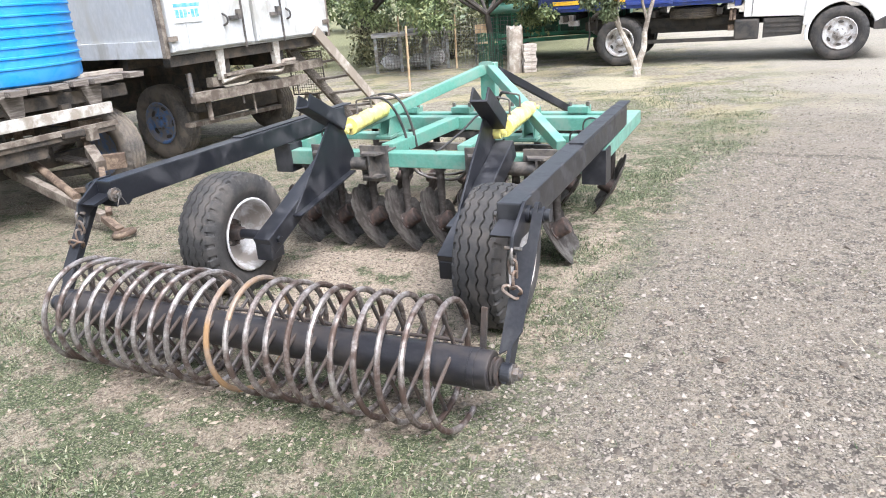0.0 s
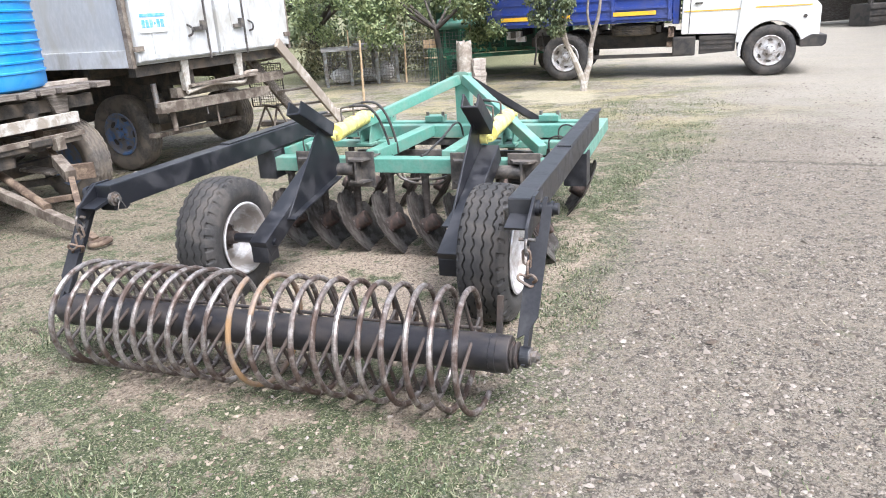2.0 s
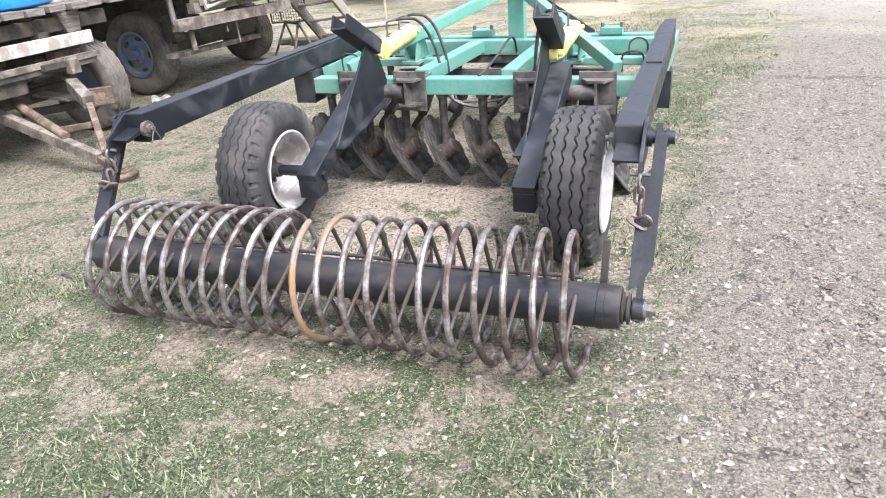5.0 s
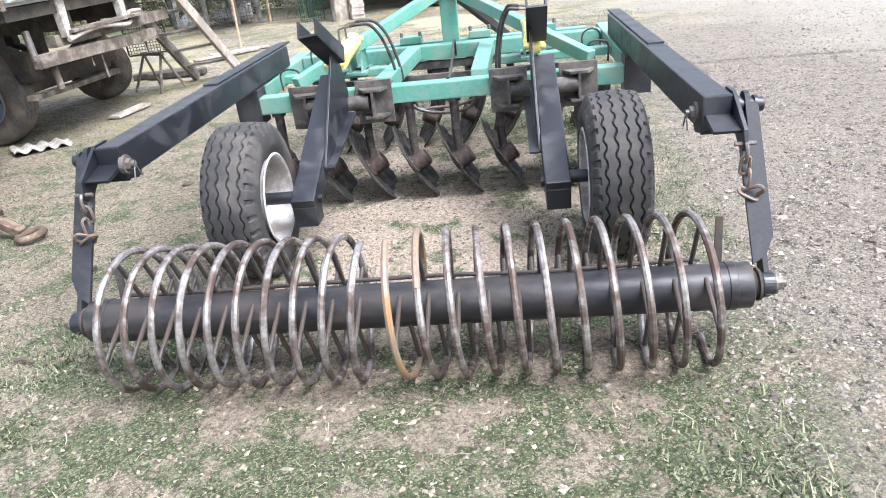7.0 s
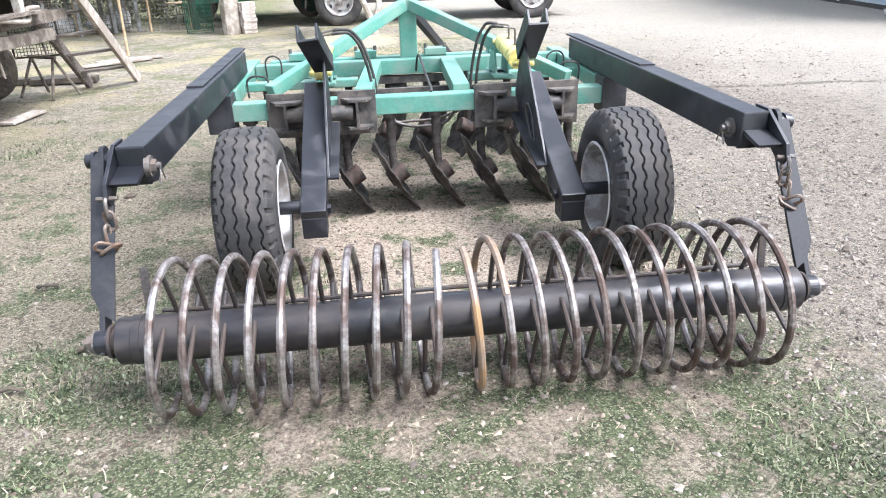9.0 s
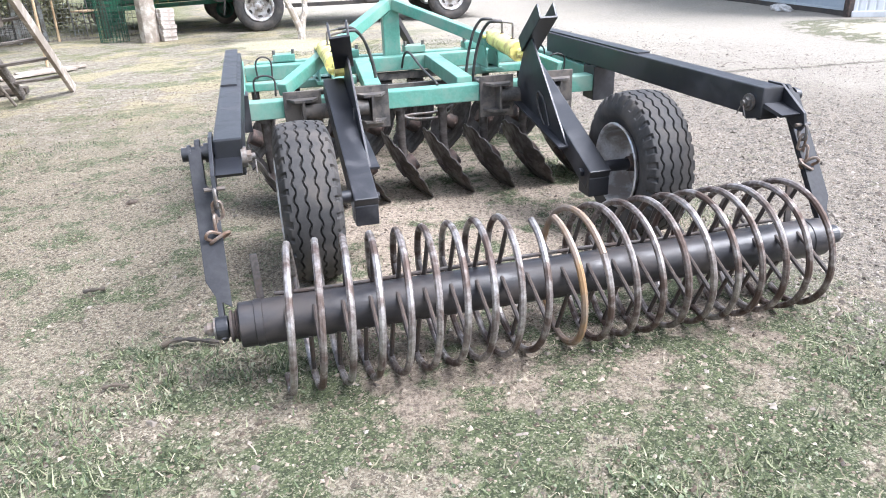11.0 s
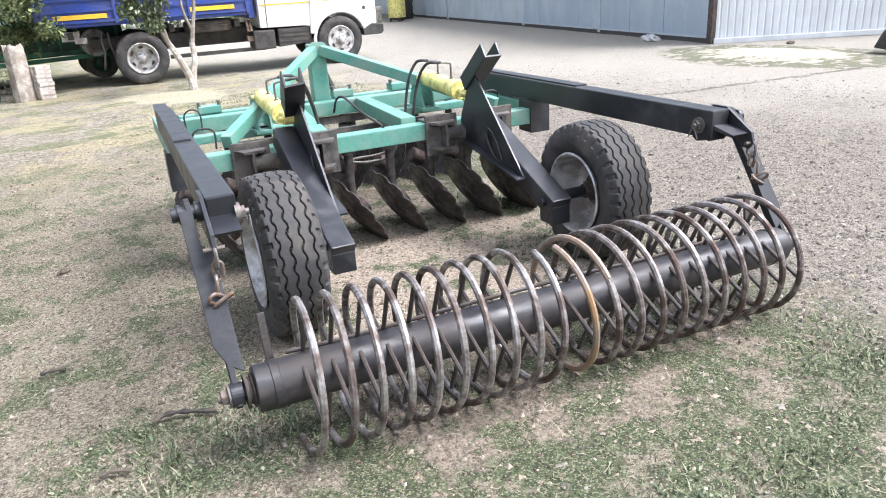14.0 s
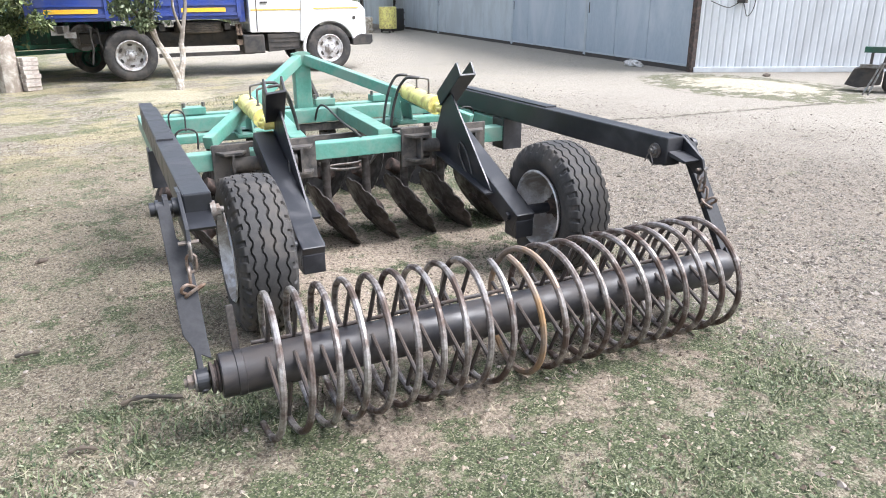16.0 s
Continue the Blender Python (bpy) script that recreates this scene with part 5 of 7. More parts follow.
    pieces("bumper_beam", bm, M_CHASSIS_PALE, W, "rusty rear cross beam", 0.008)
    bm = bm_new()
    box(bm, (1.3, 0.10, 1.20), (2.5, 0.10, 0.10))
    for x in (0.85, 1.75):
        beam(bm, (x, 0.1, 1.08), (x, 4.1, 1.08), 0.10, 0.18)
    for y in (0.8, 1.9, 3.0):
        beam(bm, (0.1, y, 1.18), (2.5, y, 1.18), 0.08, 0.1)
    for y in (0.97, 3.3):
        beam(bm, (0.7, y, 0.47), (2.5, y, 0.47), 0.12, 0.12)
        for x in (0.85, 1.75):
            beam(bm, (x, y - 0.5, 0.82), (x, y, 0.62), 0.07, 0.05)
            beam(bm, (x, y, 0.62), (x, y + 0.5, 0.82), 0.07, 0.05)
            box(bm, (x, y - 0.5, 0.92), (0.09, 0.1, 0.22))
            box(bm, (x, y + 0.5, 0.92), (0.09, 0.1, 0.22))
    beam(bm, (0.75, 0.62, 0.60), (2.1, 0.62, 0.58), 0.09, 0.09)
    box(bm, (0.72, 0.55, 0.72), (0.14, 0.14, 0.26))
    pieces("chassis_beam", bm, M_CHASSIS, W, "grimy steel chassis", 0.008)
    # added block: closes the view below the floor, for dark clutter and shade
    bm = bm_new()
    box(bm, (1.3, 2.55, 0.84), (2.2, 1.2, 0.62))
    part("tool_box", bm, M_CHASSIS, W, "dark block added under the floor for shade and clutter", 0.02)
    # added dark sheet that hides the bright ground beyond, as shade would
    bm = bm_new()
    box(bm, (1.3, 4.0, 0.72), (2.4, 0.06, 0.95))
    part("mud_flap", bm, M_DARK, W, "dark sheet added under the front end for shade", 0.004)
    bm = bm_new()
    beam(bm, (0.30, 0.10, 0.80), (2.15, 0.10, 0.76), 0.09, 0.11)
    part("low_rail", bm, M_CHASSIS_PALE, W, "dusty brown lower rail", 0.006)
    bm = bm_new()
    tube(bm, arc_points([(0.68, 0.02, 0.92), (1.1, 0.0, 0.97), (1.6, 0.0, 0.93), (1.72, 0.05, 1.02), (1.95, 0.06, 1.02)], 5), 0.022, 10)
    part("pale_pipe", bm, M_WOOD_PALE, W, "bent pale pipe on the cross beam", smooth=True)
    bm = bm_new()
    beam(bm, (0.35, 0.30, 0.50), (2.3, 0.75, 0.38), 0.10, 0.05)
    part("spring_beam", bm, M_CHASSIS_PALE, W, "", 0.006)
    for k, (x, z, h) in enumerate(((0.32, 0.93, 0.24), (0.52, 0.66, 0.26), (1.05, 0.70, 0.14), (1.22, 0.62, 0.26), (2.02, 0.66, 0.16))):
        bm = bm_new()
        rod(bm, (x, 0.12, z - h / 2), (x + 0.03, 0.16, z + h / 2), 0.03 if k < 2 else 0.012, 10)
        part("brake_link", bm, M_CHASSIS_PALE if k % 2 else M_BOLT, W, "", smooth=True)
    for x, y, q in ((0.72, 1.06, 0), (2.60, 1.16, 180), (0.70, 3.3, 0), (2.66, 3.3, 180)):
        big = q == 0
        rim = M_BLUE_RIM if big else M_CHASSIS_PALE
        r = 0.435 if big else 0.365
        road_wheel(W, pose(x, y, r + 0.026, 0, 0, q), r, 0.25, r * 0.54, M_TYRE_OLD, rim, 0.05, 5, rim)


make_wagon()


# ---- ladder, trestle, mesh gate by the wagon ----
def make_ladder():
    L = thing("wooden_ladder", Matrix.Identity(4), "grey wooden step ladder leaning at the wagon", "ladder")
    a0, a1 = Vector((-1.08, 10.55, 0.0)), Vector((-1.70, 9.20, 1.30))
    b0, b1 = Vector((-1.62, 10.50, 0.0)), Vector((-2.16, 9.30, 1.22))
    for p, q, mat in ((a0, a1, M_WOOD_PALE), (b0, b1, M_WOOD_GREY)):
        bm = bm_new()
        beam(bm, p, q, 0.045, 0.13)
        part("rail", bm, mat, L, "weathered side rail", 0.006)
    for t in (0.16, 0.34, 0.52, 0.70, 0.87):
        bm = bm_new()
        beam(bm, a0.lerp(a1, t), b0.lerp(b1, t), 0.10, 0.028)
        part("tread", bm, M_WOOD_GREY, L, "", 0.004)
    T = thing("trestle", pose(-2.05, 10.08, 0, 0, 0, -50), "small rusty steel trestle standing by the wagon wheel", "trestle")
    for s in (-1, 1):
        bm = bm_new()
        rod(bm, (s * 0.24, -0.18, 0), (s * 0.16, 0, 0.42), 0.016, 8)
        rod(bm, (s * 0.24, 0.18, 0), (s * 0.16, 0, 0.42), 0.016, 8)
        pieces("leg", bm, M_CHASSIS_PALE, T)
    bm = bm_new()
    rod(bm, (-0.2, 0, 0.42), (0.2, 0, 0.42), 0.02, 8)
    part("top_bar", bm, M_CHASSIS_PALE, T)
    G = thing("wire_grid", pose(-1.84, 10.06, 0.432, -4, 0, 178), "rusty wire grid standing on the trestle at the wagon end", "wire grid")
    bm = bm_new()
    for i in range(15):
        rod(bm, (i * 0.033, 0, 0.01), (i * 0.033, 0, 0.56), 0.003, 4)
    for i in range(16):
        rod(bm, (0, 0, 0.02 + i * 0.035), (0.46, 0, 0.02 + i * 0.035), 0.003, 4)
    tagged(part("mesh", bm, M_CHASSIS, G), kind="stuff")
    bm = bm_new()
    for a, b in (((0, 0, 0), (0, 0, 0.57)), ((0.46, 0, 0), (0.46, 0, 0.57)), ((0, 0, 0.57), (0.46, 0, 0.57)), ((0, 0, 0), (0.46, 0, 0))):
        rod(bm, a, b, 0.010, 8)
    part("frame", bm, M_CHASSIS, G)
    for x, y, q, ln in ((-1.2, 12.2, 15, 1.0), (-1.0, 12.45, 5, 0.9), (-2.3, 8.9, 60, 0.55)):
        bm = bm_new()
        box(bm, (0, 0, 0.02), (ln, 0.14, 0.025))
        ob = part("board", bm, M_WOOD_PALE, None, "", 0.004)
        ob.matrix_basis = pose(x, y, 0.0, 0, 0, q)
        tagged(ob, "loose pale board lying on the earth", "board", "loose boards")
    for x, y, q, ln in ((-1.88, 10.92, -18, 0.75), (-2.05, 11.12, -10, 0.8)):
        bm = bm_new()
        box(bm, (0, 0, 0.035), (ln, 0.16, 0.07))
        ob = part("timber", bm, M_CHASSIS, None, "", 0.008)
        ob.matrix_basis = pose(x, y, 0.0, 0, 0, q)
        tagged(ob, "dark weathered timber lying under the ladder", "timber", "dark timbers")
    # wavy roofing sheet
    v, f = [], []
    for i in range(25):
        for j in range(2):
            v.append((i * 0.02 - 0.24, (j - 0.5) * 0.3, 0.03 + 0.018 * math.sin(i * math.pi / 3)))
    for i in range(24):
        f.append((2 * i, 2 * i + 2, 2 * i + 3, 2 * i + 1))
    bm = shell(v, f)
    bmesh.ops.solidify(bm, geom=bm.faces[:], thickness=0.007)
    ob = part("wavy_sheet", bm, M_BOARD_WHITE, smooth=True)
    ob.matrix_basis = pose(-2.98, 7.85, 0.0, 0, 3, 20)
    tagged(ob, "broken piece of pale wavy roofing sheet on the ground", "roofing sheet")


make_ladder()


# ---- tank trailer ----
def make_tank_trailer():
    T = thing("flat_trailer", pose(-3.11, 6.62, 0, 0, 0, 63.9) @ Matrix.Scale(0.9, 4), "old plank-decked flat trailer with rusty drawbar", "trailer")
    # local: x along the front edge, y away from the viewer
    k = 0
    x = -2.35
    while x < 0.32:
        bm = bm_new()
        wd = 0.17 + 0.03 * noise.noise(Vector((k * 3.1, 0, 0)))
        ext = 0.16 * noise.noise(Vector((k * 1.7, 5, 0)))
        box(bm, (x + wd / 2, 1.55 + ext / 2, 1.235 + 0.012 * noise.noise(Vector((k * 2.3, 1, 9)))), (wd, 3.3 - ext, 0.055))
        part("plank", bm, M_WOOD_GREY, T, "", 0.006)
        x += wd + 0.045
        k += 1
    bm = bm_new()
    beam(bm, (-0.45, 0.25, 1.285), (0.42, 0.35, 1.275), 0.15, 0.035)
    part("loose_plank", bm, M_WOOD_PALE, T, "", 0.004)
    bm = bm_new()
    box(bm, (-1.2, 0.0, 0.955), (2.36, 0.05, 0.11))
    part("front_board", bm, M_BOARD_WHITE, T, "chipped white front board", 0.008)
    for x in (-1.9, -1.0, -0.18):
        bm = bm_new()
        prism(bm, [(x - 0.12, 1.20), (x + 0.12, 1.20), (x + 0.09, 1.01), (x - 0.05, 1.01)], 0.02, 0.12, 1)
        part("deck_block", bm, M_WOOD_GREY, T, "", 0.008)
    bm = bm_new()
    for y in (0.1, 1.2, 2.9):
        beam(bm, (-2.3, y, 1.10), (0.25, y, 1.10), 0.09, 0.12)
    for x in (-1.75, -0.5):
        beam(bm, (x, 0.0, 0.98), (x, 3.2, 0.98), 0.10, 0.16)
    for y in (0.55, 2.7):
        beam(bm, (-2.15, y, 0.46), (0.0, y, 0.46), 0.12, 0.12)
        for x in (-1.75, -0.5):
            beam(bm, (x, y - 0.4, 0.80), (x, y + 0.4, 0.80), 0.08, 0.06)
            box(bm, (x, y, 0.64), (0.09, 0.14, 0.30))
    beam(bm, (-2.2, 0.0, 0.76), (-0.05, 0.0, 0.76), 0.08, 0.07)
    beam(bm, (-2.1, 0.18, 0.68), (-0.15, 0.18, 0.70), 0.06, 0.06)
    box(bm, (-0.55, -0.05, 0.78), (0.22, 0.10, 0.05))
    box(bm, (-1.2, 0.25, 0.66), (0.8, 0.5, 0.12))
    pieces("chassis_beam", bm, M_CHASSIS, T, "grimy steel chassis", 0.008)
    bm = bm_new()
    beam(bm, (-2.2, -0.03, 0.80), (-0.02, -0.03, 0.80), 0.05, 0.05)
    box(bm, (-0.35, -0.06, 0.74), (0.10, 0.08, 0.12))
    box(bm, (-1.4, -0.06, 0.76), (0.12, 0.08, 0.10))
    pieces("front_rail", bm, M_CHASSIS_PALE, T, "dusty brown front rail", 0.006)
    for x, y, q in ((-2.2, 0.55, 0), (0.16, 0.42, 180), (-2.2, 2.7, 0), (0.06, 2.7, 180)):
        road_wheel(T, pose(x, y, 0.452, 0, 0, q), 0.455, 0.25, 0.245, M_TYRE_OLD, M_BLUE_RIM, 0.05, 5, M_BLUE_RIM)
    inv = T.matrix_basis.inverted()

    def bar(a, b, w, h, mat, name, label=""):
        bm = bm_new()
        beam(bm, inv @ Vector(a), inv @ Vector(b), w, h)
        part(name, bm, mat, T, label, 0.006)
    def pipe(a, b, r, mat, name, label=""):
        bm = bm_new()
        rod(bm, inv @ Vector(a), inv @ Vector(b), r, 14)
        part(name, bm, mat, T, label, smooth=True)
    tip = Vector((-2.78, 5.46, 0.12))
    pipe((-4.01, 6.35, 0.61), (-3.06, 5.62, 0.26), 0.040, M_RUST, "drawbar", "rusty drawbar pipe")
    bar((-4.10, 6.16, 0.55), (-3.73, 5.95, 0.40), 0.08, 0.10, M_CHASSIS_PALE, "drawbar_rail")
    bar((-3.75, 5.96, 0.41), tip, 0.075, 0.09, M_CHASSIS_PALE, "drawbar_rail", "dusty brown drawbar rail")
    bar((-3.45, 6.55, 0.66), (-3.20, 6.24, 0.52), 0.06, 0.05, M_RUST, "fork_arm")
    bar((-3.22, 6.26, 0.53), (-2.98, 5.95, 0.44), 0.10, 0.11, M_CHASSIS_PALE, "fork", "dusty brown steel fork")
    bar((-2.98, 5.95, 0.42), tip + Vector((0.05, 0.0, 0.03)), 0.055, 0.05, M_RUST, "drawbar_rail")
    bar((-3.45, 5.85, 0.24), (-2.92, 5.78, 0.30), 0.05, 0.05, M_RUST, "drawbar_tie")
    bar((-3.14, 6.20, 0.42), (-2.92, 6.28, 0.42), 0.08, 0.15, M_RUST, "step_block")
    bar((-3.62, 6.45, 0.44), (-3.28, 6.35, 0.40), 0.16, 0.03, M_WOOD_GREY, "loose_plate")
    bar((-3.75, 6.35, 0.30), (-3.22, 6.50, 0.32), 0.06, 0.07, M_CHASSIS, "drawbar_tie")
    bar((-4.0, 6.30, 0.70), (-3.30, 6.72, 0.72), 0.05, 0.06, M_RUST, "turntable_rail", "rusty turntable rail")
    bar((-4.0, 6.38, 0.63), (-3.36, 6.76, 0.66), 0.10, 0.04, M_CHASSIS_PALE, "turntable_rail")
    for q in (0.15, 0.45, 0.72):
        p = Vector((-4.0, 6.26, 0.70)).lerp(Vector((-3.30, 6.68, 0.72)), q)
        bar(p + Vector((0, 0, -0.08)), p + Vector((0.02, -0.02, 0.05)), 0.08, 0.06, M_RUST, "turntable_lug")
    bm = bm_new()
    pts = [inv @ (tip + Vector((0.22 + 0.075 * math.cos(a), -0.15 + 0.075 * math.sin(a), -0.09 + 0.01 * math.cos(a)))) for a in np.linspace(0, 2 * math.pi, 22)]
    tube(bm, pts, 0.024, 10)
    beam(bm, inv @ tip, inv @ (tip + Vector((0.17, -0.11, -0.08))), 0.07, 0.05)
    part("towing_eye", bm, M_RUST, T, "rusty towing eye on the ground", smooth=True)
    # blue water tank
    tank = thing("water_tank", pose(-3.98, 6.44, 1.139) @ Matrix.Scale(0.9, 4), "bright blue ribbed plastic water tank on the trailer", "tank")
    prof = [(0.0, 0.0), (0.0, 0.70), (0.02, 0.735), (0.06, 0.75)]
    z = 0.17
    while z < 1.36:
        prof += [(z - 0.012, 0.75), (z - 0.006, 0.764), (z + 0.008, 0.764), (z + 0.015, 0.752)]
        z += 0.092
    prof += [(1.42, 0.75), (1.55, 0.70), (1.66, 0.45), (1.68, 0.22), (1.72, 0.22), (1.73, 0.0)]
    bm = bm_new()
    lathe(bm, prof, 72, "z")
    part("shell", bm, M_BLUE_TANK, tank, "", smooth=True)
    bm = bm_new()
    rod(bm, (0, 0, 1.72), (0, 0, 1.78), 0.24, 28)
    part("lid", bm, M_BLUE_TANK, tank, "", 0.01)


make_tank_trailer()


# ---- plants ----
def leaf_material(name, a, b, c):
    n = Nodes(name, 0.45)
    col = n.mix(n.step(n.island(), 0.1, 0.9), a, b)
    col = n.mix(n.step(n.noise(1.7, 3.0), 0.5, 0.75), col, c)
    return n.out(col)


M_LEAF = leaf_material("leaves", (0.035, 0.062, 0.018), (0.24, 0.29, 0.125), (0.20, 0.21, 0.09))
M_BRUSH = leaf_material("dry_brush_leaves", (0.07, 0.08, 0.035), (0.22, 0.21, 0.11), (0.20, 0.165, 0.095))
M_LEAF_GREY = leaf_material("grey_green_leaves", (0.06, 0.085, 0.04), (0.15, 0.18, 0.09), (0.12, 0.13, 0.06))
rng = np.random.default_rng(7)


def leaves(name, centres, radii, count, size, material, parent, squash=0.8):
    """Many small bent leaves scattered in clumps round the centres."""
    n = len(centres)
    pick = rng.integers(0, n, count)
    cen, rad = np.array(centres)[pick], np.array(radii)[pick][:, None]
    d = rng.normal(size=(count, 3))
    d /= np.linalg.norm(d, axis=1)[:, None]
    p = cen + d * rad * (rng.random((count, 1)) ** 0.45) * np.array([1, 1, squash])
    ax = rng.normal(size=(count, 3)) + np.array([0, 0, -0.5])
    ax /= np.linalg.norm(ax, axis=1)[:, None]
    sd = np.cross(ax, rng.normal(size=(count, 3)))
    sd /= np.linalg.norm(sd, axis=1)[:, None]
    nm = np.cross(ax, sd)
    s = size * (0.6 + 0.8 * rng.random((count, 1)))
    v = np.stack([p, p + ax * s * 0.5 + sd * s * 0.24 + nm * s * 0.06, p + ax * s, p + ax * s * 0.5 - sd * s * 0.24 + nm * s * 0.06], 1).reshape(-1, 3)
    i = np.arange(count)[:, None] * 4
    f = np.concatenate([i + [0, 1, 2], i + [0, 2, 3]], 0)
    me = bpy.data.meshes.new(name)
    me.from_pydata(v.tolist(), [], f.tolist())
    me.materials.append(material)
    ob = new(name, me)
    ob.parent = parent
    return ob


def branch(bm, pts, r0, r1, seg=8):
    c = arc_points(pts, 6)
    tube(bm, c, [r0 + (r1 - r0) * i / (len(c) - 1) for i in range(len(c))], seg)


def make_young_tree():
    T = thing("young_tree", pose(3.04, 12.95, 0), "young fruit tree with limewashed forked stem", "tree")
    bm = bm_new()
    branch(bm, [(0, 0, -0.03), (0.0, 0, 0.12), (-0.12, 0, 0.45), (-0.26, 0.02, 0.75)], 0.075, 0.045)
    branch(bm, [(0.02, 0, 0.10), (0.06, 0, 0.3), (0.12, 0, 0.48), (0.13, 0.02, 0.75)], 0.06, 0.045)
    part("trunk", bm, M_BARK_WHITE, T, "limewashed forked stem", smooth=True)
    bm = bm_new()
    branch(bm, [(-0.25, 0.02, 0.72), (-0.40, 0.0, 1.05), (-0.52, 0.05, 1.5), (-0.6, 0.1, 2.1)], 0.045, 0.015)
    branch(bm, [(-0.30, 0.0, 0.85), (-0.36, -0.05, 1.15), (-0.28, -0.05, 1.5), (-0.3, -0.1, 2.0)], 0.03, 0.01)
    branch(bm, [(0.13, 0.02, 0.73), (0.20, 0, 1.05), (0.28, 0.0, 1.4), (0.33, 0.0, 2.2)], 0.045, 0.018)
    branch(bm, [(0.17, 0.0, 0.9), (0.08, 0.05, 1.3), (0.10, 0.05, 1.8), (0.0, 0.1, 2.3)], 0.028, 0.01)
    branch(bm, [(-0.45, 0.02, 1.2), (-0.75, 0.05, 1.35), (-0.95, 0.05, 1.3)], 0.02, 0.006)
    pieces("limb", bm, M_BARK_PALE, T, "pale grey limbs", smooth=True)
    cs = [(-0.45, 0, 1.25), (-0.62, 0.1, 1.45), (-0.80, 0.05, 1.32), (-0.35, -0.1, 1.5), (-0.55, 0.05, 1.75), (-0.85, 0, 1.65), (-0.3, 0, 2.0), (-0.6, 0, 2.2), (0.1, 0, 2.1), (0.4, 0.1, 2.3), (-0.5, -0.05, 1.08), (-0.15, 0.1, 2.5), (0.3, 0, 2.7)]
    leaves("crown", cs, [0.22, 0.25, 0.2, 0.2, 0.28, 0.22, 0.3, 0.3, 0.25, 0.25, 0.15, 0.35, 0.3], 5200, 0.075, M_LEAF_GREY, T)


def make_tree(x, y, h, seed, spread, count, low=1.0, size=0.10, thick=1.0):
    r = np.random.default_rng(seed)
    T = thing("orchard_tree", pose(x, y, 0), "old leafy orchard tree with dark crooked trunk", "tree", "orchard trees")
    bm = bm_new()
    lean = r.normal(0, 0.12, 2)
    top = (lean[0], lean[1], h * 0.30)
    branch(bm, [(0, 0, -0.05), (lean[0] * 0.3, lean[1] * 0.3, h * 0.14), top], 0.16 * thick, 0.12 * thick, 10)
    part("trunk", bm, M_BARK, T, "", smooth=True)
    bm = bm_new()
    cs, rs = [], []
    for k in range(7):
        a = 2 * math.pi * k / 7 + r.normal(0, 0.3)
        ln = spread * r.uniform(0.6, 1.0)
        end = (top[0] + math.cos(a) * ln, top[1] + math.sin(a) * ln, h * r.uniform(0.55, 0.85))
        mid = (top[0] + math.cos(a) * ln * 0.45, top[1] + math.sin(a) * ln * 0.45, h * 0.45)
        branch(bm, [top, mid, end], 0.085 * thick, 0.02 * thick, 7)
        for q in range(7):
            t = r.uniform(0.3, 1.15)
            c = np.array(mid) * (1 - t) + np.array(end) * t + r.normal(0, 0.28, 3)
            c[2] = max(c[2] - r.uniform(0, 0.5), low)
            cs.append(tuple(c))
            rs.append(r.uniform(0.28, 0.6))
        # drooping outer sprays
        for q in range(3):
            cs.append((end[0] + r.normal(0, 0.3), end[1] + r.normal(0, 0.3), max(low, end[2] - r.uniform(0.5, 1.6))))
            rs.append(r.uniform(0.2, 0.4))
    pieces("limb", bm, M_BARK, T, "", smooth=True)
    leaves("crown", cs, rs, count, size, M_LEAF, T)


make_young_tree()
make_tree(-2.72, 19.1, 4.0, 3, 2.1, 13000, 1.15)
make_tree(0.62, 16.2, 3.7, 5, 2.0, 17000, 1.0, 0.095, 0.5)
make_tree(1.6, 21.5, 4.2, 23, 2.3, 8000, 1.05, 0.12)
make_tree(-6.5, 20.5, 4.5, 9, 2.2, 6000, 1.2, 0.13)
make_tree(-1.0, 24.5, 4.8, 11, 2.4, 6000, 1.2, 0.14)
make_tree(3.5, 25.5, 4.6, 13, 2.3, 6000, 1.2, 0.14)
make_tree(-9.5, 26.0, 5.0, 17, 2.6, 6000, 1.0, 0.16)
make_tree(8.0, 29.0, 5.0, 19, 2.6, 6000, 1.0, 0.16)


def make_hedge():
    """Far belt of shrubs and trees that closes the yard."""
    cs, rs = [], []
    for i in range(260):
        x = -60 + 0.40 * i + rng.normal(0, 0.4)
        for z in (0.5, 1.4, 2.6, 3.8, 5.0):
            cs.append((x + rng.normal(0, 0.6), 38 + 0.12 * abs(x) + rng.normal(0, 1.5), z + rng.normal(0, 0.4)))
            rs.append(1.0)
    ob = leaves("far_hedge", cs, rs, 30000, 0.5, M_LEAF_GREY, None)
    tagged(ob, "far belt of green trees and shrubs behind the yard", "trees", kind="stuff")


make_hedge()


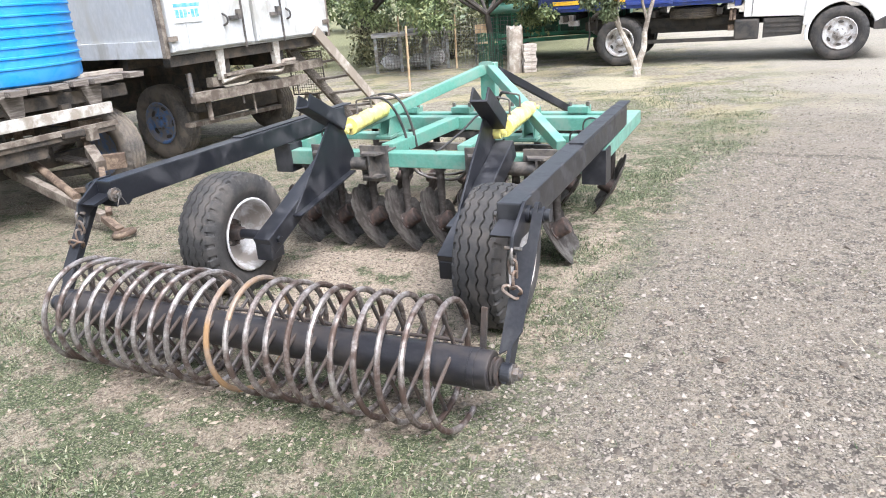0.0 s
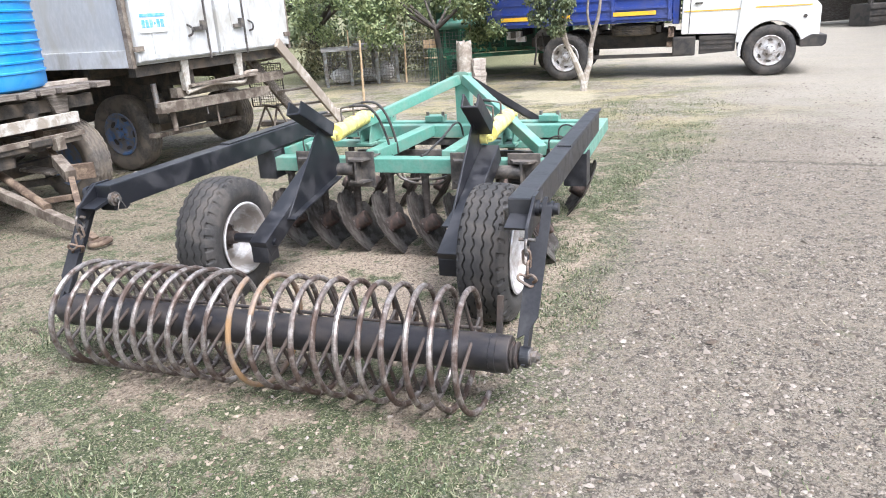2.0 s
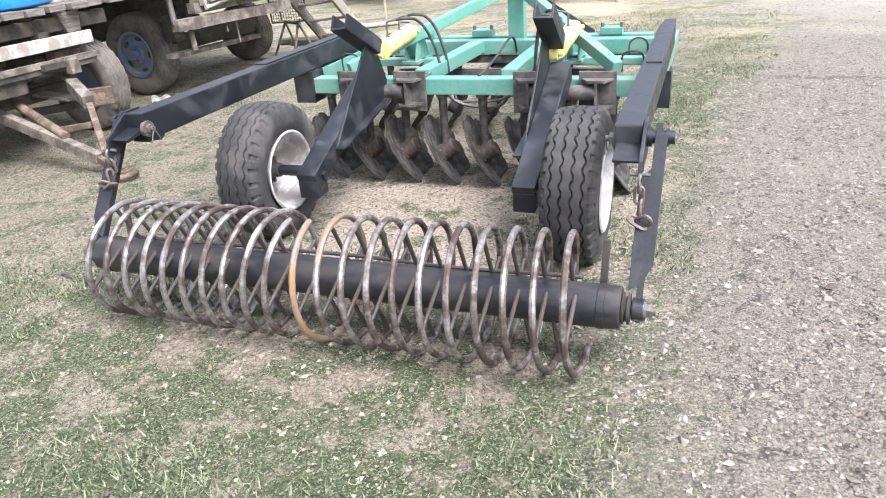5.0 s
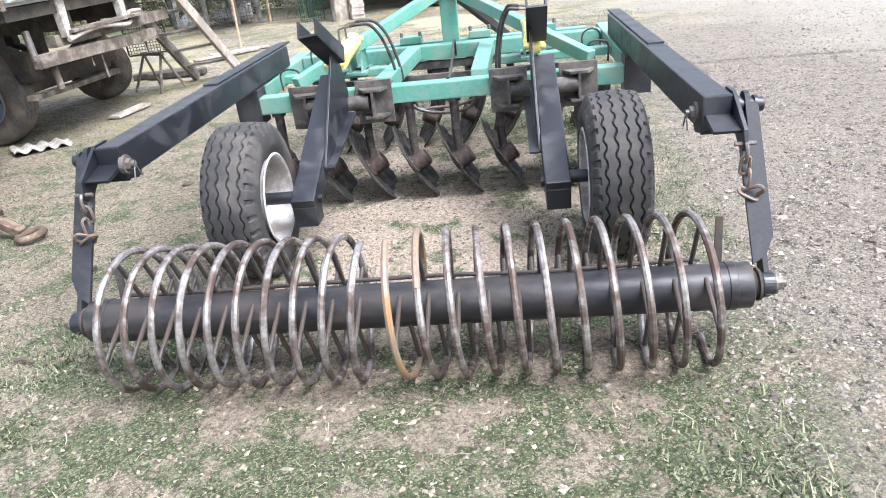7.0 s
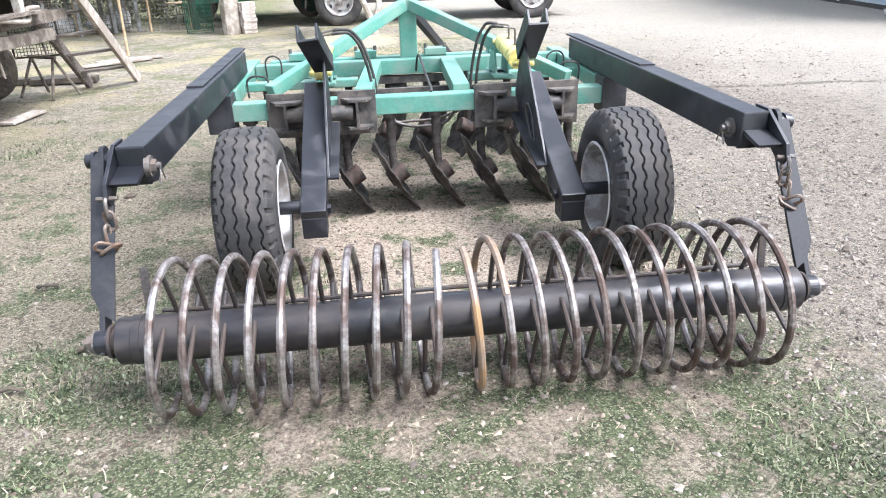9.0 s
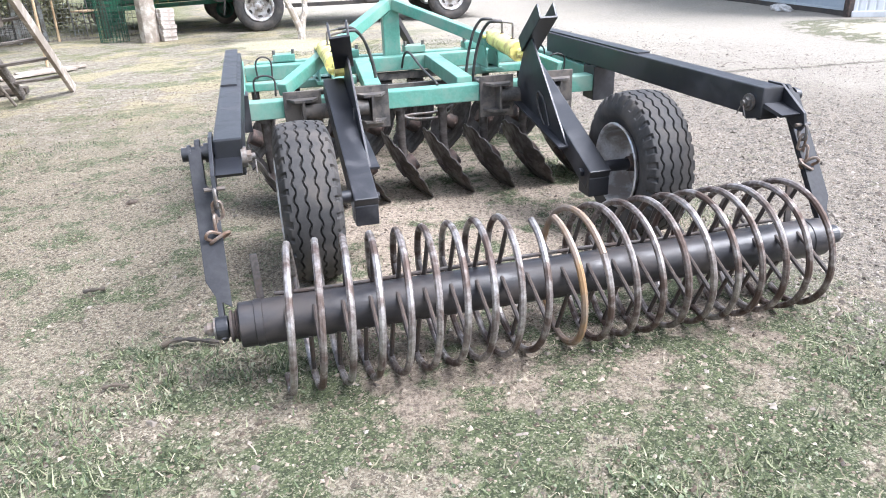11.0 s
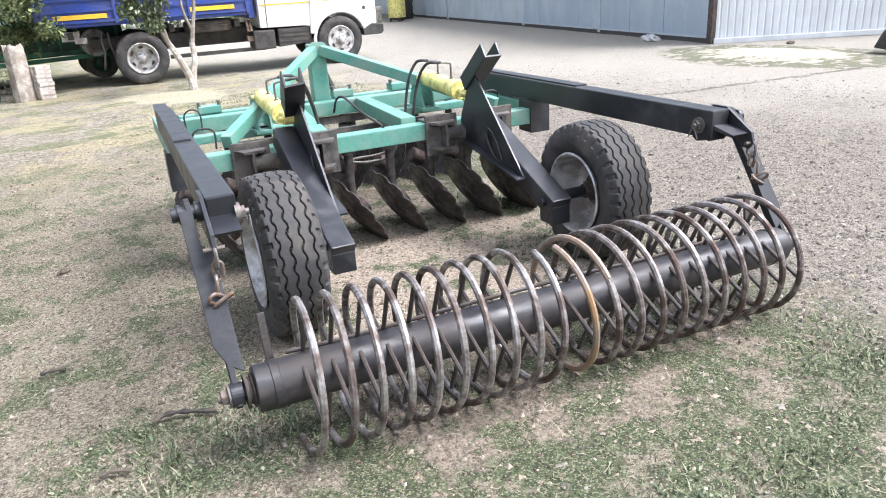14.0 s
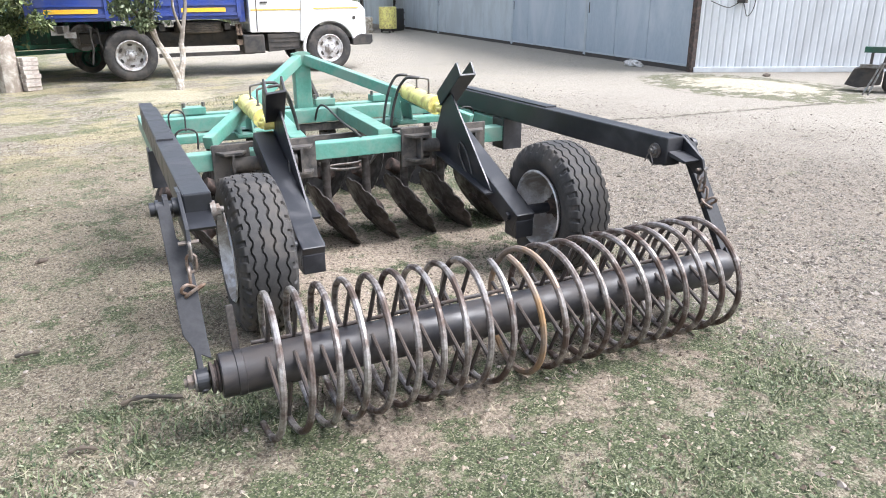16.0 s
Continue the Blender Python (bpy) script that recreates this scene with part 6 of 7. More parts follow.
def make_brush():
    """Low rough shrubs behind the pen."""
    for i, (x, y, w, h) in enumerate(((-4.6, 19.0, 1.2, 1.3), (-2.2, 18.6, 1.3, 1.1), (-0.4, 18.9, 1.2, 1.3), (-6.8, 19.3, 1.4, 1.5), (-9.4, 20.0, 1.6, 1.6))):
        S = thing("shrub", pose(x, y, 0), "rough khaki green shrub behind the wire pen", "shrub", "rough shrubs")
        r = np.random.default_rng(70 + i)
        bm = bm_new()
        cs = []
        for k in range(9):
            a, q = r.uniform(0, 6.28), w * r.uniform(0.3, 0.9)
            end = (math.cos(a) * q, math.sin(a) * q * 0.5, h * r.uniform(0.5, 1.0))
            branch(bm, [(0, 0, -0.02), (end[0] * 0.4, end[1] * 0.4, end[2] * 0.55), end], 0.025, 0.006, 5)
            cs += [end, (end[0] * 0.8, end[1] * 0.8, end[2] * 0.6), (end[0], end[1], end[2] * 0.3)]
        pieces("stem", bm, M_BARK, S, "", smooth=True)
        leaves("crown", cs, [0.32] * len(cs), 3200, 0.085, M_BRUSH, S)


make_brush()


# ---- pen, stakes, post and bricks by the orchard ----
def make_pen():
    P = thing("wire_pen", pose(-1.25, 16.9, 0, 0, 0, 8), "grey wire pen with a flat sheet roof", "pen")
    bm = bm_new()
    box(bm, (0, 0, 0.80), (1.75, 1.1, 0.05))
    box(bm, (0.35, 0.1, 0.86), (0.9, 0.9, 0.03))
    pieces("roof_sheet", bm, M_ROOF, P, "dark grey sheet", 0.006)
    for x in (-0.8, -0.25, 0.35, 0.8):
        for y in (-0.48, 0.48):
            bm = bm_new()
            box(bm, (x, y, 0.39), (0.07, 0.07, 0.78))
            part("leg", bm, M_STEEL_WIRE, P, "", 0.004)
    for y in (-0.5,):
        bm = bm_new()
        for i in range(26):
            rod(bm, (-0.8 + i * 0.064, y, 0.02), (-0.8 + i * 0.064, y, 0.76), 0.004, 4)
        for i in range(12):
            rod(bm, (-0.8, y, 0.04 + i * 0.064), (0.8, y, 0.04 + i * 0.064), 0.004, 4)
        tagged(part("wire_front", bm, M_STEEL_WIRE, P), kind="stuff")
    for x, y, q, sx in ((-0.45, 0.1, 0.34, 0.42), (0.25, 0.15, 0.30, 0.5), (0.6, 0.0, 0.42, 0.3)):
        bm = bm_new()
        bmesh.ops.create_icosphere(bm, subdivisions=2, radius=1)
        for w in bm.verts:
            k = 1 + 0.3 * noise.noise(w.co * 2 + Vector((x * 9, 0, 0)))
            w.co = Vector((x + w.co.x * sx * 0.6 * k, y + w.co.y * 0.3 * k, max(0.03, q * 0.55 + w.co.z * q * 0.55 * k)))
        part("sack", bm, M_RAG, P, "pale sack inside the pen", smooth=True)
    F = thing("wire_fence", pose(0.0, 16.35, 0, 0, 0, -12), "wire mesh fence on thin wooden stakes", "fence")
    bm = bm_new()
    for i in range(38):
        x = -1.5 + i * 0.075
        rod(bm, (x, 0.02 * math.sin(i), 0.0), (x, 0.02 * math.sin(i), 1.05), 0.0035, 4)
    for i in range(14):
        rod(bm, (-1.5, 0, 0.02 + i * 0.078), (1.28, 0, 0.02 + i * 0.078), 0.0035, 4)
    tagged(part("wire_mesh", bm, M_STEEL_WIRE, F), kind="stuff")
    for x, h in ((-1.5, 1.2), (-0.2, 1.15), (0.55, 1.2), (1.28, 1.2)):
        bm = bm_new()
        rod(bm, (x, -0.03, 0), (x + 0.02, -0.03, h), 0.022, 8, 0.017)
        part("stake", bm, M_STAKE, F, "", smooth=True)
    S = thing("wooden_stake", pose(-0.96, 13.0, 0, 0, 1, 0), "thin upright wooden stake in the earth", "stake")
    bm = bm_new()
    rod(bm, (0, 0, -0.02), (0.0, 0, 1.12), 0.022, 8, 0.018)
    part("shaft", bm, M_STAKE, S, "", smooth=True)
    G = thing("mesh_roll", pose(0.55, 15.4, 0), "upright roll of green wire netting", "wire roll")
    bm = bm_new()
    for i in range(26):
        a = 2 * math.pi * i / 26
        rod(bm, (0.24 * math.cos(a), 0.24 * math.sin(a), 0.0), (0.24 * math.cos(a), 0.24 * math.sin(a), 0.76), 0.004, 4)
    for j in range(11):
        tube(bm, [(0.24 * math.cos(a), 0.24 * math.sin(a), 0.02 + j * 0.073) for a in np.linspace(0, 2 * math.pi, 25)], 0.004, 4)
    tagged(part("netting", bm, M_GREEN_MACHINE, G), kind="stuff")
    # thick split post and a stack of bricks
    bm = bm_new()
    pts = []
    for k in range(16):
        a = 2 * math.pi * k / 16
        pts.append(0.17 * (1 + 0.22 * noise.noise(Vector((math.cos(a) * 2, math.sin(a) * 2, 1)))))
    rows = []
    for z in (-0.02, 0.15, 0.4, 0.65, 0.86):
        rows.append([bm.verts.new((p * (1 - 0.1 * z) * math.cos(2 * math.pi * k / 16), p * (1 - 0.1 * z) * math.sin(2 * math.pi * k / 16), z + (0.06 * math.sin(k * 2.1) if z > 0.8 else 0))) for k, p in enumerate(pts)])
    for a, b in zip(rows, rows[1:]):
        for k in range(16):
            bm.faces.new((a[k], a[(k + 1) % 16], b[(k + 1) % 16], b[k]))
    bm.faces.new(rows[-1])
    ob = part("wooden_post", bm, M_WOOD_PALE, None, "", 0, True)
    ob.matrix_basis = pose(1.03, 14.85, 0)
    tagged(ob, "thick pale split tree stump standing beside bricks", "stump")
    st = thing("brick_stack", pose(1.30, 14.74, 0, 0, 0, 10), "stack of pale old bricks beside the stump", "brick stack")
    bm = bm_new()
    box(bm, (0, 0, 0), (0.25, 0.12, 0.065))
    b0 = part("brick", bm, M_BRICK, st, "", 0.006)
    i = 0
    for z in range(8):
        for y in range(2):
            m = pose(0.012 * math.sin(i * 2.3), (y - 0.5) * 0.125 + 0.008 * math.cos(i * 1.7), 0.033 + z * 0.068, 0, 0, 4 * math.sin(i * 3.1))
            if i == 0:
                b0.matrix_basis = m
            else:
                share(b0, m)
            i += 1


M_STAKE = worn("orange_brown_stake", (0.48, 0.36, 0.22), (0.58, 0.46, 0.30), (0.36, 0.25, 0.15), 0.3, 6, 40, (0.7, 0.9), 0.0, 0.3)
make_pen()


# ---- green machine behind the truck ----
def make_machine():
    G = thing("grain_machine", pose(2.35, 17.6, 0, 0, 0, -14), "dark green grain cleaning machine on wheels", "farm machine")
    bm = bm_new()
    prism(bm, [(-1.7, 0.50), (1.2, 0.50), (1.5, 0.85), (1.5, 1.9), (-1.2, 1.9), (-1.7, 1.45)], -0.5, 0.9, 1)
    body = part("hopper", bm, M_GREEN_MACHINE, G, "dark green sheet hopper", 0.02)
    bm = bm_new()
    for i in range(9):
        box(bm, (-1.5 + i * 0.36, -0.53, 1.1), (0.05, 0.06, 1.1))
    box(bm, (-0.1, -0.54, 0.56), (2.8, 0.08, 0.07))
    box(bm, (-0.1, -0.54, 1.30), (3.0, 0.08, 0.06))
    pieces("rib", bm, M_GREEN_BRIGHT, body, "", 0.006)
    bm = bm_new()
    rod(bm, (-1.6, -0.75, 1.18), (0.2, -0.75, 1.18), 0.12, 18)
    part("feed_roll", bm, M_TEAL, G, "pale green roller pipe", smooth=True)
    bm = bm_new()
    beam(bm, (-1.8, -0.7, 0.42), (2.0, -0.7, 0.50), 0.08, 0.08)
    beam(bm, (-1.8, 0.9, 0.42), (2.0, 0.9, 0.50), 0.08, 0.08)
    beam(bm, (1.2, -0.7, 0.5), (2.1, -0.6, 0.95), 0.08, 0.14)
    beam(bm, (-1.2, -0.7, 0.45), (-0.6, -0.7, 1.2), 0.06, 0.1)
    pieces("frame_bar", bm, M_GREEN_BRIGHT, G, "", 0.008)
    bm = bm_new()
    rod(bm, (0.9, -0.85, 0.72), (0.9, -0.55, 0.72), 0.26, 28)
    rod(bm, (0.9, -0.87, 0.72), (0.9, -0.85, 0.72), 0.20, 28)
    part("fan_case", bm, M_RIM, G, "pale round fan cover", 0.006)
    for x in (-1.3, 1.0):
        for y in (-0.5, 0.8):
            road_wheel(G, pose(x, y, 0.30, 0, 0, 90), 0.305, 0.16, 0.17, M_TYRE_OLD, M_GREEN_MACHINE, 0.03, 4)
    bm = bm_new()
    box(bm, (-0.5, -0.58, 1.0), (0.16, 0.02, 0.22))
    part("data_plate", bm, M_BOARD_WHITE, G, "pale plate")


make_machine()


# ---- right-hand far corner ----
def make_far_right():
    I = thing("parked_cultivator", pose(9.85, 4.23, 0, 0, 0, -80), "dark parked cultivator with green beam and black press rollers", "farm implement")
    # local: x along the rollers, y away from the yard
    bm = bm_new()
    beam(bm, (0.0, 0.0, 0.64), (3.2, 0.0, 0.64), 0.09, 0.09)
    part("beam", bm, M_GREEN_MACHINE, I, "dark green frame beam", 0.008)
    bm = bm_new()
    box(bm, (1.9, 0.75, 0.82), (3.1, 0.5, 0.34))
    part("hopper", bm, M_GREEN_MACHINE, I, "dark green hopper", 0.02)
    bm = bm_new()
    box(bm, (0.52, -0.06, 0.65), (0.17, 0.05, 0.13))
    part("warning_panel", bm, M_YELLOW, I, "yellow-green panel on the beam", 0.006)
    bm = bm_new()
    beam(bm, (-0.02, -0.12, 0.40), (3.2, -0.12, 0.43), 0.05, 0.055)
    part("rail", bm, M_STEEL_WIRE, I, "pale steel rail over the rollers", 0.004)
    for a, b in (((0.55, -0.05, 0.46), (1.25, 0.1, 0.78)), ((1.35, -0.05, 0.46), (2.0, 0.1, 0.80)), ((0.12, 0.0, 0.62), (0.12, -0.05, 0.40)), ((0.33, 0.0, 0.62), (0.30, -0.05, 0.40))):
        bm = bm_new()
        beam(bm, a, b, 0.04, 0.05)
        part("strut", bm, M_STEEL_WIRE if a[2] < 0.5 else M_DARK, I, "", 0.004)
    bm = bm_new()
    prism(bm, [(-0.20, 0.10), (-0.10, 0.34), (0.05, 0.40), (0.30, 0.36), (0.30, 0.12), (0.0, 0.06)], -0.05, 0.25, 1)
    part("end_housing", bm, M_DARK, I, "black bearing housing", 0.015)
    bm = bm_new()
    lathe(bm, [(0.0, 0.0), (0.0, 0.12), (0.04, 0.172), (0.10, 0.18), (0.16, 0.172), (0.20, 0.12), (0.20, 0.0)], 28, "x")
    wheel = part("press_roller", bm, M_DARK, I, "black rubber press roller", smooth=True)
    for k in range(11):
        m = pose(0.32 + 0.25 * k, 0.12, 0.185)
        if k == 0:
            wheel.matrix_basis = m
        else:
            share(wheel, m)
    for x, top in ((0.10, 0.27), (0.17, 0.30)):
        bm = bm_new()
        rod(bm, (x, -0.42, 0.0), (top, -0.30, 0.46), 0.014, 8)
        part("stand_leg", bm, M_STEEL_WIRE, I, "thin pale stand leg", smooth=True)
    bm = bm_new()
    beam(bm, (0.285, -0.31, 0.455), (0.30, -0.10, 0.44), 0.03, 0.03)
    part("stand_bracket", bm, M_STEEL_WIRE, I)
    for x, y in ((0.86, -0.55), (1.25, -0.5)):
        b = thing("board", pose(0, 0, 0) @ I.matrix_basis @ pose(x, y, 0.02, 0, 0, 8), "short pale board lying on the ground by the shed", "board", "boards by the shed")
        bm = bm_new()
        box(bm, (0, 0, 0), (0.26, 0.12, 0.03))
        part("plank", bm, M_WOOD_PALE, b, "", 0.004)
    # clutter at the far end of the yard
    Y = thing("yellow_barrel", pose(17.9, 23.6, 0), "yellow machine tank standing far down the yard", "tank")
    bm = bm_new()
    rod(bm, (0, 0, 0.15), (0, 0, 1.0), 0.36, 24)
    part("drum", bm, M_YELLOW, Y, "", 0.03)
    bm = bm_new()
    for k in range(3):
        a = 2 * math.pi * k / 3
        rod(bm, (0.28 * math.cos(a), 0.28 * math.sin(a), 0), (0.28 * math.cos(a), 0.28 * math.sin(a), 0.2), 0.04, 8)
    pieces("foot", bm, M_DARK, Y)
    for x, y, sx, sy, sz, mat, lab in ((17.0, 24.1, 0.7, 0.5, 0.62, M_BOARD_WHITE, "white plastic crate far down the yard"), (19.1, 24.6, 0.9, 0.7, 0.9, M_DARK, "dark steel crate far down the yard"), (16.6, 26.0, 1.4, 0.8, 0.75, M_DARK, "dark steel crate far down the yard")):
        c = thing("crate", pose(x, y, 0, 0, 0, 20), lab, "crate", "far crates")
        bm = bm_new()
        box(bm, (0, 0, sz / 2), (sx, sy, sz))
        part("body", bm, mat, c, "", 0.03)
        bm = bm_new()
        for q in (0.2, 0.5, 0.8):
            box(bm, (0, -sy / 2 - 0.012, sz * q), (sx, 0.03, 0.05))
        pieces("slat", bm, mat, c, "", 0.004)
    C = thing("open_canopy", pose(18.5, 27.5, 0, 0, 0, 15), "dark open canopy shelter far down the yard", "shelter")
    bm = bm_new()
    box(bm, (0, 0, 2.3), (6.0, 3.0, 0.12))
    part("roof", bm, M_RUST, C, "", 0.01)
    for x in (-2.8, 0, 2.8):
        for y in (-1.3, 1.3):
            bm = bm_new()
            box(bm, (x, y, 1.12), (0.12, 0.12, 2.24))
            part("post", bm, M_DARK, C)
    bm = bm_new()
    box(bm, (0, 1.4, 1.1), (5.8, 0.06, 2.0))
    part("back_wall", bm, M_WOOD_GREY, C)


make_far_right()


def make_chair():
    """An old tube-frame chair left behind the fence."""
    C = thing("old_chair", pose(0.50, 17.15, 0, 0, 0, 25), "old grey tube-frame chair with ochre seat behind the fence", "chair")
    bm = bm_new()
    box(bm, (0, 0, 0.45), (0.40, 0.38, 0.03))
    part("seat", bm, M_STAKE, C, "worn ochre seat", 0.01)
    bm = bm_new()
    box(bm, (0, 0.19, 0.76), (0.40, 0.025, 0.20))
    part("backrest", bm, M_STAKE, C, "worn ochre backrest", 0.008)
    for x in (-0.19, 0.19):
        for y, top in ((-0.18, 0.44), (0.20, 0.88)):
            bm = bm_new()
            rod(bm, (x, y, 0.0), (x, y, top), 0.014, 8)
            part("leg", bm, M_STEEL_WIRE, C, "", smooth=True)
    bm = bm_new()
    rod(bm, (-0.19, 0.0, 0.22), (0.19, 0.0, 0.22), 0.011, 8)
    part("stretcher", bm, M_STEEL_WIRE, C, "", smooth=True)


make_chair()


# ---- grass, straw and stones ----
def blade_material(name, cols, rough=0.7):
    n = Nodes(name, rough)
    r = n.island()
    col = cols[0]
    for i, c in enumerate(cols[1:]):
        lo = (i + 0.5) / len(cols)
        col = n.mix(n.step(r, lo, lo + 0.25), col, c)
    return n.out(col)


M_GRASS = blade_material("grass", [(0.024, 0.040, 0.013), (0.056, 0.080, 0.031), (0.100, 0.128, 0.056), (0.138, 0.162, 0.076), (0.195, 0.205, 0.115), (0.29, 0.275, 0.185)])
M_WEED = blade_material("weed_leaves", [(0.036, 0.054, 0.022), (0.078, 0.104, 0.048), (0.122, 0.150, 0.080), (0.175, 0.20, 0.12), (0.255, 0.27, 0.18)])
M_STRAW = blade_material("straw", [(0.145, 0.117, 0.075), (0.235, 0.20, 0.13), (0.345, 0.305, 0.215)])
M_STONE = blade_material("stones", [(0.095, 0.079, 0.065), (0.15, 0.127, 0.105), (0.20, 0.172, 0.143), (0.245, 0.213, 0.18), (0.32, 0.285, 0.247)], 0.9)
M_CRUMB = blade_material("earth_crumbs", [(0.070, 0.053, 0.038), (0.125, 0.097, 0.071), (0.185, 0.147, 0.110), (0.25, 0.205, 0.155), (0.32, 0.272, 0.21)], 0.95)
M_CLOD = worn("dark_clod", (0.045, 0.036, 0.028), (0.08, 0.062, 0.05), (0.12, 0.095, 0.075), 0.3, 20, 90, (0.9, 0.98), 0.0, 0.5)


def wave(x, y, s, o):
    """A smooth, seeded field between about -1 and 1, for many places at once."""
    r = np.random.default_rng(o)
    v = np.zeros_like(x)
    for k in range(9):
        a, f, p = r.uniform(0, 2 * np.pi), s * r.uniform(0.5, 2.2), r.uniform(0, 6.28)
        v += np.sin(f * (x * np.cos(a) + y * np.sin(a)) + p) / (0.6 + f / s)
    return v / 3.0


def lift(x, y):
    return np.array([relief(a, b) for a, b in zip(x, y)])


def scatter(n, x0, x1, y0, y1, o):
    r = np.random.default_rng(o)
    # denser towards the middle of the yard
    return r.uniform(x0, x1, n), y0 + (y1 - y0) * r.random(n) ** 1.35, r


def link_stuff(name, v, f, mat, label, cat):
    me = bpy.data.meshes.new(name)
    me.from_pydata(v.tolist(), [], f.tolist())
    me.materials.append(mat)
    return tagged(new(name, me), label, cat, kind="stuff")


def gravel_side(x, y):
    return x - edge_x(y) + 0.35 * wave(x, y, 2.5, 31) + 0.12 * wave(x, y, 9.0, 33)


def fade(x, y):
    """Thins the scattered blades out towards the rim of the yard's trodden middle."""
    q = np.minimum(np.minimum((x + 6.5) / 2.2, (y + 1.2) / 1.5), np.minimum((4.6 - x) / 1.2, (11.5 - y) / 3.0))
    return np.clip(q + 0.5 * wave(x, y, 1.1, 29), 0.0, 1.0)


def turf(x, y):
    """How thick the grass stands."""
    side = gravel_side(x, y)
    g = 0.46 + 0.55 * wave(x, y, 1.6, 35) + 0.55 * wave(x, y, 6.5, 37) + 0.3 * wave(x, y, 19.0, 39) + 0.22 * (1.9 - np.abs(y - 1.2)).clip(-1.6, 1)
    lx, ly = (x + 0.60) * 0.92 - (y - 2.94) * 0.39, (x + 0.79) * 0.39 + (y - 2.94) * 0.92
    rough = 0.35 * wave(x, y, 3.2, 27)
    bare = np.clip((1.25 - np.abs(lx) - rough) / 0.5, 0, 1) * np.clip((ly + 0.75 + rough) / 0.45, 0, 1) * np.clip((3.6 - ly) / 1.0, 0, 1)
    g = g - 0.24 * bare
    g = g - 0.22 * np.clip((y - 2.8) / 1.5, 0, 1) * np.clip((0.9 - x) / 1.2, 0, 1) + 0.25 * np.clip((y - 2.6) / 1.0, 0, 1) * np.clip((x - 0.3) / 0.5, 0, 1)
    return g - 1.2 * (side > 0.12) - 0.35 * ((y > 5.2) & (x < 0.4)), side


def make_grass():
    x, y, r = scatter(760000, -6.5, 4.6, -1.2, 11.5, 41)
    g, side = turf(x, y)
    keep = r.random(len(x)) < np.clip(g, 0.03, 1.0) * fade(x, y)
    keep &= (side < 0.9) | (r.random(len(x)) < 0.08)
    x, y, g = x[keep], y[keep], g[keep]
    n = len(x)
    z = lift(x, y)
    h = (0.010 + 0.030 * r.random(n) ** 1.7) * (0.6 + 0.6 * np.clip(g, 0, 1.2))
    a, t = r.uniform(0, 2 * np.pi, n), r.uniform(0.3, 1.6, n)
    w = 0.0016 + 0.0024 * r.random(n)
    dx, dy = np.cos(a), np.sin(a)
    b0 = np.stack([x - dy * w, y + dx * w, z], 1)
    b1 = np.stack([x + dy * w, y - dx * w, z], 1)
    tip = np.stack([x + dx * h * t, y + dy * h * t, z + h], 1)
    v = np.stack([b0, b1, tip], 1).reshape(-1, 3)
    f = np.arange(3 * n).reshape(-1, 3)
    link_stuff("grass", v, f, M_GRASS, "short dusty green and dry grass", "grass")
    # small round leaves between the blades
    x, y, r = scatter(270000, -6.5, 4.6, -1.2, 10.0, 43)
    g, side = turf(x, y)
    keep = r.random(len(x)) < np.clip(g - 0.1, 0.0, 1.0) * fade(x, y)
    x, y = x[keep], y[keep]
    n = len(x)
    z = lift(x, y) + 0.004 + 0.012 * r.random(n)
    s = 0.0034 + 0.0060 * r.random(n) ** 1.5
    a = r.uniform(0, 2 * np.pi, n)
    tx, ty = r.normal(0, 0.45, n), r.normal(0, 0.45, n)
    pts = []
    for u, q in ((-1.0, 0.0), (0.0, 0.7), (1.0, 0.0), (0.0, -0.7)):
        ox, oy = (np.cos(a) * u - np.sin(a) * q) * s, (np.sin(a) * u + np.cos(a) * q) * s
        pts.append(np.stack([x + ox, y + oy, z + ox * tx + oy * ty], 1))
    v = np.stack(pts, 1).reshape(-1, 3)
    link_stuff("weeds", v, np.arange(4 * n).reshape(-1, 4), M_WEED, "small grey-green weed leaves in the turf", "weeds")


def make_straw():
    x, y, r = scatter(42000, -6.5, 4.6, -1.2, 12.0, 51)
    side = gravel_side(x, y)
    keep = r.random(len(x)) < np.where(side > 0.2, 0.12, 0.8) * fade(x, y)
    x, y = x[keep], y[keep]
    n = len(x)
    z = lift(x, y) + 0.004 + 0.010 * r.random(n)
    ln = 0.005 + 0.024 * r.random(n) ** 3 + 0.045 * r.random(n) ** 18
    a, w = r.uniform(0, 2 * np.pi, n), 0.0008 + 0.0011 * r.random(n)
    bend = r.normal(0, 0.9, n)
    e = r.normal(0, 0.10, n) * ln
    pts = []
    for s in (-1.0, -0.33, 0.33, 1.0):
        aa = a + bend * s * 0.5
        dx, dy = np.cos(aa), np.sin(aa)
        cx, cy, cz = x + dx * ln * s, y + dy * ln * s, z + e * s
        pts += [np.stack([cx - dy * w, cy + dx * w, cz], 1), np.stack([cx + dy * w, cy - dx * w, cz], 1)]
    v = np.stack(pts, 1).reshape(-1, 3)
    i = np.arange(n)[:, None] * 8
    f = np.concatenate([i + [0, 1, 3, 2], i + [2, 3, 5, 4], i + [4, 5, 7, 6]], 0)
    link_stuff("straw", v, f, M_STRAW, "scattered dry straw and stalks", "straw")


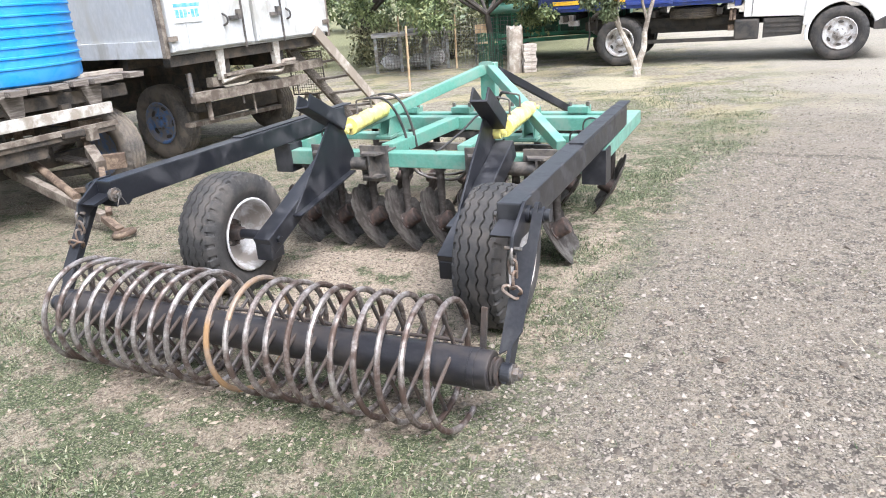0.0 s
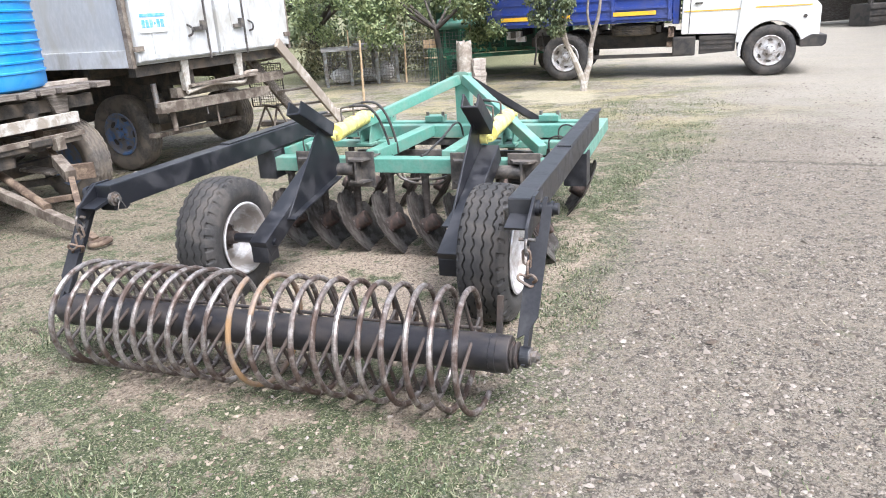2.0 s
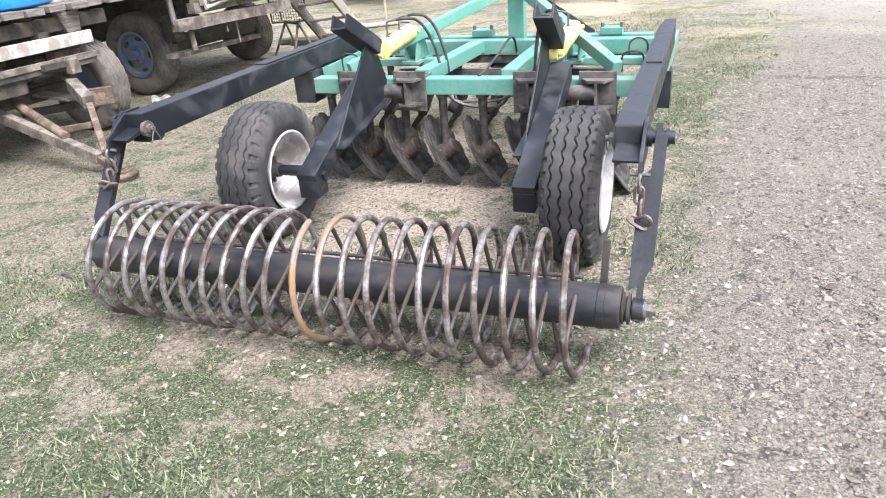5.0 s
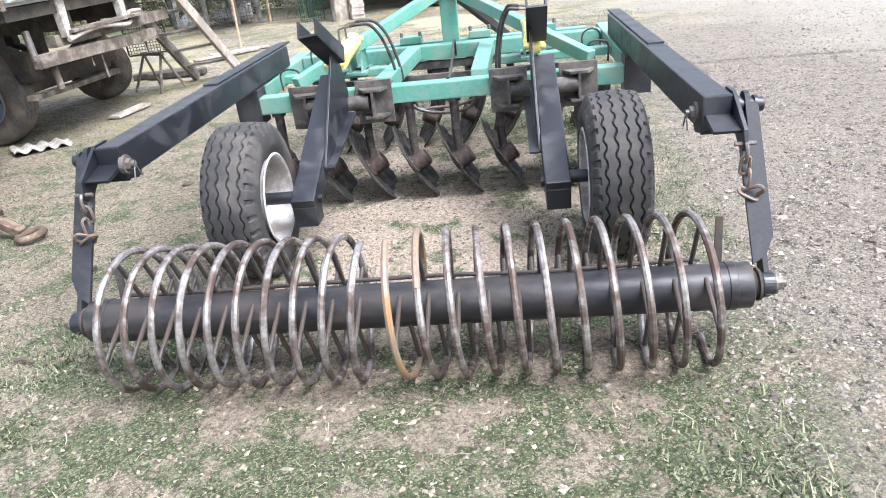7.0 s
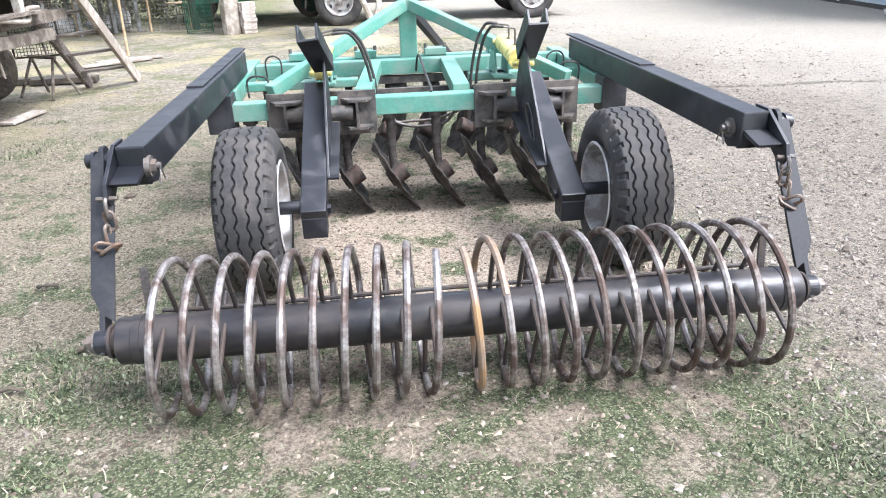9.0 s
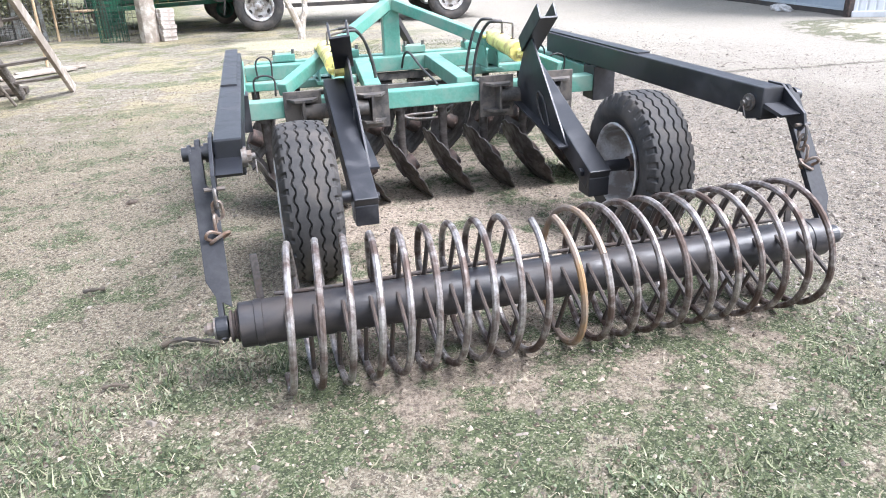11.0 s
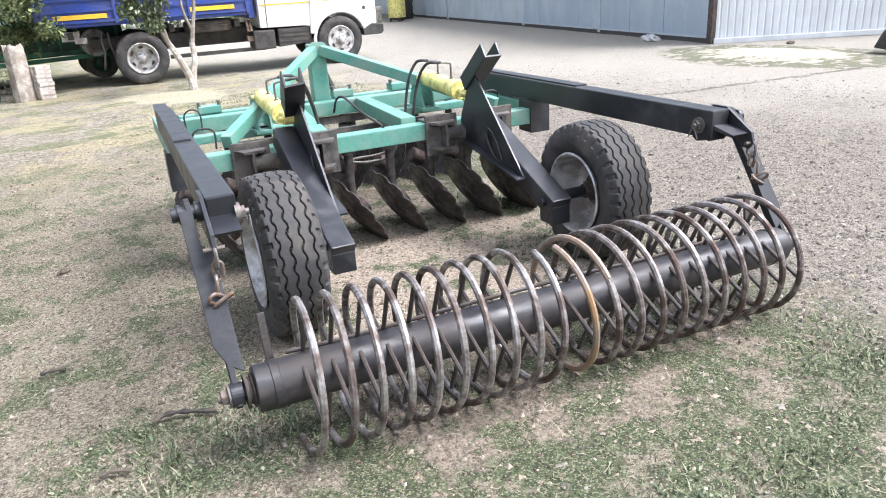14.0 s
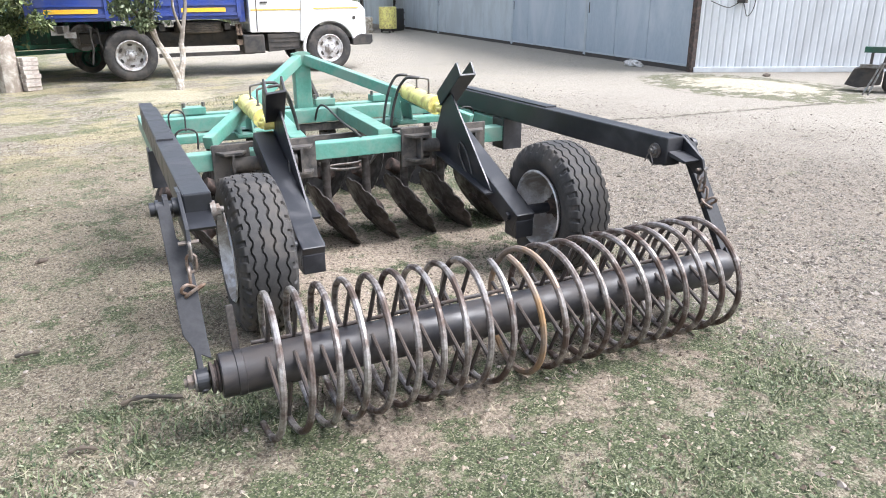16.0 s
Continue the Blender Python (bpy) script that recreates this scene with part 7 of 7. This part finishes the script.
def pebbles(x, y, r, lo, mid, big):
    """Low five-cornered stones of mixed size at many places."""
    n = len(x)
    z = lift(x, y)
    s = lo + mid * r.random(n) ** 3 + big * r.random(n) ** 16
    base = np.array([[1, 0.1, 0], [-0.2, 0.8, 0], [-0.9, -0.1, 0], [0.15, -0.85, 0], [0.1, 0.05, 0.5]])
    jit = r.normal(0, 0.20, (n, 5, 3)) * np.array([1, 1, 0.8])
    a = r.uniform(0, 2 * np.pi, n)
    p = (base[None] + jit) * s[:, None, None]
    c, q = np.cos(a)[:, None], np.sin(a)[:, None]
    px, py = p[:, :, 0] * c - p[:, :, 1] * q, p[:, :, 0] * q + p[:, :, 1] * c
    v = np.stack([px + x[:, None], py + y[:, None], p[:, :, 2] + z[:, None] + s[:, None] * 0.12], 2).reshape(-1, 3)
    t = np.array([[0, 1, 4], [1, 2, 4], [2, 3, 4], [3, 0, 4]])
    return v, (np.arange(n)[:, None, None] * 5 + t[None]).reshape(-1, 3)


def make_stones():
    xa, ya, r = scatter(360000, -1.2, 8.5, -1.0, 12.0, 61)
    side = gravel_side(xa, ya)
    keep = r.random(len(xa)) < np.clip(0.3 + side * 1.6, 0.02, 1.0) * (0.55 + 0.45 * wave(xa, ya, 2.2, 63)).clip(0.12, 1) * np.clip(np.minimum((ya + 1.0) / 1.2, (7.5 - xa) / 5.5), 0, 1)
    xb, yb, rb = scatter(4500, -5, 2.0, 0.5, 9.0, 67)
    v, f = pebbles(np.concatenate([xa[keep], xb]), np.concatenate([ya[keep], yb]), r, 0.0044, 0.0095, 0.014)
    link_stuff("gravel", v, f, M_STONE, "loose pale gravel and small stones", "gravel")
    # crumbs of brown earth where the turf is thin
    x, y, r = scatter(190000, -6.5, 3.5, -1.2, 10.0, 71)
    g, side = turf(x, y)
    keep = r.random(len(x)) < np.clip(0.85 - 0.75 * g, 0.1, 1.0) * fade(x, y) * np.where(side > 0.1, 0.25, 1.0)
    v, f = pebbles(x[keep], y[keep], r, 0.0030, 0.0075, 0.010)
    link_stuff("earth_crumbs", v, f, M_CRUMB, "crumbs of dry brown earth in the thin turf", "earth")


make_grass()
make_straw()
make_stones()


def make_small():
    for x, y, sx, nm, lab in ((1.336, 2.977, 0.032, "earth_clod", "dark clod of earth on the gravel"), (-1.657, 5.827, 0.042, "earth_clod", "dark clod of earth on the grass"), (11.2, 6.1, 0.13, "earth_clod", "black lump lying by the shed wall")):
        bm = bm_new()
        bmesh.ops.create_icosphere(bm, subdivisions=2, radius=1)
        for w in bm.verts:
            k = 1 + 0.5 * noise.noise(w.co * 2.3 + Vector((x, y, 0)))
            w.co = Vector((w.co.x * sx * k, w.co.y * sx * 0.5 * k, w.co.z * sx * 0.35 * k))
        ob = part(nm, bm, M_CLOD, None, "", 0, True)
        ob.matrix_basis = pose(x, y, 0.008, 0, 0, 25)
        tagged(ob, lab, "clod", "clods")
    for pts, r in (([(-2.05, 3.885, 0.012), (-1.99, 3.87, 0.022), (-1.93, 3.83, 0.018), (-1.86, 3.755, 0.014)], 0.011),
                   ([(-2.31, 3.72, 0.012), (-2.27, 3.70, 0.02), (-2.23, 3.67, 0.012)], 0.009),
                   ([(-2.19, 4.62, 0.012), (-2.15, 4.60, 0.018), (-2.10, 4.59, 0.012)], 0.010)):
        bm = bm_new()
        c = arc_points(pts, 6)
        tube(bm, c, [r * (0.8 + 0.3 * math.sin(i * 1.3)) for i in range(len(c))], 7)
        ob = part("stick", bm, M_CHASSIS, None, "", 0, True)
        tagged(ob, "dark weathered stick lying in the grass", "stick", "sticks")


make_small()
